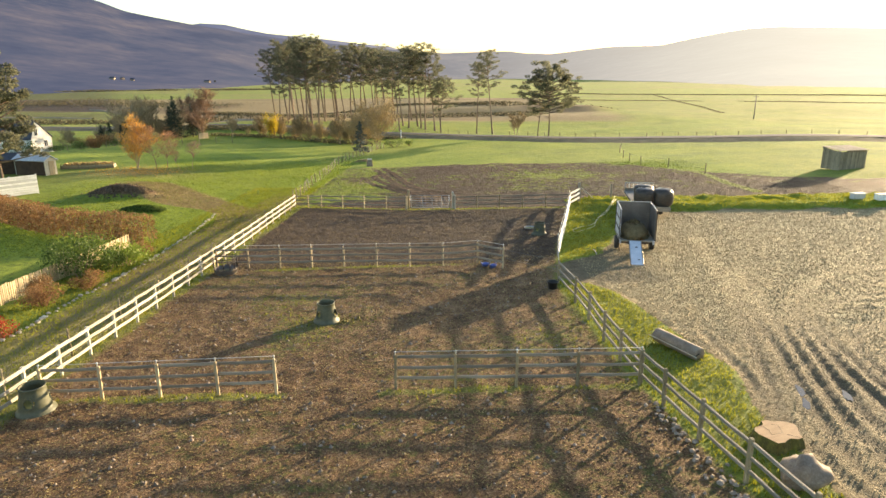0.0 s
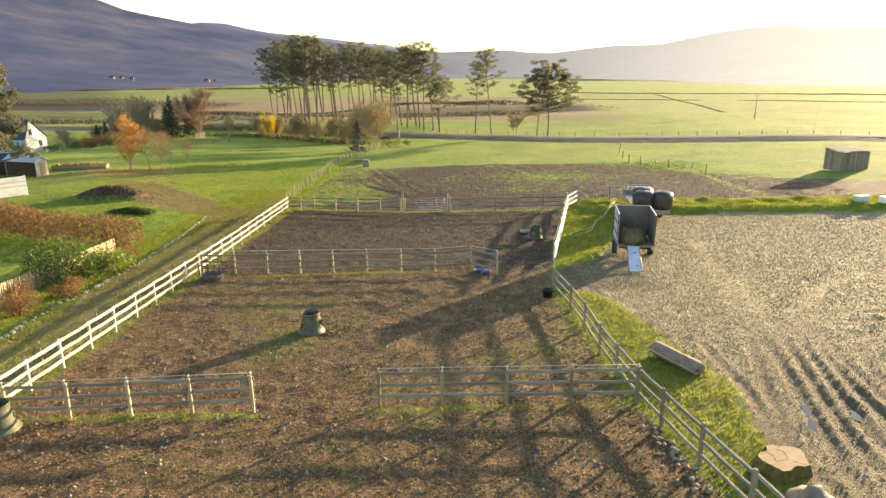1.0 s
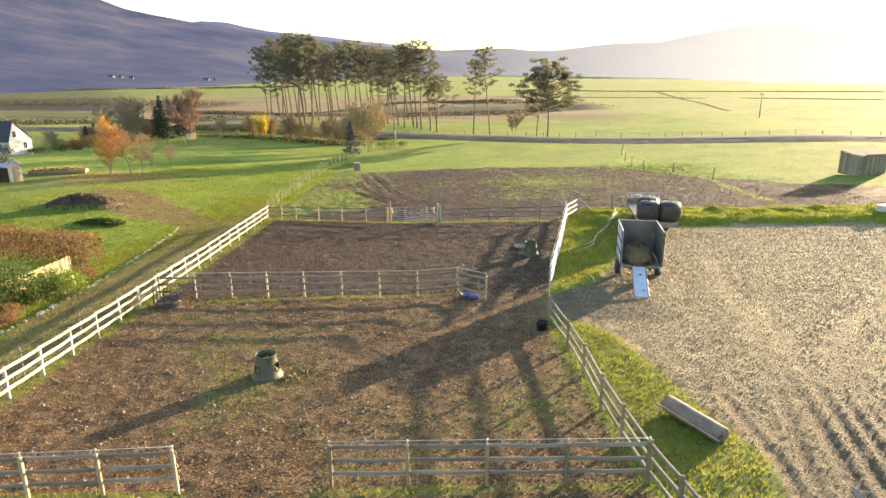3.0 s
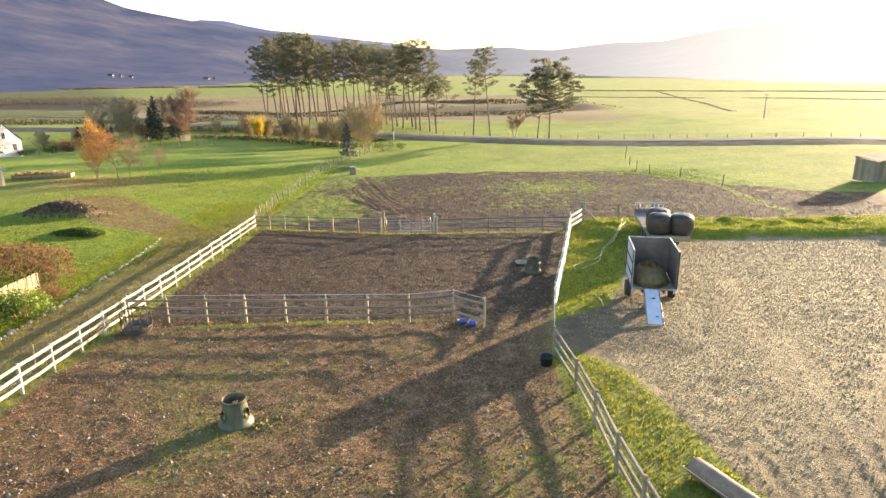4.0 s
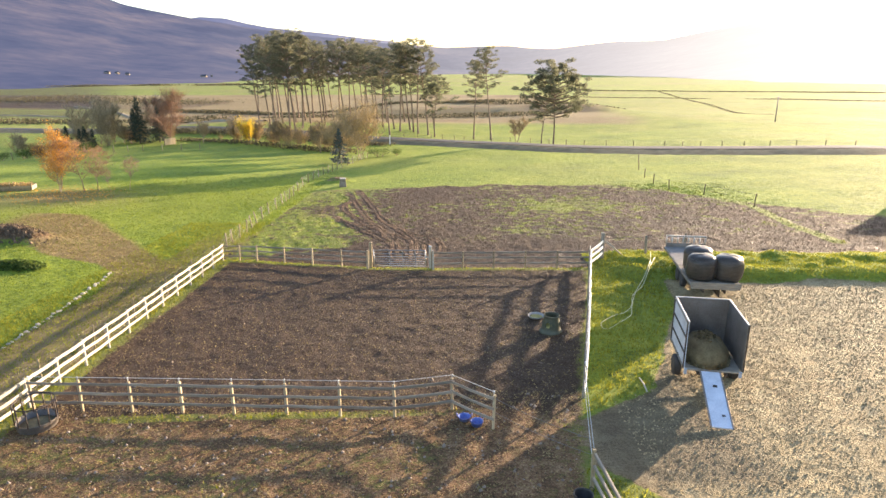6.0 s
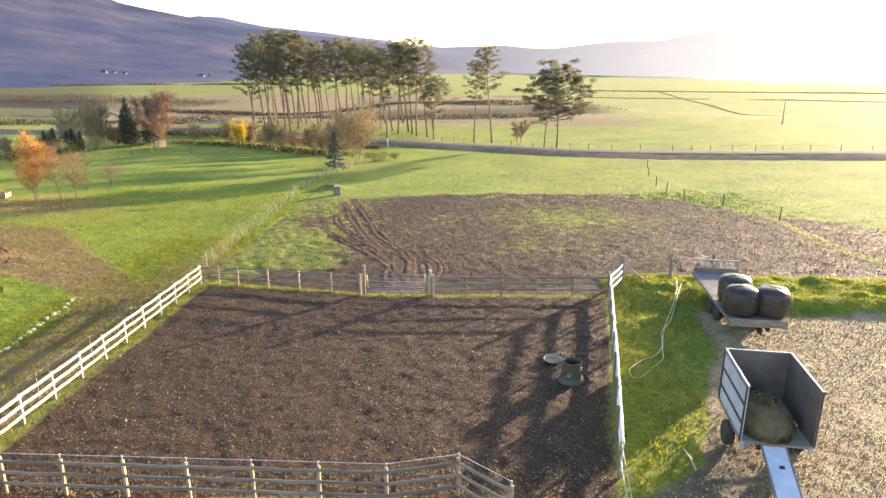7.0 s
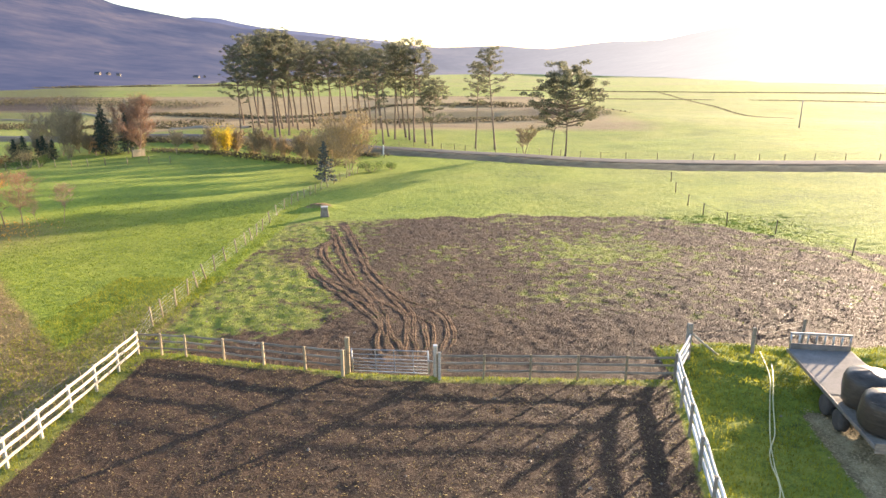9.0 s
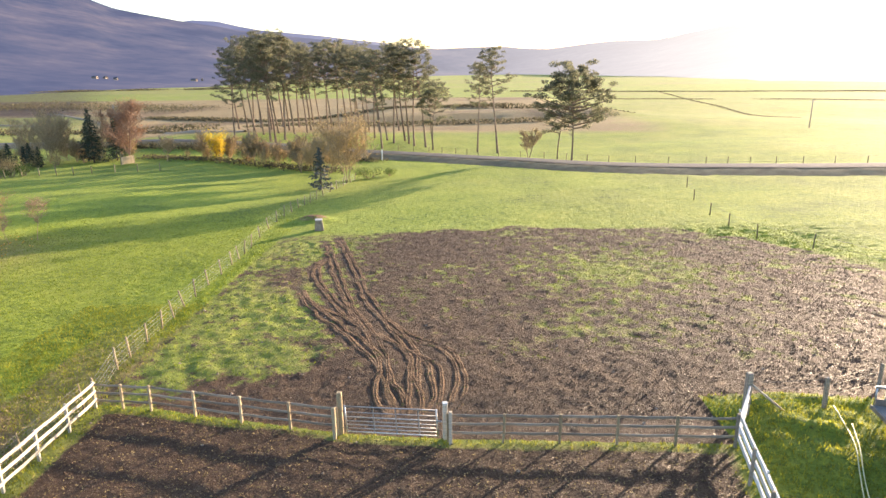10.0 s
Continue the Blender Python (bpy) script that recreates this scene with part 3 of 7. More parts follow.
# ---- hills round the valley ----
SKY_AZ = (-80, -55, -43, -36, -34, -30.8, -28.2, -26.3, -24, -21.9, -19.1, -17.4, -15.7, -13.4, -11, -8, -5.5, -1, 4.7, 6.2, 8.4, 11.4, 13.8, 17.3, 19.5, 21.6, 24, 26, 29, 36, 50, 80)
SKY_EL = (3.0, 6.6, 7.6, 7.0, 6.6, 5.86, 5.38, 4.64, 4.25, 3.86, 3.5, 3.2, 2.98, 2.75, 2.5, 2.2, 2.0, 1.65, 1.8, 1.65, 1.54, 1.88, 2.08, 2.14, 2.61, 2.99, 3.26, 3.33, 3.2, 2.9, 2.6, 2.5)
az = np.arange(-80, 80.01, 0.5)
foot = np.interp(az, (-80, -35, -20, -8, 5, 14, 25, 40, 80), (700, 800, 1000, 1700, 2300, 1700, 1080, 900, 800))
crest = np.interp(az, (-80, -20, -6, 4, 12, 25, 80), (2500, 2600, 2700, 2900, 2700, 2500, 2300))
rise = np.tan(np.radians(np.interp(az, SKY_AZ, SKY_EL) + 0.05 * fuzz(az, az * 0, 3.0, 51)))


def hill_sheet(name, az, foot, crest, rise, rough=12):
    """A hillside swept round the valley from its foot to its crest and a little down behind."""
    rows, vs = 46, []
    for k in range(rows):
        t = k / (rows - 9) if k < rows - 8 else 1 + 0.25 * (k - rows + 9) / 8
        dist = foot + (crest - foot) * t
        up = np.clip(t, 0, 1) ** 1.45
        x, y = dist * np.sin(np.radians(az)), dist * np.cos(np.radians(az))
        z = -11.5 + (crest * rise + 20.5) * up * (1 - 0.9 * max(0, t - 1)) + rough * fuzz(x, y, 420, 52, 4) * math.sin(min(t, 1) * math.pi)
        vs.append(np.stack([x, y, z], 1))
    na = len(az)
    ii = (np.arange(rows - 1)[:, None] * na + np.arange(na - 1)[None, :]).ravel()
    return mesh_from(name, np.concatenate(vs), np.stack([ii, ii + 1, ii + 1 + na, ii + na], 1))


hill_mesh = hill_sheet("hills", az, foot, crest, rise)
az_far = np.arange(-26, -2.9, 0.25)
far_rise = np.interp(az_far, (-26, -24, -22, -21, -19.1, -17.4, -15.7, -13.4, -11, -8, -5.5, -3), (2.4, 3.1, 3.75, 3.92, 3.86, 3.49, 3.2, 3.0, 2.79, 2.43, 2.2, 1.5))
far_mesh = hill_sheet("far_ridge", az_far, az_far * 0 + 2800, az_far * 0 + 3600, np.tan(np.radians(far_rise)), 0)
far_ridge = tagged(new("backdrop_far_ridge", far_mesh), "distant moorland ridge behind the nearer hill, paled by painted haze", "hills", kind="structure")
hills = tagged(new("backdrop_hills", hill_mesh), "long heather-brown hillsides closing the valley with dark forestry, haze painted in", "hills", kind="structure")
m, n, l, b = material("heather")
tc = n.new("ShaderNodeTexCoord").outputs["Object"]
a1 = noise_node(n, l, tc, 0.0045, 5, 0.5, (1, 0.8, 1.6)).outputs[0]
a2 = noise_node(n, l, tc, 0.03, 4, 0.6).outputs[0]
r = ramp_node(n, [(0.38, (0.005, 0.008, 0.009)), (0.45, (0.016, 0.02, 0.022)), (0.55, (0.045, 0.04, 0.035)), (0.66, (0.09, 0.074, 0.054))])
l.new(math_node(n, l, "ADD", math_node(n, l, "MULTIPLY", a1, 0.75), math_node(n, l, "MULTIPLY", a2, 0.25)), r.inputs[0])
l.new(r.outputs[0], b.inputs["Base Color"])
b.inputs["Roughness"].default_value = 1.0
b.inputs["Specular IOR Level"].default_value = 0.0
# sunlit haze painted into the emission: bluish overall, brighter towards the sun
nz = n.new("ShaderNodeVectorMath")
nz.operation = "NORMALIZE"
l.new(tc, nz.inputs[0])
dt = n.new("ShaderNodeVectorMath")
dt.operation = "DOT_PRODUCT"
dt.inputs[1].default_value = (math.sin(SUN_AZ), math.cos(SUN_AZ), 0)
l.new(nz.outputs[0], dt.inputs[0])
haze_glow = math_node(n, l, "POWER", math_node(n, l, "MAXIMUM", dt.outputs["Value"], 0.0), 4.5)
l.new(mix_node(n, l, haze_glow, (0.029, 0.033, 0.055), (0.36, 0.335, 0.27)), b.inputs["Emission Color"])
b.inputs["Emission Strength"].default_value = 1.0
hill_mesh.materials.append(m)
# the far ridge carries the same painted haze, stronger
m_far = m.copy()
m_far.name = "hazed_moor"
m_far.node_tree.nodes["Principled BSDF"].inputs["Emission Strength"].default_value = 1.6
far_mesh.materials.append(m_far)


# ---- helpers for things ----
def thing(name, at, label, category, group="", turn=0.0):
    e = new(name)
    e.empty_display_size = 0.2
    e.matrix_basis = pose(*at, 0, 0, turn)
    return tagged(e, label, category, group)


def under(ob, parent, m=None, label=""):
    ob.parent = parent
    if m is not None:
        ob.matrix_basis = m
    if label:
        ob["label"] = label
    return ob


def part(name, bm, mat, parent, label="", m=None):
    me = bpy.data.meshes.new(name)
    bm.to_mesh(me)
    bm.free()
    me.materials.append(mat)
    return under(new(name, me), parent, m, label)


def from_mesh(name, me, parent, m=None, label=""):
    return under(new(name, me), parent, m, label)


def box(sx, sy, sz, bevel=0.01, at=(0, 0, 0)):
    bm = bmesh.new()
    bmesh.ops.create_cube(bm, size=1, matrix=Matrix.Translation(at) @ Matrix.Diagonal((sx, sy, sz, 1)))
    if bevel:
        bmesh.ops.bevel(bm, geom=bm.edges[:], offset=bevel, segments=1, affect="EDGES")
    return bm


def lathe(profile, sides=20, smooth=True):
    """A turned shape from (radius, height) pairs."""
    bm = bmesh.new()
    rings = [[bm.verts.new((r * math.cos(2 * math.pi * k / sides), r * math.sin(2 * math.pi * k / sides), z)) for k in range(sides)] for r, z in profile]
    for a, c in zip(rings, rings[1:]):
        for k in range(sides):
            bm.faces.new((a[k], a[(k + 1) % sides], c[(k + 1) % sides], c[k])).smooth = smooth
    for ring, flip in ((rings[0], True), (rings[-1], False)):
        if profile[0 if flip else -1][0] > 1e-4:
            bm.faces.new(ring[::-1] if flip else ring)
    return bm


def tube(pts, radius, sides=6):
    """A bent rod through the points; radius may be a list."""
    bm = bmesh.new()
    add_tube(bm, pts, radius, sides)
    return bm


def add_tube(bm, pts, radius, sides=6):
    pts = [Vector(p) for p in pts]
    rad = radius if isinstance(radius, (list, tuple)) else [radius] * len(pts)
    rings = []
    for i, p in enumerate(pts):
        d = (pts[min(i + 1, len(pts) - 1)] - pts[max(i - 1, 0)]).normalized()
        u = d.cross(Vector((0.31, 0.2, 1)) if abs(d.z) < 0.9 else Vector((1, 0.1, 0))).normalized()
        v = d.cross(u)
        rings.append([bm.verts.new(p + (u * math.cos(2 * math.pi * k / sides) + v * math.sin(2 * math.pi * k / sides)) * rad[i]) for k in range(sides)])
    for a, c in zip(rings, rings[1:]):
        for k in range(sides):
            bm.faces.new((a[k], a[(k + 1) % sides], c[(k + 1) % sides], c[k])).smooth = True
    bm.faces.new(rings[0][::-1])
    bm.faces.new(rings[-1])


def bm_mesh(name, bm, mat):
    me = bpy.data.meshes.new(name)
    bm.to_mesh(me)
    bm.free()
    me.materials.append(mat)
    return me


rng = random.Random(4)
RAIL_MESHES = {}


def rail_mesh(mat, wide, deep):
    key = (mat.name, wide, deep)
    if key not in RAIL_MESHES:
        bm = bmesh.new()
        rings = []
        for k in range(5):
            t = k / 4
            dy, dz = 0.008 * math.sin(5 * t + 1), -0.014 * math.sin(math.pi * t) + 0.004 * math.sin(9 * t)
            c = 0.012
            ring = [(-deep / 2 + c, -wide / 2), (deep / 2 - c, -wide / 2), (deep / 2, -wide / 2 + c), (deep / 2, wide / 2 - c), (deep / 2 - c, wide / 2), (-deep / 2 + c, wide / 2), (-deep / 2, wide / 2 - c), (-deep / 2, -wide / 2 + c)]
            rings.append([bm.verts.new((t - 0.5, a + dy, q + dz)) for a, q in ring])
        for a, q in zip(rings, rings[1:]):
            for k in range(8):
                bm.faces.new((a[k], q[k], q[(k + 1) % 8], a[(k + 1) % 8]))
        bm.faces.new(rings[0])
        bm.faces.new(rings[-1][::-1])
        RAIL_MESHES[key] = bm_mesh("rail", bm, mat)
    return RAIL_MESHES[key]


def post_mesh(mat, size, height, pointed=False):
    bm = bmesh.new()
    s = size / 2
    prof = [(s, -0.35), (s, 0.3), (s * 1.02, height - 0.03), (s * 0.82, height)]
    rings = []
    for r, z in prof:
        c = r * 0.25
        rings.append([bm.verts.new((x, y, z)) for x, y in ((-r + c, -r), (r - c, -r), (r, -r + c), (r, r - c), (r - c, r), (-r + c, r), (-r, r - c), (-r, -r + c))])
    for a, q in zip(rings, rings[1:]):
        for k in range(8):
            bm.faces.new((a[k], a[(k + 1) % 8], q[(k + 1) % 8], q[k]))
    bm.faces.new(rings[-1])
    return bm_mesh("post", bm, mat)


def span_pose(a, c):
    """Pose of a unit-long rail from a to c."""
    a, c = Vector(a), Vector(c)
    d = c - a
    flat = math.degrees(math.atan2(d.y, d.x))
    rise_ = math.degrees(math.atan2(d.z, math.hypot(d.x, d.y)))
    return Matrix.Translation((a + c) / 2) @ pose(0, 0, 0, 0, 0, flat) @ pose(0, 0, 0, 0, -rise_, 0) @ Matrix.Diagonal((d.length, 1, 1, 1))


def fence(label, pts, heights, post_h, rail_mat, post_mat, wide=0.1, deep=0.04, post=0.095, side=0.0, over=0.05, skip=(), lean=1.2, offset=0.0):
    """Posts in the ground at pts and rails from post to post at the heights; side: how far the rails stand off the posts' middle."""
    p0 = pts[0]
    e = thing("post_and_rail_fence", (p0[0], p0[1], H(*p0)), label, "fence")
    inv = e.matrix_basis.inverted()
    pm, rm = post_mesh(post_mat, post, post_h), rail_mesh(rail_mat, wide, deep)
    feet = []
    for x, y in pts:
        z = H(x, y)
        feet.append(Vector((x, y, z)))
        from_mesh("post", pm, e, inv @ pose(x, y, z, rng.uniform(-lean, lean), rng.uniform(-lean, lean), math.degrees(math.atan2(pts[-1][1] - p0[1], pts[-1][0] - p0[0])) + rng.uniform(-4, 4)))
    for i, (a, c) in enumerate(zip(feet, feet[1:])):
        if i in skip:
            continue
        d = (c - a).normalized()
        nrm = Vector((-d.y, d.x, 0)).normalized() * side
        for h in heights:
            ja, jc = rng.uniform(-0.012, 0.012), rng.uniform(-0.012, 0.012)
            from_mesh("rail", rm, e, inv @ span_pose(a + nrm + Vector((0, 0, h + ja)) - d * over * (0.5 if i else 1), c + nrm + Vector((0, 0, h + jc)) + d * over))
    return e


def evenly(a, c, pitch):
    n_ = max(1, round(math.dist(a, c) / pitch))
    return [(a[0] + (c[0] - a[0]) * k / n_, a[1] + (c[1] - a[1]) * k / n_) for k in range(n_ + 1)]


def line(name, label, pts, mat, radius=0.006, category="wire", sag=0.0, parent=None):
    """A wire or rope along the points."""
    full = []
    for a, c in zip(pts, pts[1:]):
        a, c = Vector(a), Vector(c)
        k_ = 4 if sag else 1
        for k in range(k_):
            t = k / k_
            full.append(a.lerp(c, t) - Vector((0, 0, sag * 4 * t * (1 - t))))
    full.append(Vector(pts[-1]))
    me = bm_mesh(name, tube(full, radius, 4), mat)
    ob = new(name, me)
    if parent:
        ob.parent = parent
        ob.matrix_parent_inverse = parent.matrix_basis.inverted()
        return ob
    return tagged(ob, label, category)


# ---- the paddock fences ----
RAILS = (0.36, 0.72, 1.08)
left_pts = evenly((-13.45, 3.0), (-13.45, 30.0), 1.86)[:-1] + evenly((-13.45, 30.0), (-13.7, 53.4), 1.86)
left_fence = fence("pale sun-bleached three-rail wooden fence along the grassy lane", left_pts, RAILS, 1.16, WOOD_PALE, WOOD_PALE, 0.12, 0.045, 0.095, -0.05)
fence_a = fence("weathered three-rail wooden cross fence beside the gap", evenly((-12.75, 17.15), (-5.4, 17.4), 1.84), RAILS, 1.18, WOOD_GREY, WOOD_YELLOW, 0.1, 0.04, 0.085, 0.06, 0.06)
fence_b = fence("weathered three-rail wooden cross fence with white tape on top", evenly((-1.6, 17.45), (6.0, 17.25), 1.9), RAILS, 1.18, WOOD_GREY, WOOD_POST, 0.1, 0.04, 0.085, 0.06, 0.06)
fence_c = fence("three-rail wooden fence dividing the paddock, kinked at its free end", evenly((-13.2, 33.4), (-0.35, 32.35), 1.84)[0:] + [(1.55, 32.75), (2.85, 31.5)], RAILS, 1.18, WOOD_GREY, WOOD_YELLOW, 0.1, 0.04, 0.085, -0.06, 0.05)
back_left = fence("low three-rail wooden back fence beside the field gate", evenly((-13.7, 53.4), (-11.3, 53.0), 1.2) + [(-9.35, 52.45), (-7.4, 51.9), (-5.45, 51.35), (-3.65, 50.85)], (0.34, 0.68, 1.0), 1.1, WOOD_GREY, WOOD_YELLOW, 0.09, 0.04, 0.085, 0.05, 0.05)
back_right = fence("low three-rail wooden back fence running to the strainer post", evenly((0.25, 50.1), (9.5, 49.2), 1.87), (0.34, 0.68, 1.0), 1.1, WOOD_GREY, WOOD_POST, 0.09, 0.04, 0.085, 0.05, 0.05)
right_low = fence("grey three-rail fence with round top rail beside the arena", evenly((8.05, 6.0), (6.98, 12.1), 1.9)[:-1] + [(6.98, 12.1), (6.62, 14.0), (6.3, 15.85), (6.05, 17.3), (5.88, 19.1), (5.74, 20.9), (5.68, 23.2), (5.55, 25.4), (5.28, 28.3)], RAILS, 1.2, WOOD_GREY, WOOD_POST, 0.085, 0.07, 0.1, 0.0, 0.05)
# white rails: pale paint, with the sun on their tops put into the colour
right_high = fence("three-rail wooden fence with white rails beside the grass bank", evenly((6.05, 33.4), (7.4, 39.4), 1.9)[:-1] + evenly((7.4, 39.4), (9.5, 49.2), 1.9) + [(10.6, 51.0)], RAILS, 1.2, PAINT_WHITE, WOOD_GREY, 0.16, 0.06, 0.095, -0.06, 0.05)


# ---- trees and shrubs ----
class Soup:
    """Collects vertices and faces for one mesh."""

    def __init__(self):
        self.v, self.f = [], []

    def tube(self, pts, rad, sides=5):
        base = len(self.v)
        for i, p in enumerate(pts):
            d = Vector(pts[min(i + 1, len(pts) - 1)]) - Vector(pts[max(i - 1, 0)])
            d.normalize()
            u = d.cross(Vector((0.3, 0.2, 1)) if abs(d.z) < 0.9 else Vector((1, 0.1, 0))).normalized()
            w = d.cross(u)
            for k in range(sides):
                a = 2 * math.pi * k / sides
                self.v.append(tuple(Vector(p) + (u * math.cos(a) + w * math.sin(a)) * rad[i]))
        for i in range(len(pts) - 1):
            for k in range(sides):
                a, c = base + i * sides, base + (i + 1) * sides
                self.f.append((a + k, a + (k + 1) % sides, c + (k + 1) % sides, c + k))

    def leaf(self, p, size, rnd, flat=0.5):
        d = Vector((rnd.gauss(0, 1), rnd.gauss(0, 1), rnd.gauss(0, flat)))
        d.normalize()
        u = d.orthogonal().normalized()
        u.rotate(Matrix.Rotation(rnd.uniform(0, 6.28), 3, d))
        w = d.cross(u)
        p, s, q = Vector(p), size * rnd.uniform(0.6, 1.3), size * rnd.uniform(0.25, 0.5)
        base = len(self.v)
        self.v += [tuple(p - u * s * 0.5), tuple(p + w * q), tuple(p + u * s * 0.5), tuple(p - w * q)]
        self.f.append((base, base + 1, base + 2, base + 3))

    def mesh(self, name, mat):
        me = mesh_from(name, self.v, self.f, False)
        me.materials.append(mat)
        return me


def pine_meshes(seed, tall, spread_, crown_from, dense=1.0, stub=True):
    """Trunk and crown of a Scots pine with a bare bole."""
    rnd = random.Random(seed)
    wood, leaf = Soup(), Soup()
    lean = Vector((rnd.uniform(-0.07, 0.07), rnd.uniform(-0.07, 0.07)))
    bend, ph = rnd.uniform(0.2, 0.8), rnd.uniform(0, 6)

    def bole(t):
        return Vector((lean.x * tall * t + bend * math.sin(3.2 * t + ph) * t, lean.y * tall * t + bend * math.cos(2.7 * t + ph) * t, tall * t))

    n_ = 12
    wood.tube([bole(i / n_ * 0.97) for i in range(n_ + 1)], [0.022 * tall * (1.25 if i == 0 else 1) * (1 - 0.88 * (i / n_) ** 1.15) * 0.5 for i in range(n_ + 1)], 7)
    limbs = int(22 * dense)
    for k in range(limbs):
        t = crown_from + (0.97 - crown_from) * ((k + rnd.random()) / limbs) ** 0.85
        a = k * 2.4 + rnd.uniform(-0.5, 0.5)
        rel = (t - crown_from) / (1 - crown_from)
        reach = spread_ * (0.55 + 0.75 * math.sin(math.pi * (0.22 + 0.68 * rel))) * rnd.uniform(0.65, 1.0) * (1.0 if rel < 0.6 else 0.75)
        up = rnd.uniform(0.0, 0.32) + 0.45 * rel
        p0 = bole(t)
        pts = [p0]
        for i in range(1, 5):
            q = i / 4
            pts.append(p0 + Vector((math.cos(a + 0.2 * q) * reach * q, math.sin(a + 0.2 * q) * reach * q, up * reach * q * (0.55 + 0.45 * q) + rnd.uniform(-0.1, 0.1))))
        r0 = 0.05 + 0.016 * reach
        wood.tube(pts, [r0 * (1 - 0.8 * i / 4) for i in range(5)], 4)
        for c in range(rnd.randint(4, 6)):
            q = rnd.uniform(0.4, 1.08)
            i = min(int(q * 4), 3)
            cen = Vector(pts[i]).lerp(Vector(pts[i + 1]), min(q * 4 - i, 1.2)) + Vector((rnd.gauss(0, 0.6), rnd.gauss(0, 0.6), rnd.uniform(-0.2, 0.6)))
            rad = rnd.uniform(0.5, 1.05) * (0.5 + 0.10 * spread_)
            for _ in range(int(70 * dense * rad)):
                o = Vector((rnd.gauss(0, 1), rnd.gauss(0, 1), rnd.gauss(0, 1)))
                o = o.normalized() * rnd.random() ** 0.4 * rad
                o.z *= 0.5
                leaf.leaf(cen + o, 0.25, rnd, 1.2)
    if stub:
        for k in range(6):
            t = rnd.uniform(0.25, crown_from)
            a = rnd.uniform(0, 6.28)
            p0 = bole(t)
            wood.tube([p0, p0 + Vector((math.cos(a), math.sin(a), 0.1)) * rnd.uniform(0.4, 1.3)], [0.05, 0.015], 3)
    return wood.mesh("trunk", BARK_PINE), leaf.mesh("crown", NEEDLES)


def branching(seed, tall, width, bark, leaf_mat=None, leaves=0, leaf_size=0.12, stems=1, levels=3, up=0.7, first=0.25, thick=0.02, kids=5, droop=0.0, least=0.006):
    """A broad-leaved tree or shrub: stems that fork into limbs and twigs, with or without leaves."""
    rnd = random.Random(seed)
    wood, leaf = Soup(), Soup()
    tips = []

    def grow(p, d, length, rad, level):
        n_ = 4 if level < 2 else 3
        pts = [p]
        for i in range(n_):
            d = (d + Vector((rnd.gauss(0, 0.13), rnd.gauss(0, 0.13), rnd.gauss(0.03, 0.1) - droop * level * 0.1))).normalized()
            pts.append(pts[-1] + d * length / n_)
        wood.tube(pts, [max(rad * (1 - 0.75 * i / n_), least) for i in range(n_ + 1)], 6 if level == 0 else 4 if level == 1 else 3)
        if level >= levels:
            tips.extend(pts[1:])
            return
        for k in range(kids if level else kids + 3):
            q = (first if level == 0 else 0.2) + rnd.random() * (1 - (first if level == 0 else 0.2))
            i = min(int(q * n_), n_ - 1)
            base = pts[i].lerp(pts[i + 1], q * n_ - i)
            a = rnd.uniform(0, 6.28)
            side = Vector((math.cos(a), math.sin(a), 0))
            nd = (d * up + side * (1.15 - up) * width + Vector((0, 0, 0.15))).normalized()
            grow(base, nd, length * rnd.uniform(0.34, 0.6) * (1.1 - 0.5 * q if level == 0 else 1), rad * (1 - 0.75 * q) * 0.6, level + 1)

    for s in range(stems):
        a = 6.28 * s / max(stems, 1) + rnd.random()
        out = 0.0 if stems == 1 else rnd.uniform(0.1, 0.5) * width
        grow(Vector((math.cos(a) * 0.1 * out, math.sin(a) * 0.1 * out, -0.1)), Vector((math.cos(a) * out, math.sin(a) * out, 1)).normalized(), tall * rnd.uniform(0.7, 0.95), tall * thick / max(1, stems ** 0.5), 0)
    for _ in range(leaves):
        p = rnd.choice(tips)
        leaf.leaf(p + Vector((rnd.gauss(0, 1), rnd.gauss(0, 1), rnd.gauss(0, 1))) * leaf_size * 1.6, leaf_size, rnd, 1.0)
    return wood.mesh("trunk", bark), leaf.mesh("crown", leaf_mat) if leaves else None


def clump_meshes(seed, sx, sy, sz, leaf_mat, bark, count, size, lumps=9):
    """A leafy shrub: uneven lumps of small leaves over a few stems."""
    rnd = random.Random(seed)
    wood, leaf = Soup(), Soup()
    cents = []
    for k in range(lumps):
        a, q = rnd.uniform(0, 6.28), rnd.random() ** 0.5
        c = Vector((math.cos(a) * sx * 0.5 * q, math.sin(a) * sy * 0.5 * q, sz * rnd.uniform(0.3, 0.8)))
        cents.append((c, rnd.uniform(0.25, 0.42)))
        wood.tube([(c.x * 0.2, c.y * 0.2, -0.1), (c.x * 0.6, c.y * 0.6, c.z * 0.5), tuple(c)], [0.035, 0.025, 0.01], 4)
    for _ in range(count):
        c, r_ = rnd.choice(cents)
        o = Vector((rnd.gauss(0, 1), rnd.gauss(0, 1), rnd.gauss(0, 1))).normalized() * rnd.random() ** 0.35
        p = c + Vector((o.x * sx * r_, o.y * sy * r_, o.z * sz * r_))
        if p.z > 0.02:
            leaf.leaf(p, size, rnd, 1.0)
    return wood.mesh("stems", bark), leaf.mesh("foliage", leaf_mat)


def plant(name, meshes, x, y, label, category, scale=1.0, turn=0.0, group="", names=("trunk", "crown"), sink=0.0):
    e = thing(name, (x, y, H(x, y) - sink), label, category, group, turn)
    for nm, me in zip(names, meshes):
        if me:
            from_mesh(nm, me, e, Matrix.Diagonal((scale, scale, scale, 1)))
    return e


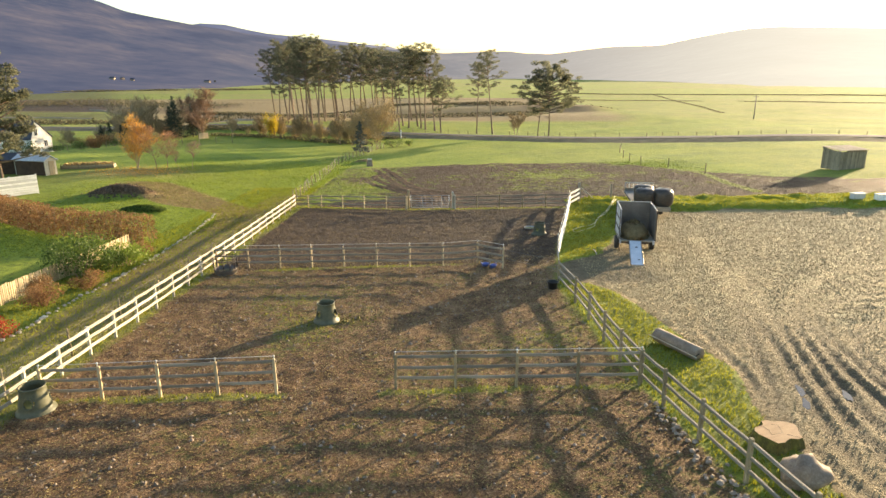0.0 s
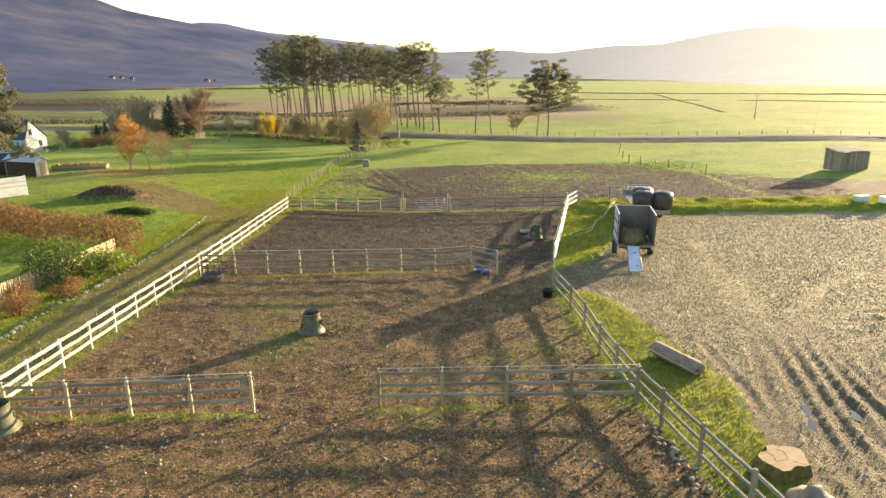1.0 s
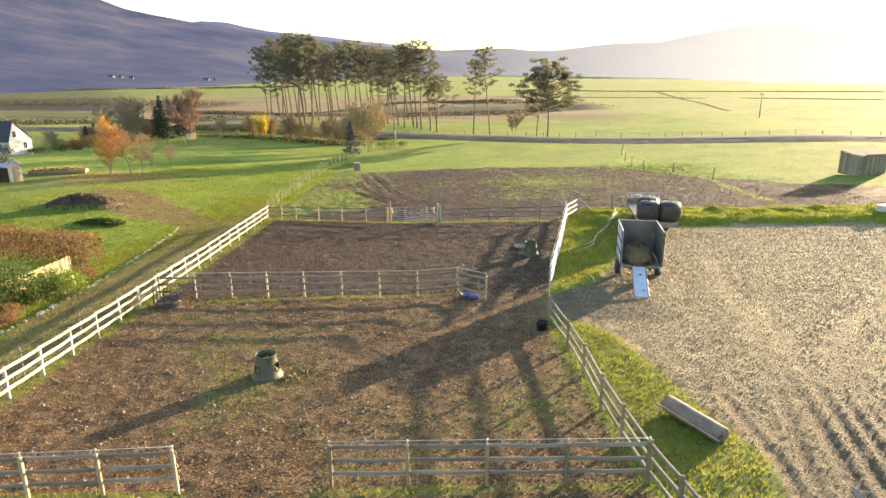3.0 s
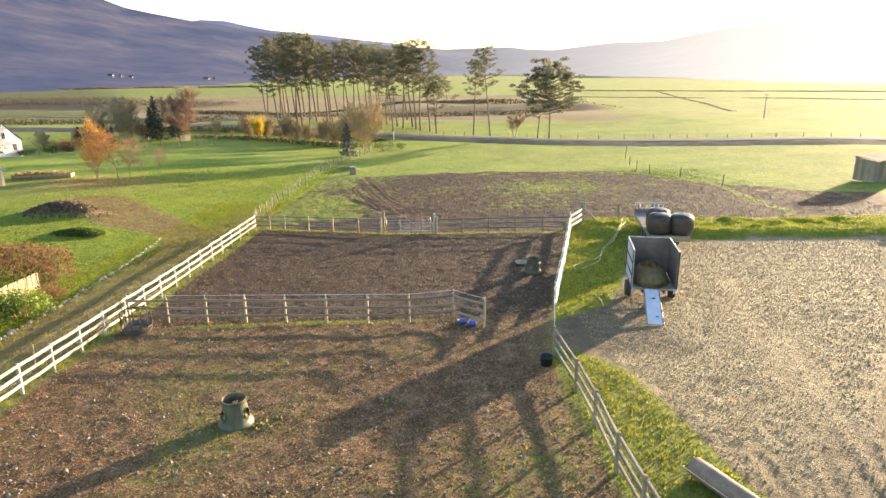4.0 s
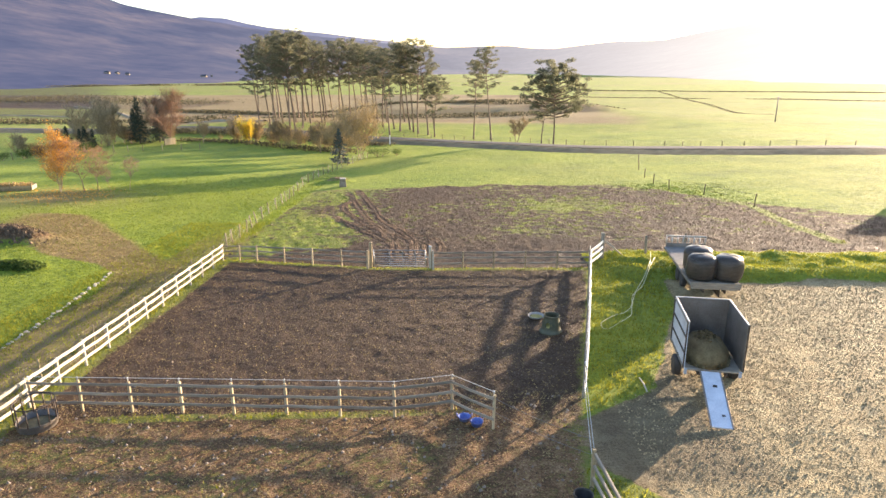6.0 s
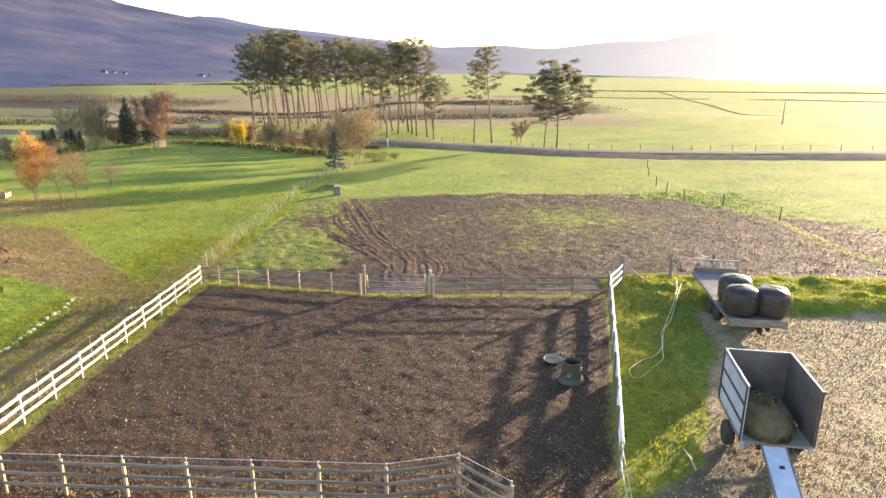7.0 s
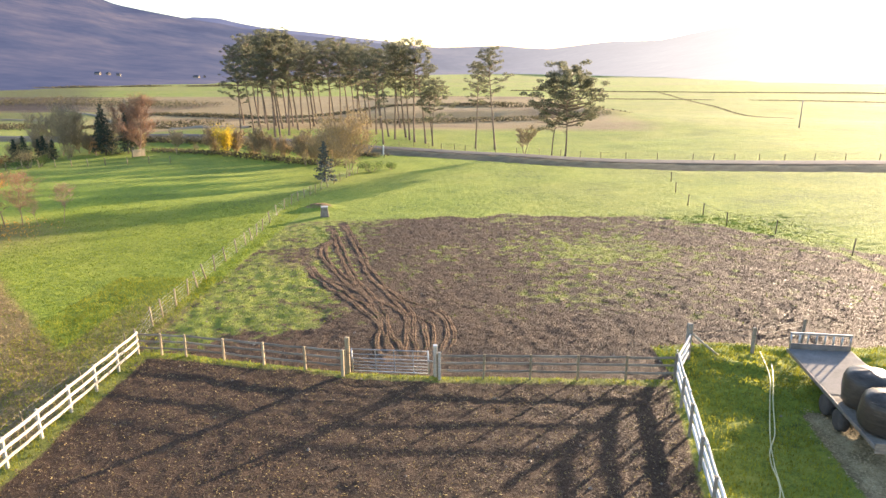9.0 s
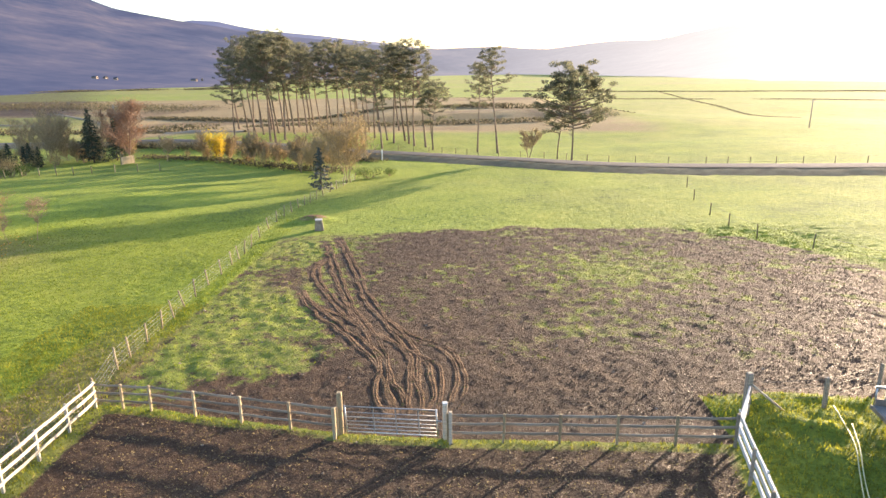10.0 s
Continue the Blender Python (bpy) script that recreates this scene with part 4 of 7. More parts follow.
PINES = [pine_meshes(101 + k, 23.0, s, c, dn) for k, (s, c, dn) in enumerate(((4.2, 0.48, 1.2), (3.6, 0.54, 1.1), (4.6, 0.42, 1.2), (3.3, 0.57, 1.05), (4.0, 0.45, 1.15), (3.5, 0.50, 1.1)))]
GROVE = "Scots pine grove"
EYE_END = Vector((0.36, 31.39, 10.39))


def pine_at(px, d, tall, kind):
    """px: bearing as a slope to the right of straight ahead; d: distance ahead of the far end of the walk."""
    x, y = EYE_END.x + px * d, EYE_END.y + d
    turn, s_ = 61.0 * kind, tall / 23.0
    e = thing("scots_pine", (x, y, H(x, y) - 0.15), "tall Scots pine with bare reddish bole and olive-green crown", "tree", GROVE, turn)
    lean = Matrix.Identity(4)
    lean[0][2], lean[1][2] = -0.035 - 0.075 * ((kind * 0.37 + d * 0.13) % 1), 0.03 * math.sin(d)
    m_ = pose(0, 0, 0, 0, 0, -turn) @ lean @ pose(0, 0, 0, 0, 0, turn) @ Matrix.Diagonal((s_, s_, s_, 1))
    for nm, me in zip(("trunk", "crown"), PINES[kind % 6]):
        from_mesh(nm, me, e, m_)


front = ((-0.343, 131, 19), (-0.320, 148, 23), (-0.308, 143, 25), (-0.297, 154, 23), (-0.287, 139, 26), (-0.279, 137, 25), (-0.273, 158, 26), (-0.264, 142, 25), (-0.248, 155, 24), (-0.228, 158, 22), (-0.188, 156, 23), (-0.177, 160, 24), (-0.154, 152, 22), (-0.143, 156, 23), (-0.136, 142, 23), (-0.122, 145, 22), (-0.111, 130, 22), (-0.102, 141, 23), (-0.092, 137, 24))
rear = ((-0.335, 176, 24), (-0.300, 178, 27), (-0.265, 184, 27), (-0.240, 182, 25), (-0.217, 182, 24), (-0.205, 176, 23), (-0.165, 178, 25), (-0.195, 170, 24), (-0.130, 170, 24), (-0.083, 168, 24), (-0.312, 165, 24), (-0.283, 168, 25), (-0.256, 166, 23), (-0.222, 168, 24), (-0.150, 166, 22), (-0.114, 163, 22))
edge = ((-0.074, 140, 23.5), (-0.068, 136, 22), (-0.060, 133, 23.5), (-0.042, 131, 22), (-0.030, 129, 15), (0.040, 122, 18.5), (0.072, 119, 21.5))
for k, (p, d, tall) in enumerate(front + rear + edge):
    pine_at(p + 0.004, d, tall * (0.86 if k < 6 else 0.9 if k < 14 else 0.84 if k < 19 else 0.9 if k < 35 else 0.88), k * 7 % 11)


# ---- gate, strainers and wires ----
def field_gate(a, c):
    a, c = Vector((*a, H(*a))), Vector((*c, H(*c)))
    wide = math.dist(a[:2], c[:2])
    e = thing("field_gate", a, "galvanised seven-bar steel field gate, closed", "gate", "", math.degrees(math.atan2(c.y - a.y, c.x - a.x)))
    e.matrix_basis = e.matrix_basis @ pose(0, 0, 0, 0, -math.degrees(math.atan2(c.z - a.z, wide)), 0)
    heights = (0.16, 0.30, 0.44, 0.58, 0.74, 0.92, 1.14)
    for h in heights:
        part("bar", tube([(0.12, 0, h), (wide * 0.5, 0, h - 0.005), (wide - 0.12, 0, h)], 0.016 if 0.2 < h < 1.1 else 0.021, 7), GALV, e)
    for x in (0.12, wide - 0.12):
        part("stile", tube([(x, 0, 0.12), (x, 0, 1.17)], 0.028, 7), GALV, e)
    for x in (0.32, 0.55, 0.78):
        part("upright", box(0.04, 0.012, 1.0, 0.002, (wide * x, 0.03, 0.65)), GALV, e)
    for h in (0.3, 0.95):
        part("hinge", tube([(-0.02, 0, h), (0.13, 0, h)], 0.014, 6), STEEL_DARK, e)
    part("latch", box(0.22, 0.03, 0.05, 0.006, (wide - 0.06, 0, 0.72)), GALV, e)


field_gate((-3.42, 50.82), (0.02, 50.22))


def lone_post(x, y, tall, size, mat, label, name="gate_post", lean=(0, 0), cap=None):
    e = thing(name, (x, y, H(x, y)), label, "post", "", rng.uniform(-8, 8))
    e.matrix_basis = e.matrix_basis @ pose(0, 0, 0, lean[0], lean[1], 0)
    from_mesh("shaft", post_mesh(mat, size, tall), e)
    if cap:
        part("cap", box(size * 1.05, size * 1.05, 0.05, 0.012, (0, 0, tall + 0.025)), cap, e)
    return e


lone_post(-3.55, 50.95, 1.62, 0.17, WOOD_POST, "stout yellowish timber gate post, taller than the fence")
lone_post(-3.72, 50.62, 1.2, 0.12, WOOD_YELLOW, "timber fence end post beside the gate post")
lone_post(0.14, 50.28, 1.36, 0.16, WOOD_PALE, "pale timber gate post with a white top", cap=PAINT_WHITE)
lone_post(0.32, 49.98, 1.22, 0.11, WOOD_PALE, "pale timber fence end post beside the gate")
strainer = lone_post(10.62, 51.02, 1.6, 0.2, WOOD_GREY, "thick round-edged strainer post with a sloping brace", "strainer_post")
part("brace", tube([(0.05, 0.0, 1.2), (1.35, -0.25, 0.12)], 0.045, 7), WOOD_PALE, strainer)
lone_post(13.25, 50.9, 1.15, 0.12, WOOD_GREY, "weathered round fence post on the grass bank", "fence_post", (2, -3))
lone_post(16.1, 52.4, 1.1, 0.1, WOOD_GREY, "weathered round fence post on the grass bank", "fence_post", (-2, 2))
for h in (0.45, 0.85, 1.1):
    line("fence_wire", "thin strand of wire along the grass bank", [(10.7, 51.0, H(10.7, 51) + h + 0.1), (13.25, 50.9, H(13.25, 50.9) + h - 0.05), (16.1, 52.4, H(16.1, 52.4) + h - 0.05)], WIRE, 0.006)


def tape_run(owner, pts, h, sag=0.0):
    """White electric tape on small insulators above a fence."""
    full = [(x, y, H(x, y) + h) for x, y in pts]
    line("tape", "", full, ROPE, 0.008, parent=owner, sag=sag)
    for p in full:
        ob = part("insulator", lathe([(0.018, -0.09), (0.018, -0.02), (0.032, -0.01), (0.032, 0.015), (0.012, 0.03)], 8), PAINT_WHITE, owner, "white insulator cap")
        ob.matrix_parent_inverse = owner.matrix_basis.inverted()
        ob.matrix_basis = pose(*p)


tape_run(fence_b, evenly((-1.6, 17.45), (6.0, 17.25), 1.9), 1.28)
tape_run(fence_a, evenly((-12.75, 17.15), (-5.4, 17.4), 1.84), 1.28)
tape_run(fence_c, evenly((-13.2, 33.4), (-0.35, 32.35), 1.84) + [(1.55, 32.75), (2.85, 31.5)], 1.3)
tape_run(right_high, evenly((6.05, 33.4), (7.4, 39.4), 3.0)[:-1] + evenly((7.4, 39.4), (9.5, 49.2), 3.3), 1.34, 0.03)
for h in (0.6, 1.08):
    line("rope_gate", "thin grey electric wire slung across the paddock opening", [(2.85, 31.5, H(2.85, 31.5) + h), (4.1, 30.2, H(4.1, 30.2) + h - 0.06), (5.35, 29.0, H(5.35, 29) + h)], WIRE, 0.006, "rope", 0.02)
    line("rope_gate", "white electric rope closing the gap in the side fence", [(5.28, 28.4, H(5.28, 28.4) + h + 0.1), (6.05, 33.4, H(6.05, 33.4) + h + 0.1)], ROPE, 0.008, "rope", 0.06)


NET = surface("galvanised_netting", ((0.20, 0.20, 0.18), (0.28, 0.28, 0.26), (0.36, 0.36, 0.34)), 8.0, 0.5, 0.3, 0)


def stock_fence(label, pts, tall, strands, stake, lean=5, wire=WIRE):
    e = thing("wire_stock_fence", (*pts[0], H(*pts[0])), label, "fence")
    inv = e.matrix_basis.inverted()
    sm = bm_mesh("stake", lathe([(stake, -0.3), (stake, tall - 0.05), (stake * 0.6, tall)], 7), WOOD_POST)
    tops = []
    for x, y in pts:
        z = H(x, y)
        from_mesh("stake", sm, e, inv @ pose(x, y, z, rng.uniform(-lean, lean), rng.uniform(-lean, lean), rng.uniform(0, 90)))
        tops.append((x, y, z))
    for h in strands:
        ob = part("wire", tube([(x, y, z + h) for x, y, z in tops], 0.005, 4), wire, e)
        ob.matrix_parent_inverse = inv
    return e


stock_fence("wire stock netting on leaning round stakes between lawn and field", [(-13.95, 53.9)] + smooth_chain([(-14.7, 57), (-14.9, 62), (-15.3, 67.5), (-15.4, 74.5), (-15.7, 80), (-16.6, 91), (-16.1, 98), (-15.4, 104), (-14.4, 112), (-13.2, 120)], 3), 1.1, (0.12, 0.28, 0.44, 0.62, 0.82, 1.02), 0.05, 9, NET)
stock_fence("wire netting on thin stakes outside the rail fence", evenly((-14.15, 3), (-14.2, 53.4), 3.6), 1.12, (0.1, 0.3, 0.5, 0.7, 0.9, 1.05), 0.035, 3)
stock_fence("low single-wire fence on thin stakes along the grassy path", [(27.0, 66.6), (25.2, 73.0), (23.1, 76.6), (22.9, 81.0), (23.4, 86), (25.0, 94), (27.2, 102)], 1.1, (0.5, 1.0), 0.045, 3)


# ---- feeders, buckets and tubs ----
def hay_feeder(x, y, s, turn, label):
    e = thing("hay_feeder", (x, y, H(x, y) - 0.02), label, "feeder", "hay feeders in the paddocks", turn)
    outer = [(0.50, 0.0), (0.505, 0.05), (0.49, 0.09), (0.43, 0.13), (0.41, 0.2), (0.395, 0.29), (0.38, 0.38), (0.365, 0.47), (0.35, 0.56), (0.335, 0.64), (0.325, 0.7), (0.335, 0.74), (0.345, 0.78), (0.34, 0.80)]
    sides = 28
    bm = bmesh.new()

    def skin(prof, flip):
        rings = [[bm.verts.new((r * s * math.cos(2 * math.pi * k / sides), r * s * math.sin(2 * math.pi * k / sides), z * s)) for k in range(sides)] for r, z in prof]
        for i, (a, q) in enumerate(zip(rings, rings[1:])):
            zm = (prof[i][1] + prof[i + 1][1]) / 2
            for k in range(sides):
                ang = (k + 0.5) / sides * 3 % 1.0
                if ((ang - 0.5) * 2 * math.pi / 3 * 0.38 / 0.13) ** 2 + ((zm - 0.40) / 0.15) ** 2 < 1:
                    continue
                f = (a[k], a[(k + 1) % sides], q[(k + 1) % sides], q[k])
                bm.faces.new(f[::-1] if flip else f).smooth = True
        return rings

    o = skin(outer, False)
    i_ = skin([(r - 0.02, z) for r, z in outer], True)
    for k in range(sides):
        bm.faces.new((o[-1][k], o[-1][(k + 1) % sides], i_[-1][(k + 1) % sides], i_[-1][k]))
    part("body", bm, PLASTIC_GREEN, e)
    for j in range(3):
        a0 = (j + 0.5) * 2 * math.pi / 3
        pts = []
        for k in range(19):
            q = 2 * math.pi * k / 18
            z = 0.40 + 0.15 * math.sin(q)
            r = np.interp(z, [p[1] for p in outer], [p[0] for p in outer]) + 0.005
            a = a0 + 0.13 / 0.38 * math.cos(q)
            pts.append((r * s * math.cos(a), r * s * math.sin(a), z * s))
        part("hole_rim", tube(pts, 0.018 * s, 5), PLASTIC_GREEN, e, "moulded rim round the hole")
    part("hay", lathe([(0.36 * s, 0.05 * s), (0.36 * s, 0.32 * s), (0.2 * s, 0.40 * s), (0.001, 0.42 * s)], 14), HAY, e, "hay left inside")
    return e


hay_feeder(-12.65, 16.6, 1.12, 100, "large faded green plastic hay bell feeder beside the fence corner")
hay_feeder(-5.1, 24.0, 1.08, 170, "faded green plastic hay bell feeder with scattered hay around it")
hay_feeder(5.85, 39.6, 1.0, 60, "dark green plastic hay bell feeder standing in shade")


def ring_feeder(x, y):
    e = thing("ring_feeder", (x, y, H(x, y)), "galvanised ring feeder with upright bars and a dished sheet base", "feeder", "", 10)
    e.matrix_basis = e.matrix_basis @ Matrix.Diagonal((0.78, 0.78, 0.9, 1))
    part("base_band", lathe([(0.72, 0.0), (0.76, 0.05), (0.80, 0.32), (0.81, 0.34), (0.79, 0.34), (0.74, 0.06), (0.001, 0.03)], 26), STEEL_GREY, e, "pale dished sheet base")
    for k in range(12):
        a = 2 * math.pi * k / 12
        part("bar", tube([(0.79 * math.cos(a), 0.79 * math.sin(a), 0.3), (0.80 * math.cos(a), 0.80 * math.sin(a), 1.02)], 0.028, 5), STEEL_DARK, e)
    part("top_hoop", tube([(0.8 * math.cos(2 * math.pi * k / 26), 0.8 * math.sin(2 * math.pi * k / 26), 1.02) for k in range(27)], 0.026, 6), STEEL_DARK, e)
    part("hay", lathe([(0.72, 0.05), (0.70, 0.12), (0.4, 0.17), (0.001, 0.2)], 16), HAY_DARK, e, "trampled hay in the base")


ring_feeder(-12.3, 32.25)


def bucket(name, x, y, r, h, mat, label, category, handles=True, group=""):
    e = thing(name, (x, y, H(x, y) - 0.01), label, category, group, rng.uniform(0, 90))
    part("tub", lathe([(r * 0.78, 0.0), (r * 0.96, h * 0.92), (r * 1.05, h * 0.95), (r * 1.05, h), (r * 0.97, h), (r * 0.9, h * 0.9), (r * 0.74, 0.03), (0.001, 0.03)], 20), mat, e)
    if handles:
        for sgn in (1, -1):
            part("handle", tube([(sgn * r, -0.07, h * 0.97), (sgn * (r + 0.05), -0.06, h + 0.07), (sgn * (r + 0.05), 0.06, h + 0.07), (sgn * r, 0.07, h * 0.97)], 0.012, 5), mat, e)
    return e


bucket("feed_bucket", 1.95, 32.05, 0.2, 0.17, PLASTIC_BLUE, "bright blue flexible feed bucket in the fence corner", "bucket", True, "blue buckets")
bucket("feed_bucket", 2.34, 31.74, 0.2, 0.16, PLASTIC_BLUE, "bright blue flexible feed bucket in the fence corner", "bucket", True, "blue buckets")
bucket("water_tub", 4.9, 27.6, 0.25, 0.36, PLASTIC_BLACK, "black plastic water tub against the fence", "tub")
dish = thing("feed_dish", (5.42, 41.3, H(5.42, 41.3)), "shallow pale feed dish lying on the mud", "dish")
part("bowl", lathe([(0.26, 0.02), (0.36, 0.08), (0.385, 0.14), (0.37, 0.145), (0.31, 0.07), (0.001, 0.05)], 22), CONCRETE, dish)
part("dregs", lathe([(0.30, 0.07), (0.25, 0.08), (0.001, 0.085)], 16), HAY, dish)


# ---- trailers ----
def wheel(parent, x, y, r, wide, ground):
    t = part("tyre", lathe([(r * 0.58, -wide / 2), (r * 0.92, -wide / 2), (r, -wide * 0.36), (r, wide * 0.36), (r * 0.92, wide / 2), (r * 0.58, wide / 2)], 22), RUBBER, parent, "", pose(x, y, ground + r, 0, 90, 0))
    part("rim", lathe([(r * 0.6, -wide * 0.45), (r * 0.55, -wide * 0.3), (r * 0.2, -wide * 0.2), (r * 0.16, wide * 0.4), (r * 0.5, wide * 0.3), (r * 0.6, wide * 0.45)], 16), STEEL_GREY, t)


tz = H(10.7, 35.0)
tipper = thing("box_trailer", (10.72, 35.0, tz), "high-sided grey sheet-metal trailer, open at the back, with hay inside", "trailer", "", -8.8)
FL, TOP = 0.78, 2.5
part("floor", box(1.86, 2.46, 0.07, 0.01, (0, 0, FL - 0.04)), WOOD_GREY, tipper, "worn plank floor")
lf = part("side", box(0.035, 2.46, TOP - FL, 0.006, (0, 0, 0)), BOARD_GREY, tipper, "", pose(-0.95, 0, (TOP + FL) / 2))
rt = part("side", box(0.035, 2.46, TOP - FL, 0.006, (0, 0, 0)), STEEL_GREY, tipper, "", pose(0.95, 0, (TOP + FL) / 2))
part("front_panel", box(1.86, 0.035, TOP - FL, 0.006, (0, 1.215, (TOP + FL) / 2)), STEEL_GREY, tipper)
for sd, s_ in ((lf, -1), (rt, 1)):
    for z in (-0.32, 0.26, 0.83, -0.83):
        part("rib", box(0.035, 2.46, 0.075, 0.006, (s_ * 0.034, 0, z)), STEEL_DARK if abs(z) < 0.5 else STEEL_GREY, sd)
    for y in (-1.2, 1.2):
        part("corner_post", box(0.05, 0.06, TOP - FL + 0.03, 0.008, (s_ * 0.03, y, 0.01)), STEEL_DARK, sd)
    part("top_edge", box(0.06, 2.5, 0.04, 0.008, (0, 0, (TOP - FL) / 2 + 0.02)), PAINT_WHITE if s_ < 0 else GALV, sd, "bright top edge")
part("top_edge", box(1.9, 0.06, 0.04, 0.008, (0, 1.215, TOP + 0.02)), GALV, tipper, "bright top edge")
for x in (-0.45, 0.45):
    part("chassis_beam", box(0.09, 2.9, 0.14, 0.01, (x, 0.2, FL - 0.15)), STEEL_DARK, tipper)
part("axle", tube([(-1.02, -0.1, 0.36), (1.02, -0.1, 0.36)], 0.045, 8), STEEL_DARK, tipper)
part("drawbar", tube([(-0.45, 1.5, FL - 0.2), (0, 2.7, FL - 0.3), (0.45, 1.5, FL - 0.2)], 0.05, 6), STEEL_DARK, tipper)
wheel(tipper, -0.98, -0.1, 0.38, 0.24, 0.0)
wheel(tipper, 0.98, -0.1, 0.38, 0.24, 0.0)
part("bracket", box(0.1, 0.06, 0.22, 0.01, (-0.9, -1.24, FL - 0.1)), BOARD_GREY, tipper)
part("bracket", box(0.1, 0.06, 0.22, 0.01, (0.9, -1.24, FL - 0.1)), BOARD_GREY, tipper)

hay_pile = Soup()
hr = random.Random(31)
for k in range(1600):
    a, q = hr.uniform(0, 6.28), hr.random() ** 0.6
    x, y = 0.86 * q * math.cos(a), 1.12 * q * math.sin(a)
    hay_pile.leaf((x, y, 0.88 * (1 - q * q) * hr.uniform(0.75, 1.0) + 0.04), 0.2, hr, 0.7)
hp = thing("hay_pile", (10.62, 34.9, tz + FL + 0.0), "loose dark brown hay heaped on the trailer floor", "hay", "", -9)
part("mound", lathe([(0.86, 0.0), (0.80, 0.34), (0.55, 0.7), (0.25, 0.82), (0.001, 0.84)], 22), HAY_DARK, hp, "", Matrix.Diagonal((1.0, 1.3, 1.0, 1)))
from_mesh("loose_hay", hay_pile.mesh("loose_hay", HAY_DARK), hp)

rz0, rz1 = H(9.85, 31.14) + 0.04, tz + FL
ramp = thing("ramp_board", (9.86, 31.14, rz0), "scuffed pale grey board leaning as a ramp on the trailer", "ramp", "", -math.degrees(math.atan2(0.52, 2.5)))
ln = math.hypot(2.56, rz1 - rz0)
ra = math.degrees(math.atan2(rz1 - rz0, 2.56))
part("board", box(0.64, ln, 0.045, 0.008, (0, ln / 2, 0)), BOARD_GREY, ramp, "", pose(0, 0, 0, ra))
part("edge_strip", box(0.05, ln, 0.05, 0.006, (-0.32, ln / 2, 0.012)), STEEL_GREY, ramp, "", pose(0, 0, 0, ra))
part("edge_strip", box(0.05, ln, 0.05, 0.006, (0.32, ln / 2, 0.012)), STEEL_GREY, ramp, "", pose(0, 0, 0, ra))
part("scuff", box(0.14, 0.12, 0.006, 0.002, (0.05, ln * 0.72, 0.027)), STEEL_DARK, ramp, "dark patch on the board", pose(0, 0, 0, ra))
part("scuff", box(0.1, 0.09, 0.006, 0.002, (0.12, ln * 0.2, 0.027)), STEEL_DARK, ramp, "dark patch on the board", pose(0, 0, 0, ra))

DECK = surface("dirty_deck_sheet", ((0.10, 0.095, 0.085), (0.16, 0.15, 0.135), (0.23, 0.215, 0.195)), 1.5, 0.85, 0, 0.15, 18)
bz = H(14.6, 46.0)
flat = thing("flatbed_trailer", (14.66, 46.2, bz), "grey flatbed farm trailer with a barred headboard", "trailer", "", -7.2)
BED = 0.95
for k in range(9):
    part("bed_plank", box(0.245, 6.6, 0.05, 0.006, (-1.0 + 0.25 * k, 0, BED)), WOOD_GREY, flat)
for s_ in (-1, 1):
    part("side_rail", box(0.05, 6.66, 0.14, 0.01, (s_ * 1.155, 0, BED - 0.03)), STEEL_GREY, flat)
    # beams made extra deep to block low sun under the deck
    part("chassis_beam", box(0.1, 6.4, 0.4, 0.01, (s_ * 0.5, 0, BED - 0.26)), STEEL_DARK, flat)
part("tailboard", box(2.3, 0.05, 0.34, 0.008, (0, -3.34, BED - 0.06)), WOOD_GREY, flat)
part("front_deck", box(2.24, 3.6, 0.012, 0.003, (0, 1.48, BED + 0.035)), DECK, flat, "smooth dull sheet over the front planks")
for k in range(8):
    part("headboard_bar", tube([(-1.08 + 0.308 * k, 3.3, BED + 0.02), (-1.08 + 0.308 * k, 3.3, BED + 0.66)], 0.03, 6), GALV, flat)
part("headboard_rail", box(2.26, 0.06, 0.08, 0.01, (0, 3.3, BED + 0.68)), GALV, flat)
part("headboard_panel", box(2.2, 0.04, 0.24, 0.008, (0, 3.26, BED + 0.16)), STEEL_GREY, flat)
for y in (-0.9, 0.1):
    part("axle", tube([(-1.0, y, 0.36), (1.0, y, 0.36)], 0.05, 8), STEEL_DARK, flat)
    for s_ in (-1, 1):
        wheel(flat, s_ * 0.94, y, 0.36, 0.26, 0.0)
# unseen panel added below the deck so no sun passes beneath
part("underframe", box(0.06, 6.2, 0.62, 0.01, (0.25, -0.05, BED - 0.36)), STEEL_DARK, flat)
part("drawbar", tube([(-0.4, 3.2, BED - 0.25), (0, 4.6, 0.55), (0.4, 3.2, BED - 0.25)], 0.055, 6), STEEL_DARK, flat)
part("jack_stand", tube([(0, 4.4, 0.0), (0, 4.4, 0.62)], 0.04, 6), STEEL_DARK, flat)


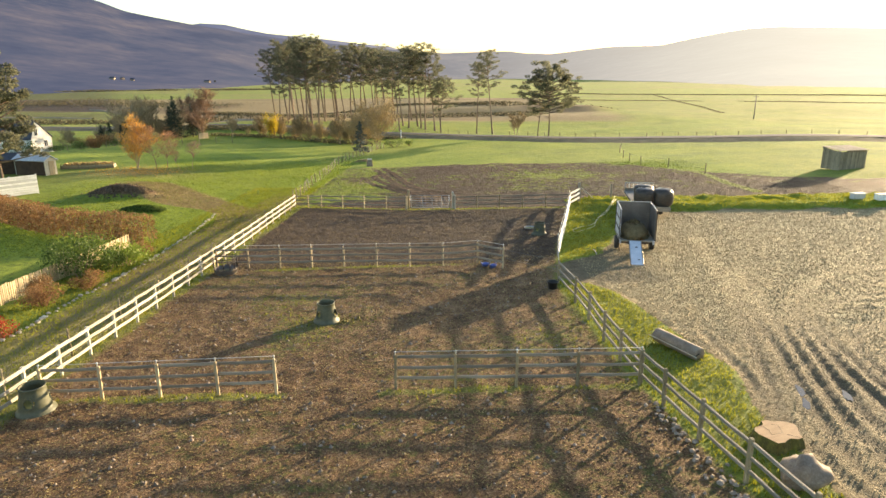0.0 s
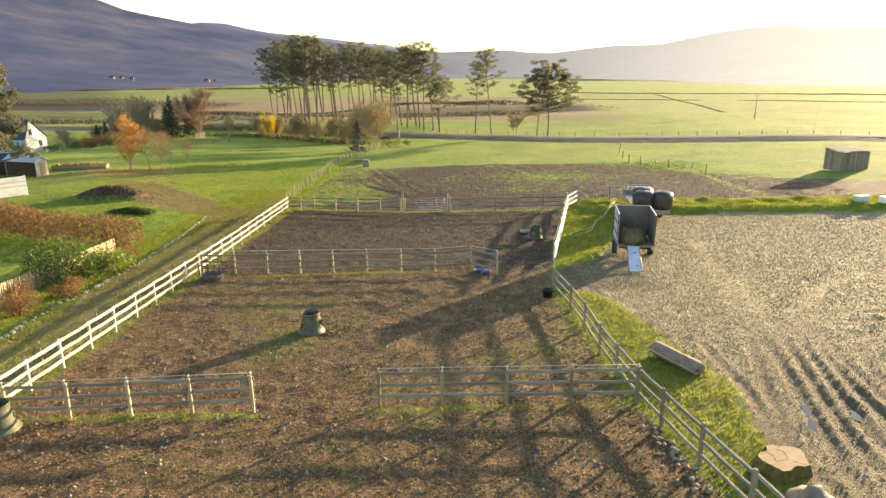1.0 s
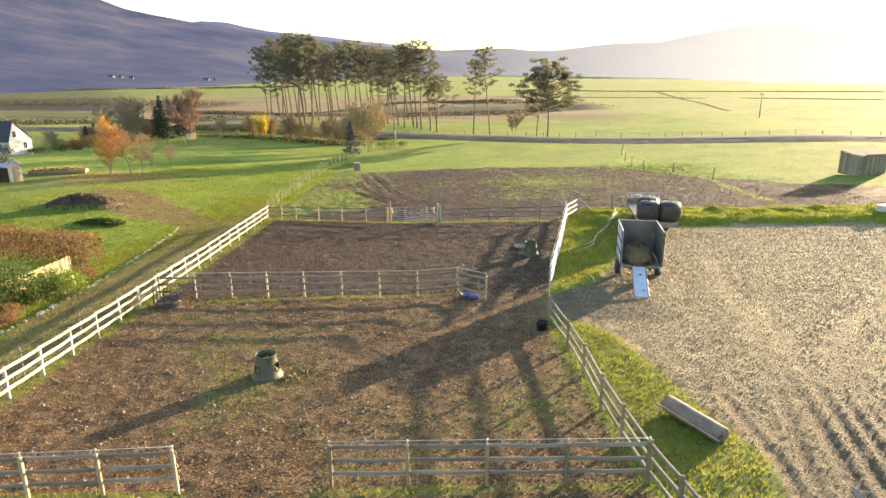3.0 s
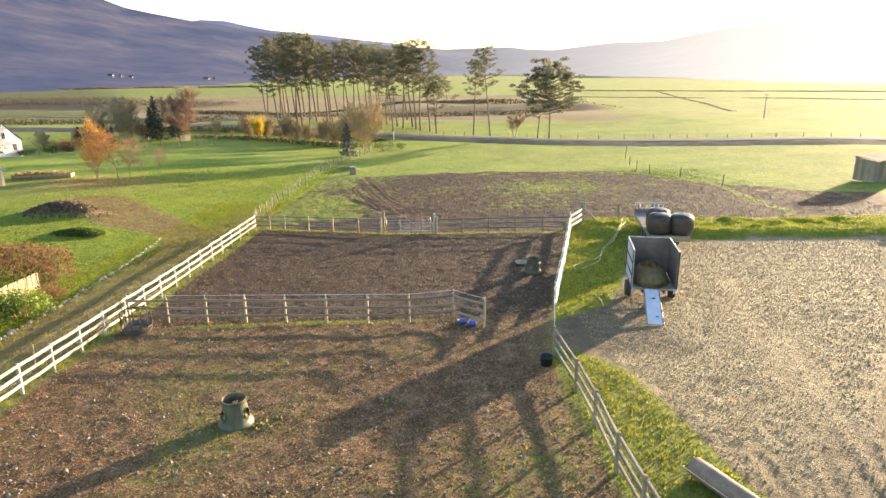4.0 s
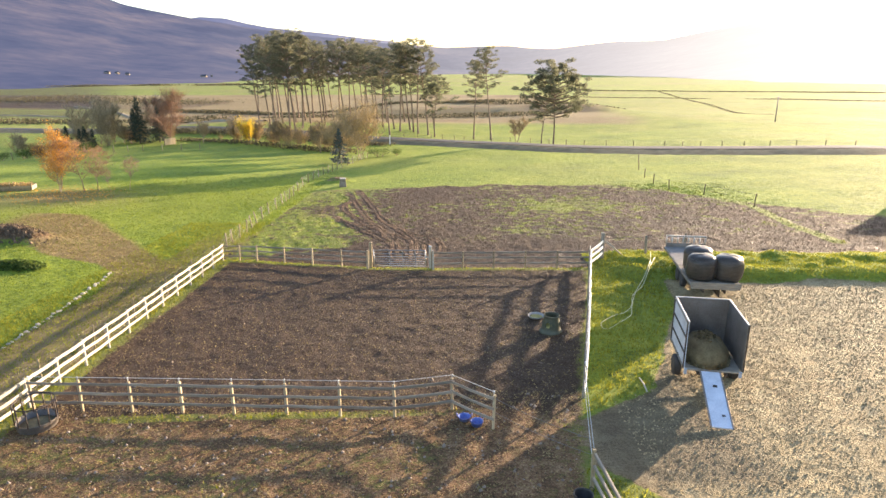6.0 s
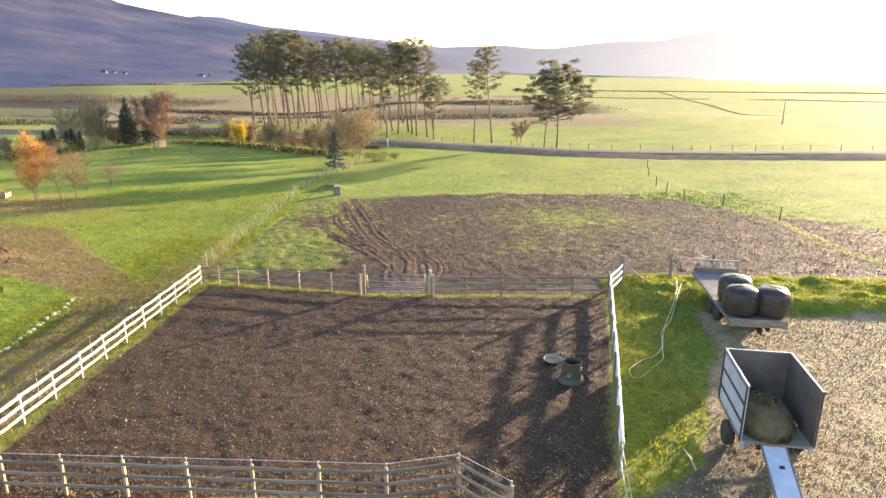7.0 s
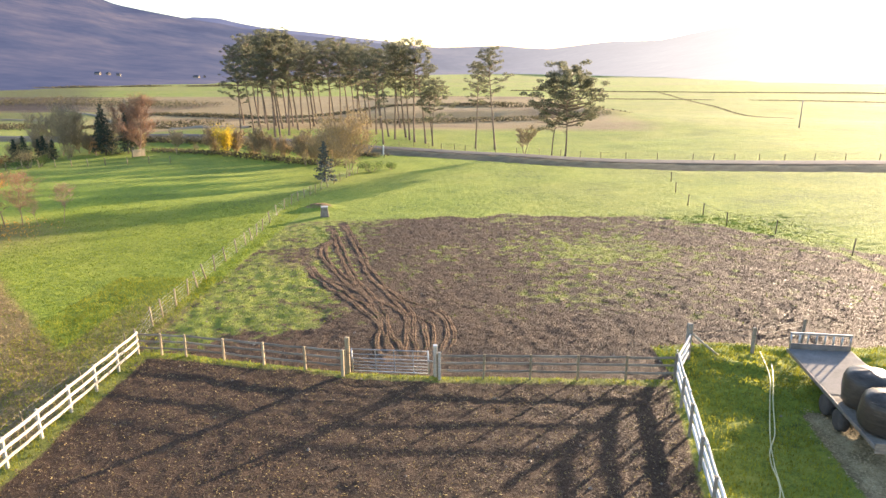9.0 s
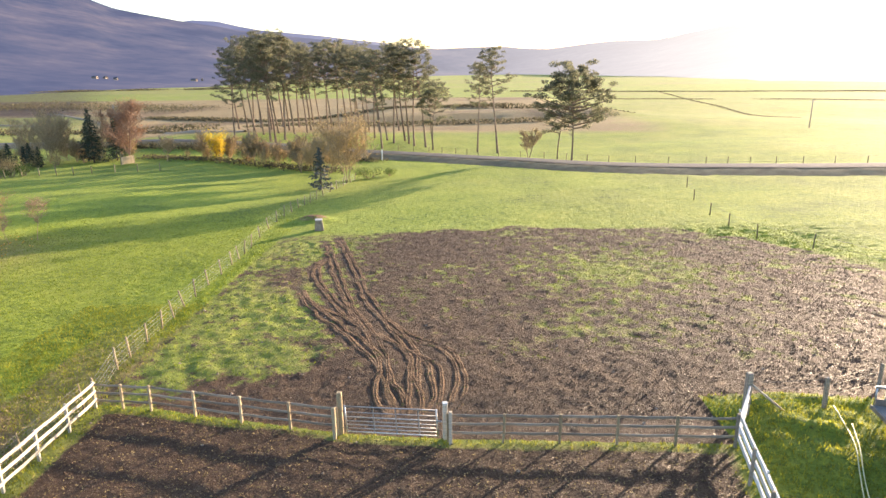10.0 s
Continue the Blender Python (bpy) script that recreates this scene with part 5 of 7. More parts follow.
def bale(lx, ly, seed, turn):
    p = flat.matrix_basis @ Vector((lx, ly, BED + 0.03))
    e = thing("wrapped_bale", p, "round hay bale tightly wrapped in dark plastic film", "bale", "wrapped bales on the flatbed trailer", turn)
    rnd = random.Random(seed)
    bm = bmesh.new()
    prof = [(0.001, 0.0), (0.47, 0.0), (0.63, 0.05), (0.69, 0.18), (0.72, 0.4), (0.725, 0.65), (0.71, 0.9), (0.66, 1.08), (0.53, 1.19), (0.29, 1.24), (0.001, 1.25)]
    sides = 30
    rings = []
    for r, z in prof:
        ring = []
        for k in range(sides):
            a = 2 * math.pi * k / sides
            d = noise.noise(Vector((math.cos(a) * 1.6 + seed, math.sin(a) * 1.6, z * 1.8))) * 0.05 + noise.noise(Vector((math.cos(a) * 6, math.sin(a) * 6 + seed, z * 1.2))) * 0.018
            rr = r * (1 + d * 1.3) if r > 0.01 else r
            ring.append(bm.verts.new((rr * math.cos(a), rr * math.sin(a), z + (d * 0.6 if z > 0.3 else 0))))
        rings.append(ring)
    for a, q in zip(rings, rings[1:]):
        for k in range(sides):
            bm.faces.new((a[k], a[(k + 1) % sides], q[(k + 1) % sides], q[k])).smooth = True
    part("film", bm, BALE_WRAP, e)
    part("fold", tube([(0.66 * math.cos(0.2 * k + seed), 0.66 * math.sin(0.2 * k + seed), 1.05 + 0.02 * math.sin(k)) for k in range(9)], 0.012, 4), BALE_WRAP, e, "loose fold of film")


bale(-0.52, -2.45, 3, 20)
bale(0.74, -2.4, 8, 130)
bale(-0.35, -0.95, 14, 250)


# ---- hose, stick, roller, stump, boulder, pedestal ----
def ground_line(name, label, pts, mat, radius, category, n_=7):
    full = [(x, y, H(x, y) + radius + 0.09 + 0.05 * float(fuzz(np.array([x]), np.array([y]), 0.7, 61)[0])) for x, y in smooth_chain(pts, n_)]
    return tagged(new(name, bm_mesh(name, tube(full, radius, 6), mat)), label, category)


ground_line("hose", "pale yellow-green hose lying in a long loop on the grass", [(13.5, 50.8), (12.9, 48.8), (12.1, 47.0), (11.1, 44.9), (10.5, 43.4), (10.0, 41.9), (9.75, 41.1), (9.1, 40.3), (8.5, 39.6), (8.15, 39.55), (8.2, 40.2), (8.9, 41.0), (9.6, 41.5), (10.1, 42.3), (10.6, 43.9), (11.4, 45.2), (12.3, 47.2), (13.0, 48.7), (13.4, 49.6)], HOSE, 0.019, "hose")
stick = thing("broken_stake", (8.3, 34.15, H(8.3, 34.15) + 0.05), "pale broken stick lying on the grass", "stick")
part("shaft", tube([(0, -0.5, 0.02), (0.03, 0, 0.05), (0.02, 0.5, 0.02)], 0.03, 6), WOOD_PALE, stick)

DRUM = surface("rust_brown_drum", ((0.17, 0.125, 0.09), (0.26, 0.20, 0.145), (0.36, 0.29, 0.215)), 2.5, 0.75, 0, 0.3, 25)
p0, p1 = Vector((7.62, 20.75, 0)), Vector((8.52, 19.0, 0))
roller = thing("field_roller", ((p0.x + p1.x) / 2, (p0.y + p1.y) / 2, H(8.05, 19.9)), "weathered grey-brown cylindrical roller lying in the grass", "roller", "", math.degrees(math.atan2(p1.y - p0.y, p1.x - p0.x)))
rl = (p1 - p0).length
part("drum", lathe([(0.001, -rl / 2), (0.22, -rl / 2), (0.245, -rl / 2 + 0.03), (0.25, -rl * 0.2), (0.244, 0.0), (0.25, rl * 0.2), (0.245, rl / 2 - 0.03), (0.22, rl / 2), (0.001, rl / 2)], 24), DRUM, roller, "", pose(0, 0, 0.245, 0, 90, 0))
part("bar", tube([(-rl / 2 - 0.12, -0.27, 0.24), (rl / 2 + 0.1, -0.27, 0.24)], 0.018, 5), WOOD_PALE, roller, "pale rod along the drum")
for s_ in (-1, 1):
    part("end_bracket", tube([(s_ * (rl / 2 + 0.03), -0.27, 0.24), (s_ * (rl / 2 + 0.04), -0.1, 0.32), (s_ * (rl / 2 + 0.02), 0.0, 0.245)], 0.016, 5), STEEL_DARK, roller)


def rock_mesh(name, seed, sx, sy, sz, mat, rough=0.25, cuts=2):
    bm = bmesh.new()
    bmesh.ops.create_icosphere(bm, subdivisions=cuts, radius=1)
    for v in bm.verts:
        d = 1 + rough * noise.noise(v.co * 1.3 + Vector((seed * 3.7, 0, 0))) + rough * 0.5 * noise.noise(v.co * 3.1 + Vector((0, seed, 0)))
        v.co = Vector((v.co.x * sx * d, v.co.y * sy * d, max(v.co.z, -0.45) * sz * d))
    for f in bm.faces:
        f.smooth = cuts > 2
    return bm_mesh(name, bm, mat)


boulder = new("boulder", rock_mesh("boulder", 8, 0.6, 0.45, 0.46, STONE, 0.42, 3))
boulder.matrix_basis = pose(8.3, 12.15, H(8.3, 12.15) + 0.17, 0, 0, 20)
tagged(boulder, "large rounded grey boulder beside the arena fence", "boulder")

stump = thing("tree_stump", (8.55, 13.85, H(8.55, 13.85)), "wide sawn tree stump with a tan cut face and mossy sides", "stump", "", 15)
sr = random.Random(9)
rad = [0.55 + 0.085 * math.sin(2 * k * 2 * math.pi / 22 + 1) + 0.07 * math.sin(5 * k * 2 * math.pi / 22) + sr.uniform(-0.03, 0.03) for k in range(22)]
bm = bmesh.new()
rings = []
for z, f_ in ((-0.1, 1.25), (0.08, 1.1), (0.25, 1.0), (0.31, 0.96)):
    rings.append([bm.verts.new((rad[k] * f_ * math.cos(k * 2 * math.pi / 22), rad[k] * f_ * math.sin(k * 2 * math.pi / 22), z)) for k in range(22)])
for a, q in zip(rings, rings[1:]):
    for k in range(22):
        bm.faces.new((a[k], a[(k + 1) % 22], q[(k + 1) % 22], q[k]))
MOSSY = surface("mossy_bark", ((0.06, 0.045, 0.022), (0.13, 0.115, 0.03), (0.24, 0.22, 0.05)), 4.0, 0.9, 0, 0.6, 25)
part("bark", bm, MOSSY, stump)
bm = bmesh.new()
bm.faces.new([bm.verts.new((rad[k] * 0.955 * math.cos(k * 2 * math.pi / 22), rad[k] * 0.955 * math.sin(k * 2 * math.pi / 22), 0.315)) for k in range(22)])
part("cut_face", bm, PLYWOOD, stump, "flat tan sawn face")
for pts in ([(-0.25, 0.35, 0.313), (-0.2, 0.1, 0.313), (-0.3, -0.12, 0.313), (0.05, -0.1, 0.313), (0.18, 0.22, 0.313), (0.05, 0.3, 0.313)], [(0.3, -0.4, 0.313), (0.1, -0.2, 0.313)]):
    part("crack", tube(pts, 0.006, 4), STEEL_DARK, stump, "dark drying crack")

ped = thing("concrete_pedestal", (-11.32, 85.6, H(-11.32, 85.6)), "tapered pale concrete pedestal standing in the field", "pedestal", "", 12)
bm = bmesh.new()
bmesh.ops.create_cone(bm, cap_ends=True, segments=4, radius1=0.6, radius2=0.42, depth=1.0, matrix=Matrix.Translation((0, 0, 0.47)) @ pose(0, 0, 0, 0, 0, 45))
bmesh.ops.bevel(bm, geom=bm.edges[:], offset=0.03, segments=1, affect="EDGES")
part("plinth", bm, STONE, ped)
part("cap", box(0.64, 0.64, 0.09, 0.02, (0, 0, 0.99)), CONCRETE, ped)

for x, y in ((30.7, 46.7), (32.0, 45.9)):
    tr = thing("water_trough", (x, y, H(x, y)), "white plastic water trough at the arena edge", "trough", "white troughs", 10)
    part("tank", box(0.95, 0.55, 0.45, 0.05, (0, 0, 0.22)), PAINT_WHITE, tr)
    part("rim", box(1.0, 0.6, 0.05, 0.015, (0, 0, 0.45)), PAINT_WHITE, tr)

# ---- loose stones in rows ----
CREAM_STONE = surface("cream_field_stone", ((0.34, 0.29, 0.22), (0.48, 0.42, 0.33), (0.60, 0.54, 0.44)), 3.0, 0.85, 0, 0.4, 20)
CREAM = [rock_mesh("stone", 30 + k, 0.17, 0.14, 0.13, CREAM_STONE, 0.35, 1) for k in range(5)]
STONES = [rock_mesh("stone", 20 + k, 0.17, 0.14, 0.12, STONE, 0.35, 1) for k in range(5)]


def stone_row(name, label, pts, pitch, spread_, big, kinds=STONES):
    chain = smooth_chain(pts, 6)
    e = thing(name, (*pts[0], H(*pts[0])), label, "stones")
    inv = e.matrix_basis.inverted()
    acc, prev = 0.0, chain[0]
    for p in chain[1:]:
        seg = math.dist(prev, p)
        while acc < seg:
            t = acc / seg
            x, y = prev[0] + (p[0] - prev[0]) * t + rng.gauss(0, spread_), prev[1] + (p[1] - prev[1]) * t + rng.gauss(0, spread_)
            s_ = rng.uniform(0.6, 1.25) * big
            from_mesh("stone", rng.choice(kinds), e, inv @ pose(x, y, H(x, y) + 0.03 * s_, rng.uniform(-20, 20), rng.uniform(-20, 20), rng.uniform(0, 360)) @ Matrix.Diagonal((s_, s_, s_, 1)))
            acc += pitch * rng.uniform(0.7, 1.4)
        acc -= seg
        prev = p


stone_row("stone_edging", "row of pale rounded stones edging the grassy lane", [(-18.0, 12), (-18.1, 23.6), (-18.3, 28), (-18.2, 33), (-18.5, 39), (-18.9, 44), (-19.9, 51)], 0.32, 0.05, 0.75, CREAM)
stone_row("stone_heap_row", "cobbles heaped along the foot of the paddock fence", [(6.9, 9.5), (6.55, 12), (6.25, 14), (6.0, 16)], 0.085, 0.22, 0.5)

# ---- puddles in the wheel ruts ----
for k, (x, y, sx, sy, turn) in enumerate(((10.62, 16.6, 0.34, 0.13, 75), (10.3, 15.7, 0.36, 0.12, 70), (11.75, 16.2, 0.32, 0.11, 80))):
    bm = bmesh.new()
    bm.faces.new([bm.verts.new((sx * (1 + 0.3 * math.sin(3 * a + k)) * math.cos(a), sy * (1 + 0.3 * math.cos(2 * a + k)) * math.sin(a), 0)) for a in [2 * math.pi * i / 18 for i in range(18)]])
    ob = new("puddle", bm_mesh("puddle", bm, WATER))
    g = float((land(np.array([x]), np.array([y])) + relief(np.array([x]), np.array([y]), np.array([0.0]), np.array([1.0]), None))[0])
    ob.matrix_basis = pose(x, y, g + 0.02, 0, 0, turn)
    tagged(ob, "small bright puddle lying in a wheel rut", "puddle", "puddles in the arena", "structure")


# ---- single trees near and far ----
SPREADING = pine_meshes(135, 13.6, 5.6, 0.36, 1.75, True)
plant("scots_pine", SPREADING, 20.2, 134.0, "broad spreading Scots pine standing alone by the road", "tree", 1.0, 40, sink=0.1)
LOW = pine_meshes(137, 11.5, 3.0, 0.4, 0.9)
plant("scots_pine", LOW, 18.3, 136.5, "small leaning Scots pine beside the broad one", "tree", 0.9, 140, sink=0.1)
plant("scots_pine", LOW, -3.0, 158, "low-branched Scots pine at the edge of the grove", "tree", 1.1, 200, GROVE)
NEAR_PINE = pine_meshes(139, 12.5, 4.0, 0.14, 1.9, False)
plant("garden_pine", NEAR_PINE, -48.4, 66.0, "dense olive-green garden pine beside the white fence", "tree", 1.0, 10)

plant("birch_tree", branching(201, 6.8, 0.8, TWIG_TAN, LEAF_ORANGE, 5200, 0.13, 3, 3, 0.6, 0.12, 0.014, 7), -40.0, 78.6, "young birch in bright orange autumn leaf", "tree")
BARE_A = branching(203, 5.4, 1.1, TWIG_PINK, LEAF_LARCH, 2200, 0.08, 1, 3, 0.52, 0.2, 0.009, 10, 0, 0.004)
BARE_B = branching(205, 3.4, 1.1, TWIG_PINK, LEAF_LARCH, 300, 0.06, 1, 3, 0.52, 0.25, 0.009, 9, 0, 0.004)
plant("bare_tree", BARE_A, -37.9, 79.4, "nearly leafless russet-twigged young tree on the lawn", "tree", 1.0, 0, "saplings on the lawn")
plant("bare_tree", BARE_A, -36.9, 80.2, "nearly leafless russet-twigged young tree on the lawn", "tree", 0.86, 120, "saplings on the lawn")
plant("bare_tree", BARE_B, -35.5, 80.2, "thin leafless sapling on the lawn", "tree", 0.7, 40, "saplings on the lawn")
plant("bare_tree", BARE_B, -34.6, 82.4, "thin leafless sapling on the lawn", "tree", 1.0, 210, "saplings on the lawn")

plant("yellow_bush", branching(211, 6.0, 0.55, TWIG_TAN, LEAF_YELLOW, 2600, 0.26, 5, 2, 0.72, 0.08, 0.014, 8), -40.6, 142.5, "small tree in bright yellow leaf at the hedge line", "tree", 0.8)
WILLOW = branching(213, 8.6, 0.9, TWIG_TAN, LEAF_GOLD, 3000, 0.2, 9, 3, 0.62, 0.2, 0.014, 6, 0, 0.014)
plant("golden_bush", WILLOW, -14.0, 117.5, "large tan-gold leafy bush with many pale stems", "bush")
plant("golden_bush", WILLOW, -17.5, 121.0, "large tan-gold leafy bush with many pale stems", "bush", 0.85, 90)
GREY_TREE = branching(215, 9.0, 0.75, TWIG_TAN, LEAF_GOLD, 500, 0.14, 4, 3, 0.55, 0.12, 0.013, 8, 0, 0.013)
SMALL_TREE = branching(217, 6.0, 0.8, TWIG_TAN, LEAF_GOLD, 700, 0.16, 2, 3, 0.6, 0.3, 0.018, 8, 0, 0.02)
plant("bare_tree", SMALL_TREE, -23.5, 131.5, "small leafless tan tree beside the field", "tree", 1.05, 20)
plant("bare_tree", SMALL_TREE, -20.5, 128.0, "small leafless tan tree beside the field", "tree", 0.9, 140)
plant("bare_tree", SMALL_TREE, 13.6, 137.0, "slim leafless tree beside the road", "tree", 0.95, 260)
plant("bare_tree", GREY_TREE, -68.5, 141, "wide leafless grey-brown tree behind the gardens", "tree", 1.05, 0)
plant("bare_tree", GREY_TREE, -73.0, 146, "wide leafless grey-brown tree behind the gardens", "tree", 0.85, 100)
plant("bare_tree", SMALL_TREE, -50.0, 143, "small leafless pale tree by the road", "tree", 0.8, 210)
LARCH = branching(219, 11.0, 0.7, TWIG_PINK, LEAF_LARCH, 3400, 0.17, 1, 3, 0.5, 0.08, 0.014, 13, 0, 0.012)
plant("larch_tree", LARCH, -57.4, 144, "tall russet larch with thinning needles", "tree")
plant("larch_tree", LARCH, -60.5, 148, "tall russet larch with thinning needles", "tree", 0.85, 230)


def conifer_meshes(seed, tall, wide, mat):
    rnd = random.Random(seed)
    wood, leaf = Soup(), Soup()
    wood.tube([(0, 0, -0.1), (0.03, 0.02, tall * 0.5), (0, 0, tall * 0.98)], [tall * 0.018, tall * 0.011, 0.01], 6)
    for k in range(int(tall * 7)):
        t = (k + rnd.random()) / (tall * 7)
        z, r_ = tall * (0.06 + 0.92 * t), wide * (1 - t) ** 0.85 * rnd.uniform(0.7, 1.1) + 0.08
        a = k * 2.4
        tip = Vector((math.cos(a) * r_, math.sin(a) * r_, z - 0.12 * r_))
        wood.tube([(0, 0, z), tuple(tip)], [0.03, 0.008], 3)
        for _ in range(int(10 + 26 * r_)):
            q = rnd.uniform(0.2, 1.05)
            leaf.leaf(Vector((0, 0, z)).lerp(tip, q) + Vector((rnd.gauss(0, 0.13), rnd.gauss(0, 0.13), rnd.gauss(-0.05, 0.1))) * (0.5 + r_ * 0.4), 0.26, rnd, 0.8)
    return wood.mesh("trunk", BARK_DARK), leaf.mesh("crown", mat)


SPRUCE = conifer_meshes(301, 9.5, 2.4, LEAF_DARK)
LITTLE = conifer_meshes(303, 5.4, 1.5, LEAF_DARK)
LEAF_BLUE = surface("blue_spruce_needles", ((0.05, 0.065, 0.06), (0.085, 0.105, 0.10), (0.13, 0.15, 0.14)), 0.8, 0.7, 0, 0, 4, None, 0.3, True, 0.3)
BLUE = conifer_meshes(305, 5.6, 1.7, LEAF_BLUE)
plant("spruce_tree", SPRUCE, -62.3, 141.5, "tall dark spruce in the shelter belt", "tree")
plant("spruce_tree", SPRUCE, -59.2, 143.5, "tall dark spruce in the shelter belt", "tree", 0.8, 90)
plant("spruce_tree", SPRUCE, -65.0, 145.0, "tall dark spruce in the shelter belt", "tree", 0.75, 190)
plant("spruce_tree", BLUE, -16.4, 112.0, "small blue-green spruce at the end of the wire fence", "tree")
for k, (x, y, s_) in enumerate(((-77, 141, 0.9), (-74.6, 141.5, 0.75), (-73, 140.5, 0.85), (-71.2, 140.2, 0.7), (-79.5, 142, 0.8))):
    plant("garden_conifer", LITTLE, x, y, "dark clipped conifer in a garden row", "tree", s_, 60 * k, "garden conifer row")

# brown scrub and shrubs along the hedge line
SCRUB = [clump_meshes(401 + k, 3.6, 2.6, 3.0, m_, TWIG_TAN, 800, 0.16, 12) for k, m_ in enumerate((LEAF_GOLD, LEAF_RUSSET, LEAF_GOLD))]
TWIGGY = branching(409, 4.2, 0.85, TWIG_TAN, LEAF_GOLD, 900, 0.17, 8, 2, 0.6, 0.12, 0.012, 9, 0, 0.018)
sc = random.Random(77)
for k in range(26):
    t = k / 25
    x, y = -47 + 30 * t + sc.gauss(0, 0.8), 146 - 13 * t ** 1.6 + sc.gauss(0, 1.6)
    if k % 2:
        plant("scrub_bush", TWIGGY, x, y, "leafless tan scrub bush along the field edge", "bush", sc.uniform(0.75, 1.25), sc.uniform(0, 360), "scrub along the field edge")
    else:
        plant("scrub_bush", SCRUB[k % 3], x, y, "brown leafy scrub bush along the field edge", "bush", sc.uniform(0.5, 0.95), sc.uniform(0, 360), "scrub along the field edge", ("stems", "foliage"))
for k in range(9):
    plant("scrub_bush", SCRUB[k % 3], -86 + 3.1 * k + sc.gauss(0, 0.6), 139.0 + sc.gauss(0, 1.5), "brown leafy scrub bush behind the gardens", "bush", sc.uniform(0.6, 0.9), sc.uniform(0, 360), "scrub behind the gardens", ("stems", "foliage"))
for k in range(9):
    x, y = -84 + 3.2 * k + sc.gauss(0, 0.8), 146 + sc.gauss(0, 2.2)
    plant("scrub_bush", TWIGGY, x, y, "leafless tan scrub bush in the shelter belt", "bush", sc.uniform(0.7, 1.1), sc.uniform(0, 360), "scrub in the shelter belt")
for k in range(3):
    plant("bare_tree", GREY_TREE, -80 + 7.4 * k + sc.gauss(0, 1.2), 150 + sc.gauss(0, 1.5), "leafless grey-brown tree in the shelter belt", "tree", sc.uniform(0.7, 1.0), sc.uniform(0, 360), "bare trees in the shelter belt")
DARK_BUSH = clump_meshes(421, 3.2, 2.4, 1.6, LEAF_GREEN, TWIG_TAN, 900, 0.16, 10)
plant("bramble_bush", DARK_BUSH, -11.3, 122.0, "low dark green bramble at the fence end", "bush", 1.0, 0, "", ("stems", "foliage"))
plant("bramble_bush", DARK_BUSH, -8.6, 124.0, "low dark green bramble at the fence end", "bush", 0.7, 100, "", ("stems", "foliage"))

# ---- garden beside the lane ----
plant("garden_shrub", clump_meshes(431, 3.0, 2.6, 2.2, LEAF_GREEN, TWIG_TAN, 3000, 0.13, 13), -20.6, 32.6, "tall loose dark green garden shrub", "shrub", 1, 0, "", ("stems", "foliage"))
plant("garden_shrub", clump_meshes(433, 2.4, 2.0, 1.35, LEAF_LIME, TWIG_TAN, 2200, 0.12, 11), -19.3, 34.9, "glossy lime-green variegated shrub", "shrub", 1, 0, "", ("stems", "foliage"))
plant("garden_shrub", clump_meshes(435, 1.6, 1.5, 1.1, LEAF_GREEN, TWIG_TAN, 1200, 0.12, 8), -19.6, 33.3, "dark rounded evergreen shrub", "shrub", 1, 0, "", ("stems", "foliage"))
RED_SHRUB = clump_meshes(437, 1.8, 1.6, 1.15, LEAF_RUSSET, TWIG_RED, 1700, 0.09, 10)
plant("garden_shrub", RED_SHRUB, -19.4, 27.4, "rounded russet-brown shrub beside the picket fence", "shrub", 1.0, 0, "russet shrubs", ("stems", "foliage"))
plant("garden_shrub", RED_SHRUB, -18.9, 30.2, "rounded russet-brown shrub beside the picket fence", "shrub", 0.8, 90, "russet shrubs", ("stems", "foliage"))
plant("garden_shrub", RED_SHRUB, -19.5, 37.6, "rounded russet-brown shrub beside the picket fence", "shrub", 0.7, 190, "russet shrubs", ("stems", "foliage"))
plant("garden_shrub", clump_meshes(439, 1.5, 1.3, 0.9, LEAF_RED, TWIG_RED, 1200, 0.09, 8), -18.5, 22.9, "low bright red garden shrub", "shrub", 1, 0, "", ("stems", "foliage"))
plant("garden_shrub", RED_SHRUB, -21.2, 29.6, "rounded russet-brown shrub behind the picket fence", "shrub", 0.75, 60, "russet shrubs", ("stems", "foliage"))


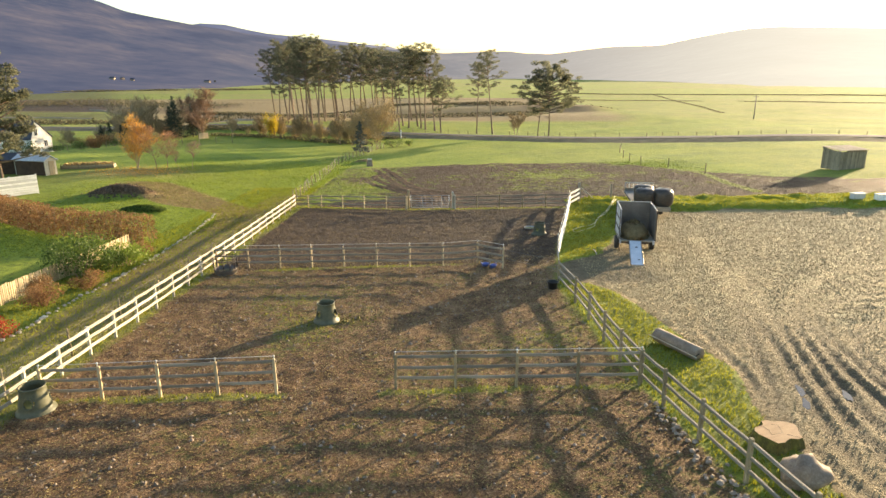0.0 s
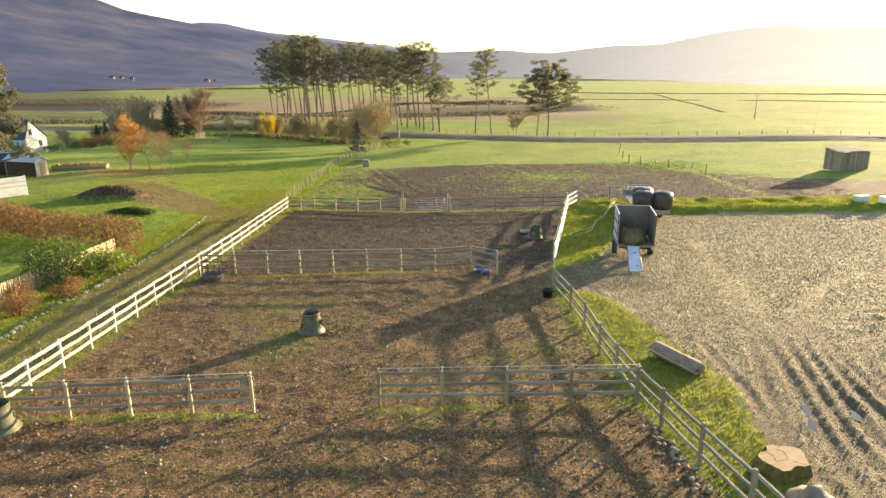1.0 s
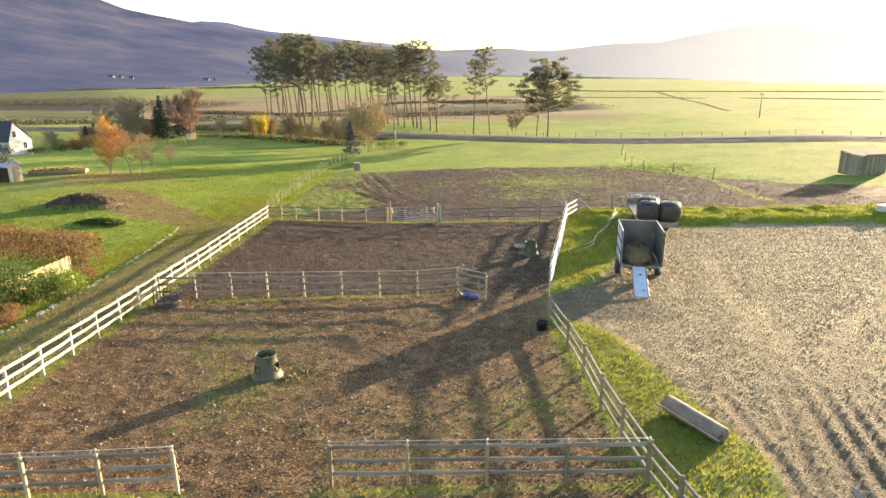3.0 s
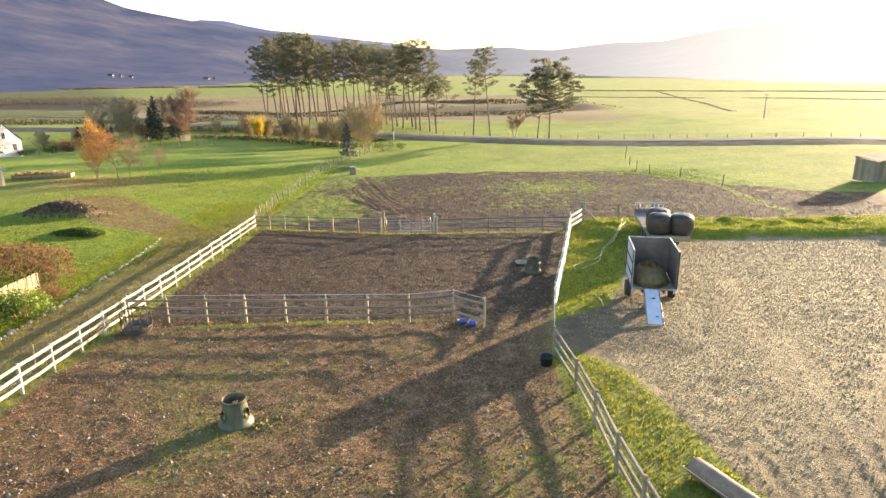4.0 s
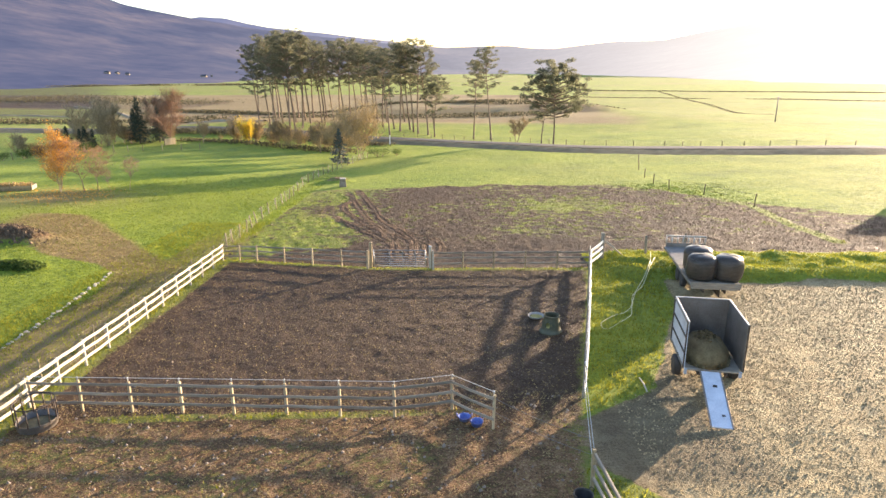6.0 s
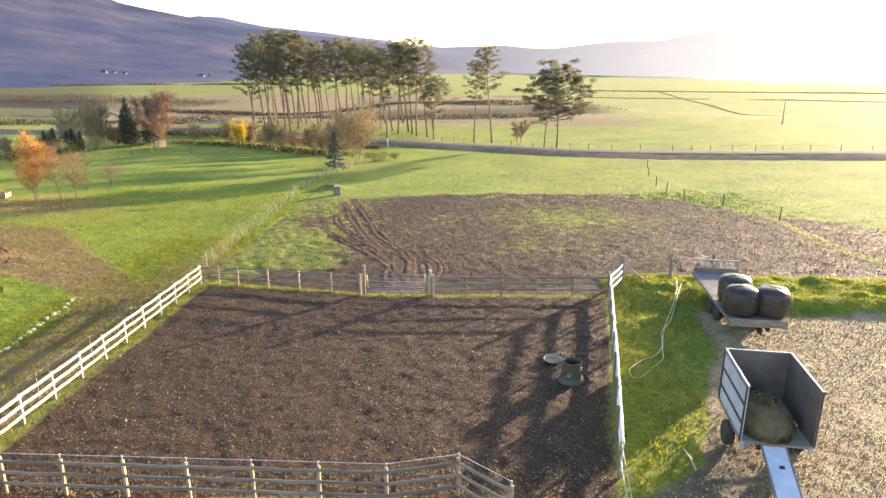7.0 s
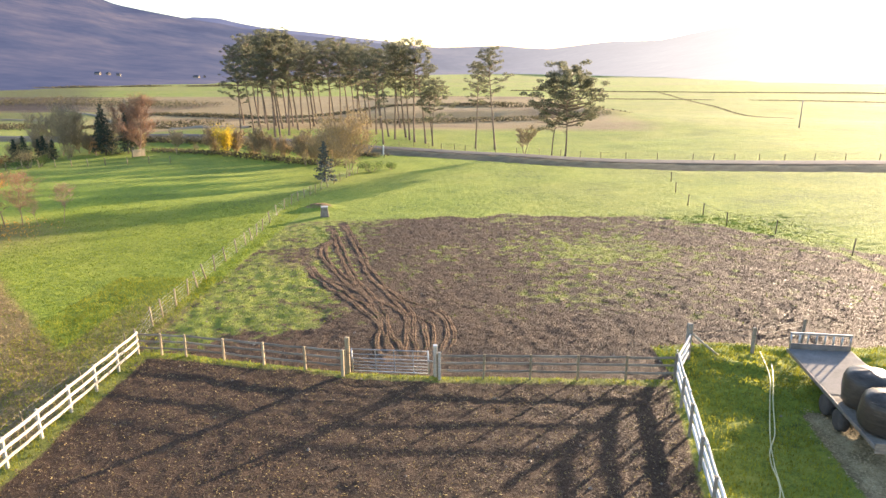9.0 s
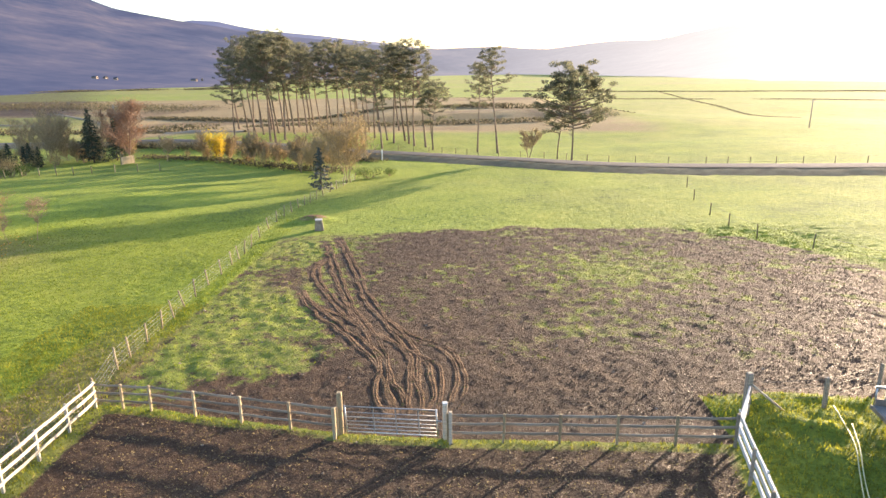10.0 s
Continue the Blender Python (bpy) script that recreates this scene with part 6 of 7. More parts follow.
def hedge(pts, wide, tall, seed):
    rnd = random.Random(seed)
    chain = smooth_chain(pts, 6)
    e = thing("beech_hedge", (*pts[0], H(*pts[0])), "clipped beech hedge holding russet-brown winter leaves", "hedge")
    leaf, wood = Soup(), Soup()
    ox, oy, oz = *pts[0], H(*pts[0])
    for (ax, ay), (cx, cy) in zip(chain, chain[1:]):
        L_ = math.dist((ax, ay), (cx, cy))
        nx_, ny_ = -(cy - ay) / L_, (cx - ax) / L_
        for _ in range(int(L_ * 900)):
            t, s_ = rnd.random(), rnd.uniform(-1, 1)
            up = rnd.random()
            if abs(s_) < 0.72 and up < 0.8:
                s_ = math.copysign(rnd.uniform(0.72, 1.0), s_)
            x, y = ax + (cx - ax) * t + nx_ * s_ * wide / 2, ay + (cy - ay) * t + ny_ * s_ * wide / 2
            lump = 0.09 * float(noise.noise(Vector((x * 0.9, y * 0.9, 0.3)))) + 0.05 * float(noise.noise(Vector((x * 3, y * 3, 2.3))))
            leaf.leaf((x - ox, y - oy, H_fast(x, y) - oz + (0.12 + up * 0.88) * (tall + lump * 2) * (1 if abs(s_) < 0.9 else 0.97)), 0.12, rnd, 1.0)
        for _ in range(int(L_ * 9)):
            t, s_ = rnd.random(), rnd.uniform(-0.6, 0.6)
            x, y = ax + (cx - ax) * t + nx_ * s_ * wide / 2, ay + (cy - ay) * t + ny_ * s_ * wide / 2
            z = H_fast(x, y) - oz
            wood.tube([(x - ox, y - oy, z - 0.05), (x - ox + rnd.gauss(0, 0.1), y - oy + rnd.gauss(0, 0.1), z + tall * 0.6), (x - ox + rnd.gauss(0, 0.2), y - oy + rnd.gauss(0, 0.2), z + tall * rnd.uniform(0.9, 1.08))], [0.03, 0.018, 0.005], 3)
    from_mesh("stem_tangle", wood.mesh("stem_tangle", TWIG_TAN), e)
    from_mesh("foliage", leaf.mesh("foliage", LEAF_RUSSET), e)


def H_fast(x, y):
    return -2.1 if y > 44 else H(x, y)


hedge([(-20.3, 40.3), (-23.5, 41.0), (-27.5, 41.9), (-34.5, 46.5), (-44, 53.0), (-58, 61)], 1.5, 2.0, 5)

# picket fence, slat by slat
pk = thing("picket_fence", (-21.1, 20, H(-21.1, 20)), "honey-coloured wooden picket fence with close upright slats", "fence")
inv = pk.matrix_basis.inverted()
slat = bm_mesh("slat", box(0.1, 0.02, 0.95, 0.006, (0, 0, 0.475)), WOOD_YELLOW)
for k in range(150):
    y = 18.5 + 0.138 * k
    x = -21.3 + 0.15 * math.sin(y * 0.2)
    from_mesh("slat", slat, pk, inv @ pose(x, y, H(x, y) + rng.uniform(-0.02, 0.03), rng.uniform(-2, 2), 0, 90 + rng.uniform(-3, 3)))
for h in (0.25, 0.72):
    for k in range(9):
        y0_, y1_ = 18.4 + 2.3 * k, 18.4 + 2.3 * (k + 1)
        xa, xb = -21.34 + 0.15 * math.sin(y0_ * 0.2), -21.34 + 0.15 * math.sin(y1_ * 0.2)
        from_mesh("rail", rail_mesh(WOOD_YELLOW, 0.07, 0.035), pk, inv @ span_pose((xa, y0_, H(xa, y0_) + h), (xb, y1_, H(xb, y1_) + h)))

# white board fence
wf = thing("board_fence", (-40.0, 59.0, H(-40, 59)), "white-painted horizontal board fence around the garden", "fence", "", math.degrees(math.atan2(-6.5, -5.0)))
for k in range(9):
    part("board", box(9.0, 0.03, 0.185, 0.008, (4.5, 0.006 * (k % 2), 0.14 + 0.2 * k)), PAINT_WHITE, wf)
for k in range(5):
    part("post", box(0.1, 0.1, 2.0, 0.012, (0.05 + 2.22 * k, -0.07, 0.9)), PAINT_WHITE, wf)

# clippings heap
heap_ = Soup()
hr = random.Random(12)
for k in range(1500):
    a, q = hr.uniform(0, 6.28), hr.random() ** 0.6
    heap_.leaf((2.0 * q * math.cos(a), 0.95 * q * math.sin(a), 0.34 * (1 - q * q) + hr.uniform(0, 0.1)), 0.2, hr, 0.5)
ch = thing("clippings_heap", (-26.0, 51.0, H(-26, 51) - 0.28), "low heap of dark green garden clippings on the lawn", "heap")
from_mesh("clipping_mass", heap_.mesh("clipping_mass", LEAF_GREEN), ch)


def gabled(name, at, turn, w, d, eaves, ridge, wall_mat, roof_mat, gable_mat, label, category, windows=(), door=None, chimney=False, apex=0.0):
    e = thing(name, at, label, category, "", turn)
    for s_ in (-1, 1):
        part("side_wall", box(0.08, d - 0.16, eaves + 0.4, 0, (s_ * (w / 2 - 0.04), 0, eaves / 2 - 0.2)), wall_mat, e)
    for y in (-d / 2, d / 2):
        bm = bmesh.new()
        f = [bm.verts.new(p) for p in ((-w / 2, y, -0.4), (w / 2, y, -0.4), (w / 2, y, eaves), (apex, y, ridge), (-w / 2, y, eaves))]
        r = bmesh.ops.extrude_face_region(bm, geom=[bm.faces.new(f)])
        bmesh.ops.translate(bm, vec=(0, 0.08 if y < 0 else -0.08, 0), verts=[v for v in r["geom"] if isinstance(v, bmesh.types.BMVert)])
        part("gable_wall", bm, gable_mat, e)
    for s_ in (-1, 1):
        half = w / 2 - s_ * apex
        ang = math.degrees(math.atan2(ridge - eaves, half))
        sl = math.hypot(ridge - eaves, half) + 0.25
        part("roof_slope", box(sl, d + 0.4, 0.09, 0.01, (s_ * sl / 2, 0, 0)), roof_mat, e, "", pose(apex, 0, ridge + 0.07, 0, s_ * ang, 0))
    part("ridge_cap", box(0.2, d + 0.42, 0.07, 0.015, (apex, 0, ridge + 0.1)), roof_mat, e)
    for x, z, ww, hh in windows:
        wd = part("window", box(ww, 0.06, hh, 0.005, (x, -d / 2 - 0.01, z)), GLASS_DARK, e)
        for sx, sz, px_, pz_ in ((ww + 0.12, 0.08, 0, hh / 2), (ww + 0.12, 0.08, 0, -hh / 2), (0.07, hh, ww / 2, 0), (0.07, hh, -ww / 2, 0), (0.04, hh, 0, 0)):
            part("frame", box(sx, 0.08, sz, 0.004, (x + px_, -d / 2 - 0.03, z + pz_)), PAINT_WHITE, wd)
    if door:
        dr = part("door", box(door[1], 0.05, door[2], 0.008, (door[0], -d / 2 - 0.02, door[2] / 2)), door[3], e)
        part("door_handle", box(0.04, 0.05, 0.12, 0.005, (door[0] + door[1] * 0.35, -d / 2 - 0.06, door[2] * 0.48)), STEEL_DARK, dr)
    if chimney:
        ck = part("chimney", box(0.6, 0.8, 1.4, 0.03, (0, d / 2 - 0.6, ridge + 0.5)), wall_mat, e)
        part("pot", lathe([(0.13, 0), (0.11, 0.35)], 8), BRICK_RED, ck, "", pose(0, d / 2 - 0.6, ridge + 1.2))
    return e


# shed roof coloured pale in place of the bright reflection on it
gabled("garden_shed", (-49.2, 72.8, H(-49.2, 72.8)), 74, 1.55, 4.6, 1.75, 2.2, SHED_BROWN, BOARD_GREY, WOOD_PALE, "brown timber garden shed with a pale boarded gable end", "shed", (), (0.1, 0.75, 1.65, WOOD_YELLOW))
gabled("outbuilding", (-52.0, 74.6, H(-52, 74.6)), 100, 2.6, 5.0, 1.7, 2.3, SHED_BROWN, SLATE, SHED_BROWN, "low dark brown timber outbuilding behind the shed", "shed")
gabled("cottage", (-82.2, 118.0, H(-82.2, 118.0)), 90, 6.3, 9.0, 3.1, 6.4, PAINT_WHITE, SLATE, PAINT_WHITE, "white cottage with a steep dark slate roof", "house", ((-1.3, 4.2, 0.9, 1.2), (1.2, 2.0, 1.1, 1.2)), None, False, -1.4)
for k, (x, y, s_) in enumerate(((-78.6, 113.4, 1.5), (-76.3, 120.5, 0.9), (-73.6, 122.6, 1.1), (-67.8, 124.6, 0.9), (-64.8, 126.2, 1.1))):
    plant("garden_bush", DARK_BUSH, x, y, "dense dark green bush beside the cottage garden", "bush", s_, 70 * k, "garden bushes", ("stems", "foliage"))
plant("garden_bush", RED_SHRUB, -70.4, 123.5, "rounded dark red garden bush near the cottage", "bush", 2.3, 30, "garden bushes", ("stems", "foliage"))
plant("garden_bush", SCRUB[1], -72.4, 124.5, "rounded brown garden bush near the cottage", "bush", 0.9, 130, "garden bushes", ("stems", "foliage"))
plant("garden_bush", SCRUB[0], -66.2, 125.5, "straw-yellow garden bush near the cottage", "bush", 0.9, 230, "garden bushes", ("stems", "foliage"))

# raised bed, stake fence and gate panel
rb = thing("raised_bed", (-43.3, 79.0, H(-43.3, 79.0)), "plank-sided raised garden bed full of brown stalks", "garden bed", "", 196)
for y in (0, -1.6):
    for z in (0.14, 0.38):
        part("plank", box(6.0, 0.05, 0.22, 0.01, (3.0, y, z)), WOOD_YELLOW if z > 0.3 else WOOD_POST, rb)
for x in (0.03, 5.97):
    part("end_board", box(0.05, 1.6, 0.46, 0.01, (x, -0.8, 0.25)), WOOD_GREY, rb)
for x in (0.0, 2.0, 4.0, 6.0):
    part("post", box(0.09, 0.09, 1.0 if x in (2.0, 4.0) else 0.7, 0.01, (x, 0.05, 0.4)), WOOD_POST, rb)
stalk = Soup()
for k in range(700):
    stalk.leaf((hr.uniform(0.2, 5.8), hr.uniform(-1.5, -0.1), hr.uniform(0.2, 0.75)), 0.25, hr, 0.3)
from_mesh("stalks", stalk.mesh("stalks", LEAF_GOLD), rb)

stock_fence("pale post fence round the far gardens", evenly((-80, 121), (-57, 126), 2.4) + evenly((-55, 127.5), (-46, 131), 3.0), 1.25, (0.4, 0.8, 1.1), 0.07, 2)
gp = thing("board_gate", (-55.2, 139.2, H(-55.2, 139.2)), "pale wooden close-boarded gate panel at the field corner", "gate", "", 60)
for k in range(8):
    part("board", box(0.27, 0.03, 1.25, 0.01, (-0.98 + 0.28 * k, 0, 0.72)), WOOD_YELLOW, gp)
for x in (-1.2, 1.25):
    part("post", box(0.14, 0.14, 1.5, 0.02, (x, 0.05, 0.75)), WOOD_POST, gp)
wp = lone_post(-11.9, 145.4, 1.9, 0.2, PAINT_WHITE, "white marker post beside the road", "marker_post")


# ---- road, poles and far fields ----
dense = smooth_chain([p for p in ROAD if -215 < p[0] < 325], 6)


def ribbon(name, label, category, profile, mat, lump=0.0, dense=dense):
    """A strip along the road with that cross-section of (offset, height)."""
    vs_, fs_ = [], []
    k_ = len(profile)
    for i, (x, y) in enumerate(dense):
        a, c = dense[max(i - 1, 0)], dense[min(i + 1, len(dense) - 1)]
        d = Vector((c[0] - a[0], c[1] - a[1])).normalized()
        z = H(x, y)
        for off, h in profile:
            px_, py_ = x - d.y * off, y + d.x * off
            zz = (H(px_, py_) if abs(off) > 4.9 else z) + h + lump * float(noise.noise(Vector((px_ * 0.7, py_ * 0.7, 0))))
            vs_.append((px_, py_, zz))
        if i:
            fs_ += [((i - 1) * k_ + q, i * k_ + q, i * k_ + q + 1, (i - 1) * k_ + q + 1) for q in range(k_ - 1)]
    me = mesh_from(name, vs_, fs_)
    me.materials.append(mat)
    return tagged(new(name, me), label, category, kind="structure")


VERGE = surface("rough_verge_grass", ((0.10, 0.078, 0.04), (0.165, 0.135, 0.072), (0.25, 0.205, 0.115)), 0.6, 0.95, 0, 0.6, 6)
ribbon("road_bank", "rough grass bank carrying the road", "bank", ((-7.2, -0.2), (-5.6, 0.0), (-3.4, 0.4), (-2.3, 0.5), (2.3, 0.48), (3.4, 0.36), (5.0, 0.03), (6.0, -0.15)), VERGE, 0.1)
ribbon("road", "narrow worn grey country road on a low bank", "road", ((-1.9, 0.58), (-0.9, 0.61), (0, 0.62), (0.9, 0.61), (1.9, 0.58)), ASPHALT)


DYKE = ((-1.4, -0.3), (-0.9, 0.2), (0, 0.4), (0.9, 0.3), (1.4, -0.3))
PALE_STONE = surface("pale_river_stone", ((0.20, 0.16, 0.105), (0.28, 0.225, 0.15), (0.36, 0.295, 0.205)), 0.6, 0.9, 0, 0.3, 4)
ribbon("far_bank", "pale stony bank winding across the far fields", "bank", DYKE, PALE_STONE, 0.3, smooth_chain([(-215, 376), (-186, 347), (-155, 311), (-123, 265)], 6))
ribbon("far_bank", "pale stony bank behind the pine grove", "bank", DYKE, PALE_STONE, 0.3, smooth_chain([(-113, 257), (-98, 246), (-82, 220), (-65, 197), (-52, 194)], 6))
ribbon("far_bank", "pale stony bank at the edge of a dark green field", "bank", DYKE, PALE_STONE, 0.3, smooth_chain([(-230, 303), (-190, 295), (-164, 288)], 6))


def offset_chain(chain, off):
    out = []
    for i, (x, y) in enumerate(chain):
        a, c = chain[max(i - 1, 0)], chain[min(i + 1, len(chain) - 1)]
        d = Vector((c[0] - a[0], c[1] - a[1])).normalized()
        out.append((x - d.y * off, y + d.x * off))
    return out


verge = [p for p in ROAD if -15 < p[0] < 130]
stock_fence("thin wire fence on stakes along the far side of the road", [q for p in zip(offset_chain(verge, 6.3), offset_chain(verge, 6.3)[1:]) for q in evenly(*p, 3.5)[:-1]], 1.1, (0.4, 0.75, 1.05), 0.05, 3)


def pole(x, y, tall, label):
    e = thing("power_pole", (x, y, H(x, y)), label, "pole")
    part("shaft", tube([(0, 0, -0.3), (0, 0, tall)], [0.14, 0.1], 8), WOOD_GREY, e)
    part("crossarm", box(1.5, 0.09, 0.1, 0.01, (0, 0.1, tall - 0.4)), WOOD_GREY, e)
    for s_ in (-0.65, 0, 0.65):
        part("insulator", lathe([(0.04, 0), (0.05, 0.06), (0.025, 0.14)], 6), STEEL_DARK, e, "", pose(s_, 0.1, tall - 0.35))


pole(86, 184, 6.6, "wooden power pole standing in the green field")
pole(-62.0, 150, 9.5, "wooden power pole behind the dark spruces")




def field_shelter(x, y, turn):
    """A low timber shelter with an open front and a lean-to roof, earth banked against its back."""
    e = thing("field_shelter", (x, y, H(x, y)), "weathered brown timber field shelter with an open front", "shelter", "", turn)
    e.matrix_basis = e.matrix_basis @ Matrix.Diagonal((0.84, 0.84, 0.9, 1))
    for k in range(18):
        part("back_board", box(0.215, 0.03, 2.15, 0.006, (-1.9 + 0.222 * k, 1.3, 1.02)), SHED_PALE, e)
    for sx in (-2.0, 2.0):
        for k in range(12):
            yb = -1.24 + 0.222 * k
            hh = 2.35 - 0.075 * (yb + 1.3)
            part("side_board", box(0.03, 0.215, hh, 0.006, (sx, yb, hh / 2 - 0.05)), SHED_PALE, e)
    for px_ in (-1.9, -0.6, 0.7, 1.9):
        part("post", box(0.12, 0.12, 2.4, 0.01, (px_, -1.3, 1.15)), WOOD_GREY, e)
    part("front_beam", box(4.0, 0.1, 0.2, 0.01, (0, -1.38, 2.3)), WOOD_GREY, e)
    for k in range(11):
        part("roof_sheet", box(0.42, 3.1, 0.03, 0.008, (-2.0 + 0.4 * k, 0, 0.012 * (k % 2))), SHED_PALE, e, "", pose(0, 0, 2.36, -4.3))


# board colour lightened to stand in for haze over the shelter
SHED_PALE = surface("haze_paled_boards", ((0.19, 0.155, 0.105), (0.28, 0.23, 0.16), (0.38, 0.31, 0.22)), 2.0, 0.85, 0, 0.3, 30)
field_shelter(41.3, 66.4, 196)


# ---- far hedges, woods and houses ----
def hedgerow(label, pts, tall, wide, count, mat, seed, size=0.9):
    rnd = random.Random(seed)
    spots = []
    for (ax, ay), (cx, cy) in zip(pts, pts[1:]):
        for _ in range(int(count * math.dist((ax, ay), (cx, cy)) / 100)):
            t = rnd.random()
            x, y = ax + (cx - ax) * t, ay + (cy - ay) * t
            gap = float(noise.noise(Vector((x * 0.02, y * 0.02, seed))))
            if gap > -0.35:
                spots.append((x + rnd.gauss(0, wide), y + rnd.gauss(0, wide), rnd.uniform(0, tall) * (0.7 + gap)))
    zs = land(np.array([p[0] for p in spots]), np.array([p[1] for p in spots]))
    s_ = Soup()
    for (x, y, h), z in zip(spots, zs):
        s_.leaf((x, y, float(z) + h), size, rnd, 1.2)
    return tagged(new("far_hedgerow", s_.mesh("far_hedgerow", mat)), label, "hedgerow", kind="stuff")


SCRUB_DARK = surface("dark_winter_scrub", ((0.07, 0.062, 0.035), (0.11, 0.10, 0.058), (0.16, 0.14, 0.085)), 0.2, 0.9, 0, 0, 2, None, 0.3, True, 0.5)
hedgerow("dark field boundary hedge far across the valley", [(60, 640), (190, 610), (420, 560)], 0.7, 3.0, 1600, SCRUB_DARK, 3, 1.0)
hedgerow("low brown hedge running down the green field", [(186, 605), (150, 400), (118, 250)], 0.2, 0.9, 900, SCRUB_DARK, 4, 0.35)
hedgerow("dark scrub along the river terrace", [(-140, 330), (-70, 300), (-20, 318), (40, 300), (62, 262)], 2.0, 2.2, 3200, SCRUB_DARK, 5, 0.8)
hedgerow("dark scrub along the river terrace", [(-95, 232), (-55, 238), (-10, 226), (30, 220)], 1.6, 1.6, 3200, SCRUB_DARK, 6, 0.6)
hedgerow("brown alder scrub on the far left fields", [(-330, 420), (-230, 430), (-150, 400)], 2.6, 14.0, 3600, SCRUB_DARK, 7, 0.8)
hedgerow("rough scrub below the far gardens", [(-190, 250), (-130, 238), (-80, 246)], 2.2, 4.0, 2600, SCRUB_DARK, 12, 0.8)
hedgerow("dark hedge at the foot of the hills", [(-640, 700), (-420, 760), (-200, 840)], 2.2, 6.0, 1600, SCRUB_DARK, 8, 1.4)
hedgerow("dark field boundary hedge far across the valley", [(-60, 520), (40, 500), (200, 470), (360, 400)], 0.4, 2.6, 1500, SCRUB_DARK, 9, 0.6)

# dark scrub strips that also stand in for the shaded band along the bank
hedgerow("rough brown bank of brambles below the pine grove", [(-72, 164), (-40, 156), (-13, 145)], 1.1, 1.3, 7000, SCRUB_DARK, 13, 0.4)
hedgerow("low brown scrub strip at the far edge of the lawn", [(-56, 147), (-40, 143), (-17, 131)], 0.8, 1.0, 6000, SCRUB_DARK, 14, 0.35)


def hill_height(a, dist):
    f_, c_ = np.interp(a, az, foot), np.interp(a, az, crest)
    t = np.clip((dist - f_) / (c_ - f_), 0, 1)
    x, y = dist * math.sin(radians(a)), dist * math.cos(radians(a))
    return float(-11.5 + (c_ * np.interp(a, az, rise) + 20.5) * t ** 1.45 + 12 * float(fuzz(np.array([x]), np.array([y]), 420, 52, 4)[0]) * math.sin(min(t, 1) * math.pi))


for a, dist, w, d, turn in ((-20.9, 1150, 7, 18, 70), (-20.3, 1165, 6, 10, 20), (-27.9, 1120, 7, 14, 80), (-27.2, 1130, 7, 11, 60), (-26.5, 1125, 6, 9, 100)):
    gabled("far_house", (dist * math.sin(radians(a)), dist * math.cos(radians(a)), max(hill_height(a, dist), -11)), turn, w * 0.6, d * 0.6, 2.2, 4.0, STONE, SLATE, STONE, "pale farmhouse far off at the foot of the hill", "house", ((0, 2, 1.2, 1.4),))

# ---- loose cover on the ground ----
gr = random.Random(55)


def scatter_leaves(name, label, category, mat, count, area, size, flat, keep, lift=0.03):
    s_ = Soup()
    xs = np.array([gr.uniform(area[0], area[1]) for _ in range(count)])
    ys = np.array([gr.uniform(area[2], area[3]) for _ in range(count)])
    g_, st_, sa_, we_ = zones(xs, ys)
    zs = land(xs, ys) + relief(xs, ys, g_, sa_, we_)
    ok = keep(xs, ys, g_, st_, sa_)
    for x, y, z, k in zip(xs, ys, zs, ok):
        if gr.random() < k:
            s_.leaf((x, y, z + lift), size, gr, flat)
    return tagged(new(name, s_.mesh(name, mat)), label, category, kind="stuff")


def scatter_rocks(name, label, category, mat, count, area, lo, hi, keep, sides=4):
    """Many small uneven lumps, each a low pointed heap with that many sides."""
    r_ = np.random.default_rng(count + int(10 * area[2]))
    xs, ys = r_.uniform(area[0], area[1], count), r_.uniform(area[2], area[3], count)
    g_, st_, sa_, we_ = zones(xs, ys)
    ok = r_.random(count) < keep(xs, ys, g_, st_, sa_)
    xs, ys, g_, sa_, we_ = xs[ok], ys[ok], g_[ok], sa_[ok], we_[ok]
    zs = land(xs, ys) + relief(xs, ys, g_, sa_, we_)
    n_ = len(xs)
    size, a = lo + (hi - lo) * r_.random(n_) ** 2.5, r_.uniform(0, 6.283, n_)
    rings = []
    for k in range(sides):
        q = a + 6.283 * (k + r_.uniform(-0.25, 0.25, n_)) / sides
        rad = size * r_.uniform(0.7, 1.2, n_)
        rings.append(np.stack([xs + rad * np.cos(q), ys + rad * np.sin(q), zs - 0.3 * size], 1))
    rings.append(np.stack([xs + size * r_.uniform(-0.3, 0.3, n_), ys + size * r_.uniform(-0.3, 0.3, n_), zs + size * r_.uniform(0.5, 0.95, n_)], 1))
    base = np.arange(n_)[:, None] * (sides + 1)
    tris = np.concatenate([np.concatenate([base + k, base + (k + 1) % sides, base + sides], 1) for k in range(sides)])
    me = mesh_from(name, np.stack(rings, 1).reshape(-1, 3), tris, False)
    me.materials.append(mat)
    return tagged(new(name, me), label, category, kind="stuff")


def in_paddock(x, y):
    return (x > -13.3) & (x < np.interp(y, RIGHT_Y, RIGHT_X) - 0.1) & (y < np.interp(x, BACK_X, BACK_Y) - 0.1)


